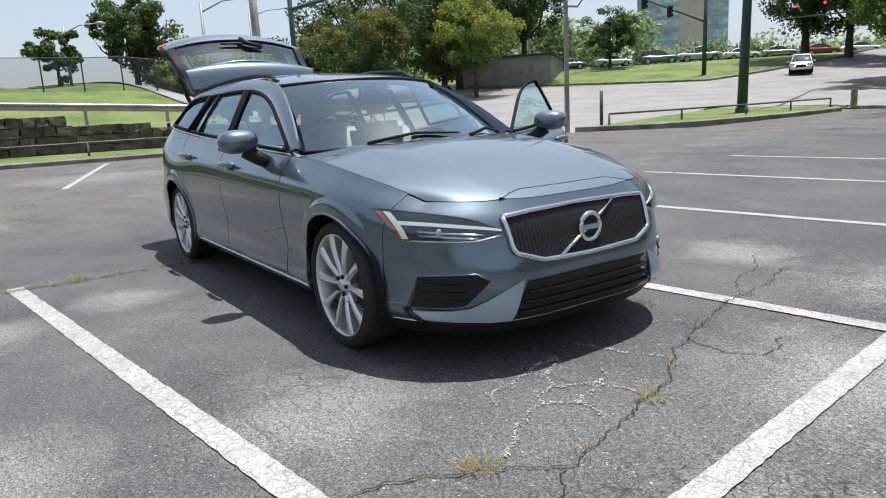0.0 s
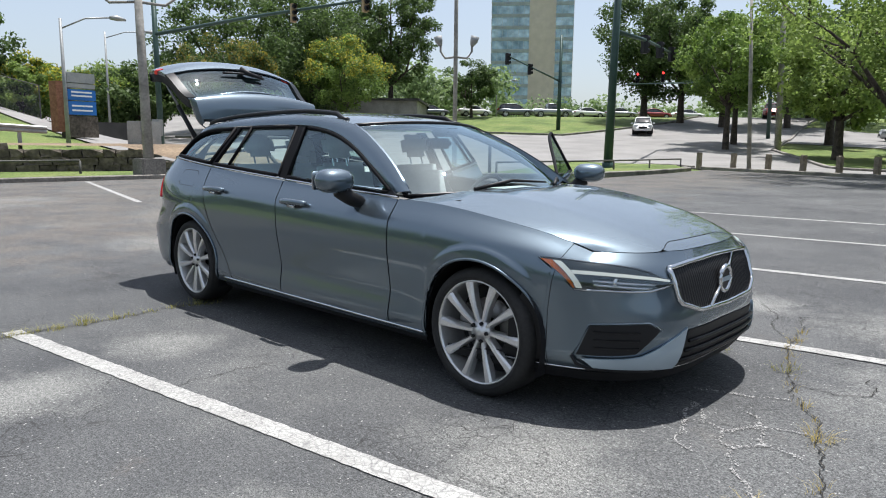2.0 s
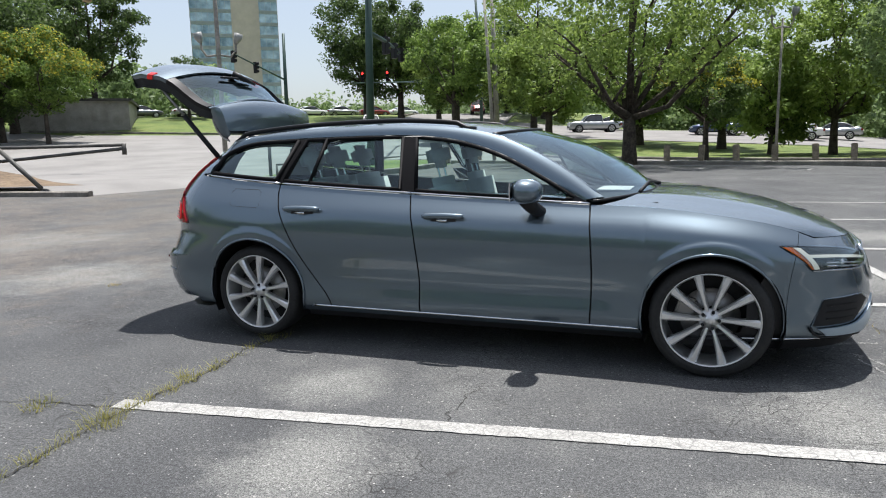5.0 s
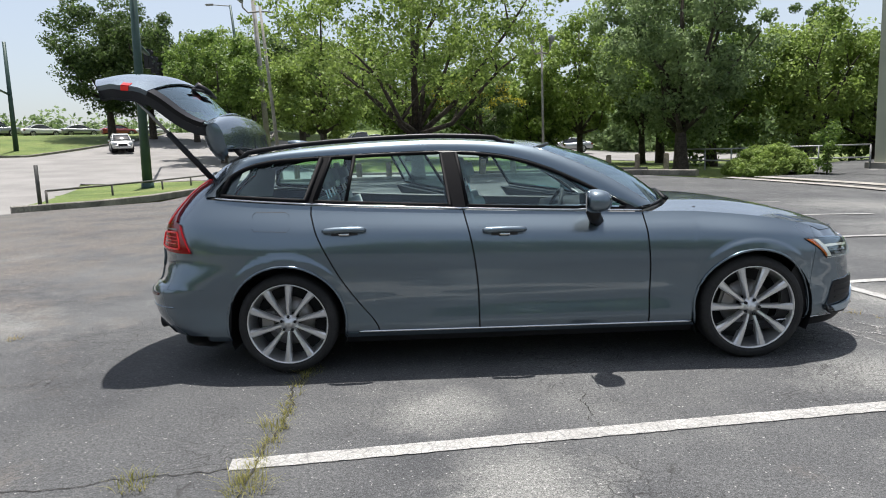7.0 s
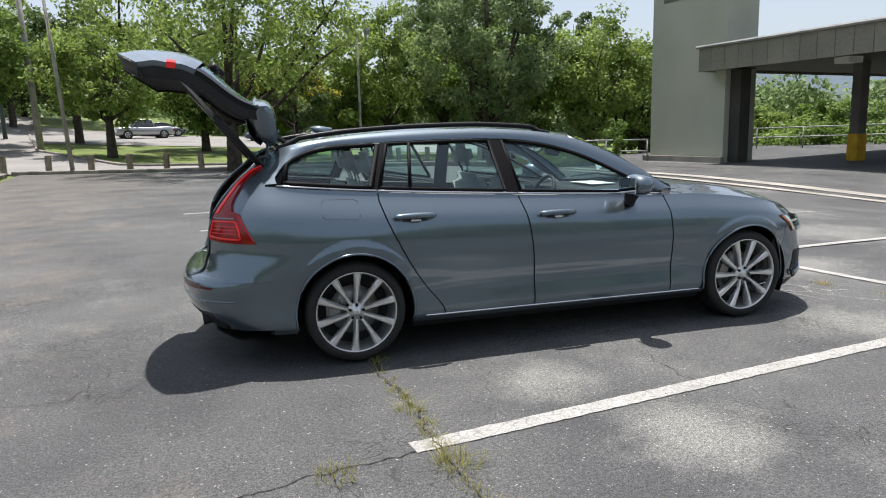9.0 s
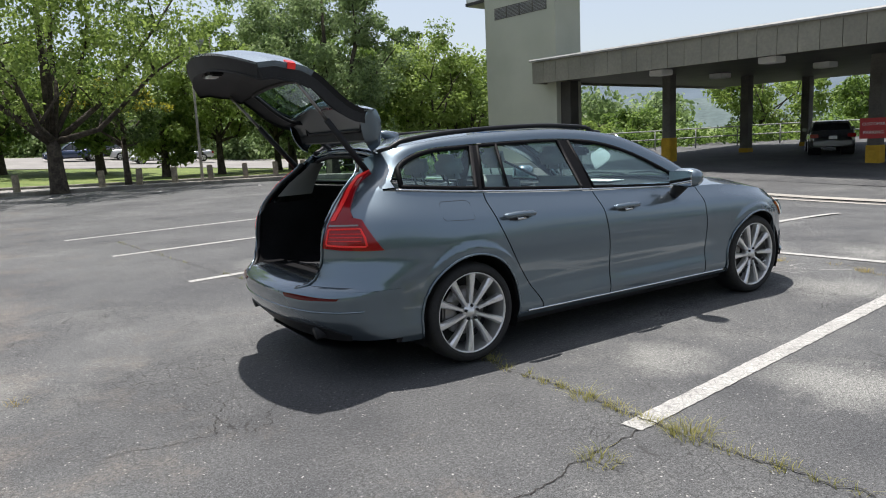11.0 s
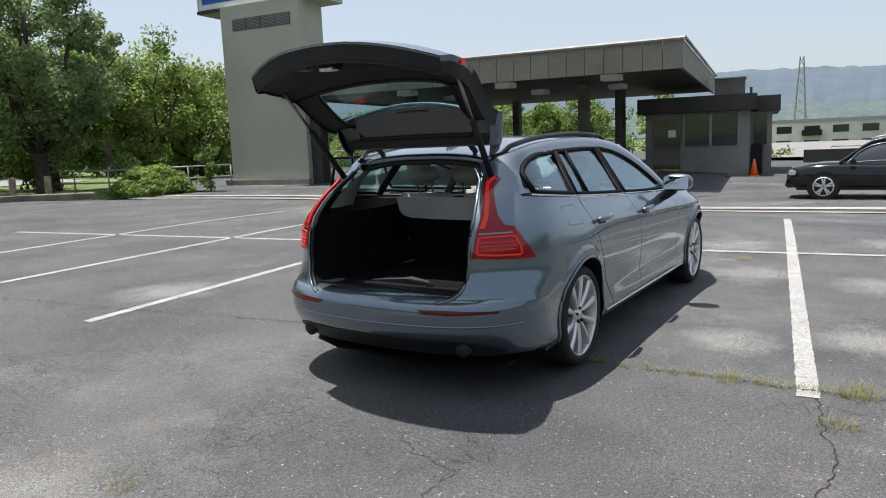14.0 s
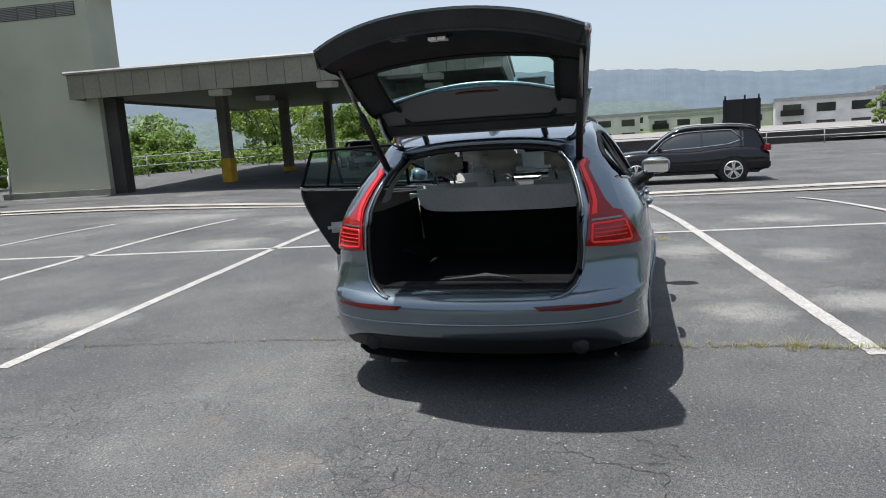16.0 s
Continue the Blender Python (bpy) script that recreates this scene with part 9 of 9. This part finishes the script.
def crumbs(pts, per_metre, spread, mat, label):
    """A crumbled crack: flat chips of loose aggregate strewn along a bent line."""
    ln = sum(math.dist(a, b) for a, b in zip(pts, pts[1:]))
    P = dense([(x, y, 0) for x, y in pts], max(20, int(ln * 60)))
    vs, fs = [], []
    for _ in range(int(ln * per_metre)):
        p = P[rng.integers(0, len(P))]
        o = 0.045 * noise.noise(Vector((p.x * 8, p.y * 8, 3)))
        x, y = p.x + o + rng.normal() * spread * 0.55, p.y + o + rng.normal() * spread * 0.55
        r, k, a0 = rng.uniform(0.0018, 0.0055), len(vs), rng.uniform(0, 6.283)
        z = lot_z(x, y)
        for j in range(5):
            q = r * rng.uniform(0.6, 1.2)
            vs.append((x + q * math.cos(a0 + j * 1.257), y + q * math.sin(a0 + j * 1.257), z + 0.004))
        vs.append((x, y, z + 0.004 + r * 0.5))
        fs += [(k + j, k + (j + 1) % 5, k + 5) for j in range(5)]
    ob = new("crack", mesh_from("crack", vs, fs, mat))
    return tagged(ob, label, "crack", "asphalt cracks", "structure")


SEAM_A = [(-1.05, -4.6), (-1.25, -3.03), (-1.32, -2.5), (-1.33, -2.0), (-1.30, -1.7), (-1.36, -1.1), (-1.30, -0.7), (-1.32, 0.6), (-1.38, 1.6), (-1.55, 2.6), (-1.74, 3.8), (-1.95, 5.6), (-2.2, 8.0)]
SEAM_B = [(2.9, 2.6), (2.48, 2.21), (2.1, 2.0), (2.22, 1.65), (2.26, 1.18), (2.43, 0.69), (2.50, 0.45), (2.60, 0.20), (2.78, -0.04), (2.84, -0.25), (2.90, -0.48), (2.99, -0.72), (3.0, -0.86), (2.90, -1.0), (2.83, -1.10), (2.72, -1.35), (2.75, -1.9)]
crack(SEAM_A, 0.005, M_CRACK, "long dark crack across the asphalt with weeds", 0.0075)
crack(SEAM_B, 0.0038, M_CRACK, "jagged dark crack in front of the car", 0.0075)
crack([(-1.36, -2.15), (-1.92, -2.24), (-2.26, -2.32), (-2.9, -2.2), (-3.6, -2.5)], 0.004, M_CRACK, "branching dark crack in the asphalt")
crack([(2.26, 1.3), (2.02, 1.6), (1.95, 1.95), (1.7, 2.3)], 0.0035, M_CRACK, "branching dark crack in the asphalt")
crack([(2.50, 0.45), (2.75, 0.42), (2.86, 0.55), (2.8, 0.8)], 0.004, M_CRACK, "branching dark crack in the asphalt")
crack([(3.0, -0.86), (3.2, -1.1), (3.45, -1.15), (3.9, -1.5)], 0.0035, M_CRACK, "branching dark crack in the asphalt")
for pts_ in ([(2.26, -0.19), (2.39, -0.38), (2.60, -0.57), (2.68, -0.46), (2.63, -0.29), (2.51, -0.15)], [(2.26, -0.19), (2.32, -0.47), (2.38, -0.65), (2.49, -0.73)], [(2.48, -0.46), (2.60, -0.27), (2.78, -0.22)], [(2.60, -0.57), (2.62, -0.68), (2.75, -0.86), (2.81, -0.97)], [(2.68, -0.46), (2.85, -0.48)], [(2.2, 0.02), (2.45, 0.1), (2.6, 0.18)]):
    crumbs(pts_, 310, 0.013, M_CRACK_PALE, "pale crumbled crack in the asphalt")
for k in range(14):
    a_, q_ = rng.uniform(0, 6.283), rng.uniform(0, 1)
    x_, y_ = rng.uniform(-6.5, 4.5), rng.uniform(-3.6, 3.4)
    pts_ = [(x_, y_)]
    for j in range(rng.integers(2, 5)):
        a_ += rng.uniform(-0.9, 0.9)
        pts_.append((pts_[-1][0] + math.cos(a_) * rng.uniform(0.15, 0.4), pts_[-1][1] + math.sin(a_) * rng.uniform(0.15, 0.4)))
    crack(pts_, 0.0028, M_CRACK, "short fine dark crack in the asphalt", 0.0035, 0.06, 0.02)


def blades(name, spots, label, mat, kind="stuff", category="weeds"):
    """Curved grass blades round spots of (x, y, radius, count, height), one mesh."""
    vs, fs = [], []
    for x, y, r, n, h in spots:
        for _ in range(int(n * 0.7)):
            a, q = rng.uniform(0, 6.283), r * rng.random() ** 0.6
            bx, by = x + math.cos(a) * q, y + math.sin(a) * q
            ln, w = h * rng.uniform(0.4, 1.1), rng.uniform(0.0010, 0.0024)
            d = a + rng.uniform(-1.2, 1.2)
            lean = rng.uniform(0.3, 1.5) * ln
            sx, sy = -math.sin(d) * w, math.cos(d) * w
            z = lot_z(bx, by)
            k = len(vs)
            for t in (0.0, 0.55, 1.0):
                cx, cy, cz = bx + math.cos(d) * lean * t * t, by + math.sin(d) * lean * t * t, z + ln * (t - 0.35 * t * t)
                ww = 1 - 0.9 * t
                vs += [(cx - sx * ww, cy - sy * ww, cz), (cx + sx * ww, cy + sy * ww, cz)]
            fs += [(k, k + 1, k + 3, k + 2), (k + 2, k + 3, k + 5, k + 4)]
    ob = new(name, mesh_from(name, vs, fs, mat))
    return tagged(ob, label, category, kind=kind)


def along(pts, lo, hi, n, dens):
    """Weed spots along a seam between two shares of its length."""
    out = []
    P = dense([(x, y, 0) for x, y in pts], 400)
    for _ in range(n):
        p = P[int(rng.uniform(lo, hi) * 399)]
        r = rng.uniform(0.015, 0.06)
        out.append((p.x + rng.normal() * 0.015, p.y + rng.normal() * 0.015, r, int(dens * rng.uniform(0.5, 1.6)), rng.uniform(0.03, 0.075)))
    return out


blades("seam_weeds", along(SEAM_A, 0.13, 0.31, 60, 16) + along(SEAM_A, 0.02, 0.13, 22, 14) + along(SEAM_A, 0.32, 1.0, 46, 9), "yellow-green weeds growing along the long crack", M_WEED)
blades("seam_weeds", along(SEAM_B, 0.28, 0.42, 14, 12) + along(SEAM_B, 0.42, 0.9, 20, 8), "dry yellow-green weeds in the jagged crack", M_WEED_DRY)
for x_, y_, r_, n_, h_, m_, w_ in ((-1.30, -2.36, 0.10, 170, 0.10, M_WEED, "bushy yellow-green weed tuft at the line's end"), (-1.81, -2.28, 0.09, 130, 0.07, M_WEED, "small green weed tuft in the asphalt"), (-1.34, -1.72, 0.07, 110, 0.09, M_WEED, "upright weed tuft in the crack"), (2.84, -1.07, 0.07, 120, 0.07, M_WEED_DRY, "dry straw-coloured weed tuft"), (2.83, -0.22, 0.06, 90, 0.06, M_WEED_DRY, "dry yellow weed tuft in the crack"), (2.42, 0.66, 0.08, 90, 0.05, M_WEED, "green weed tuft beside the line"), (-1.33, -0.93, 0.05, 70, 0.08, M_WEED, "weed tuft beside the rear tyre"), (2.0, 0.78, 0.06, 60, 0.05, M_WEED, "small weed tuft near the bumper"), (-7.3, -1.65, 0.3, 120, 0.12, M_WEED, "loose weed patch in the asphalt"), (-5.8, -1.9, 0.25, 90, 0.12, M_WEED_DRY, "loose dry weed patch in the asphalt"), (-3.85, 0.27, 0.06, 60, 0.05, M_WEED_DRY, "dry weed tuft behind the car")):
    blades("weed_tuft", [(x_, y_, r_, n_, h_)], w_, m_, kind="", category="weed")
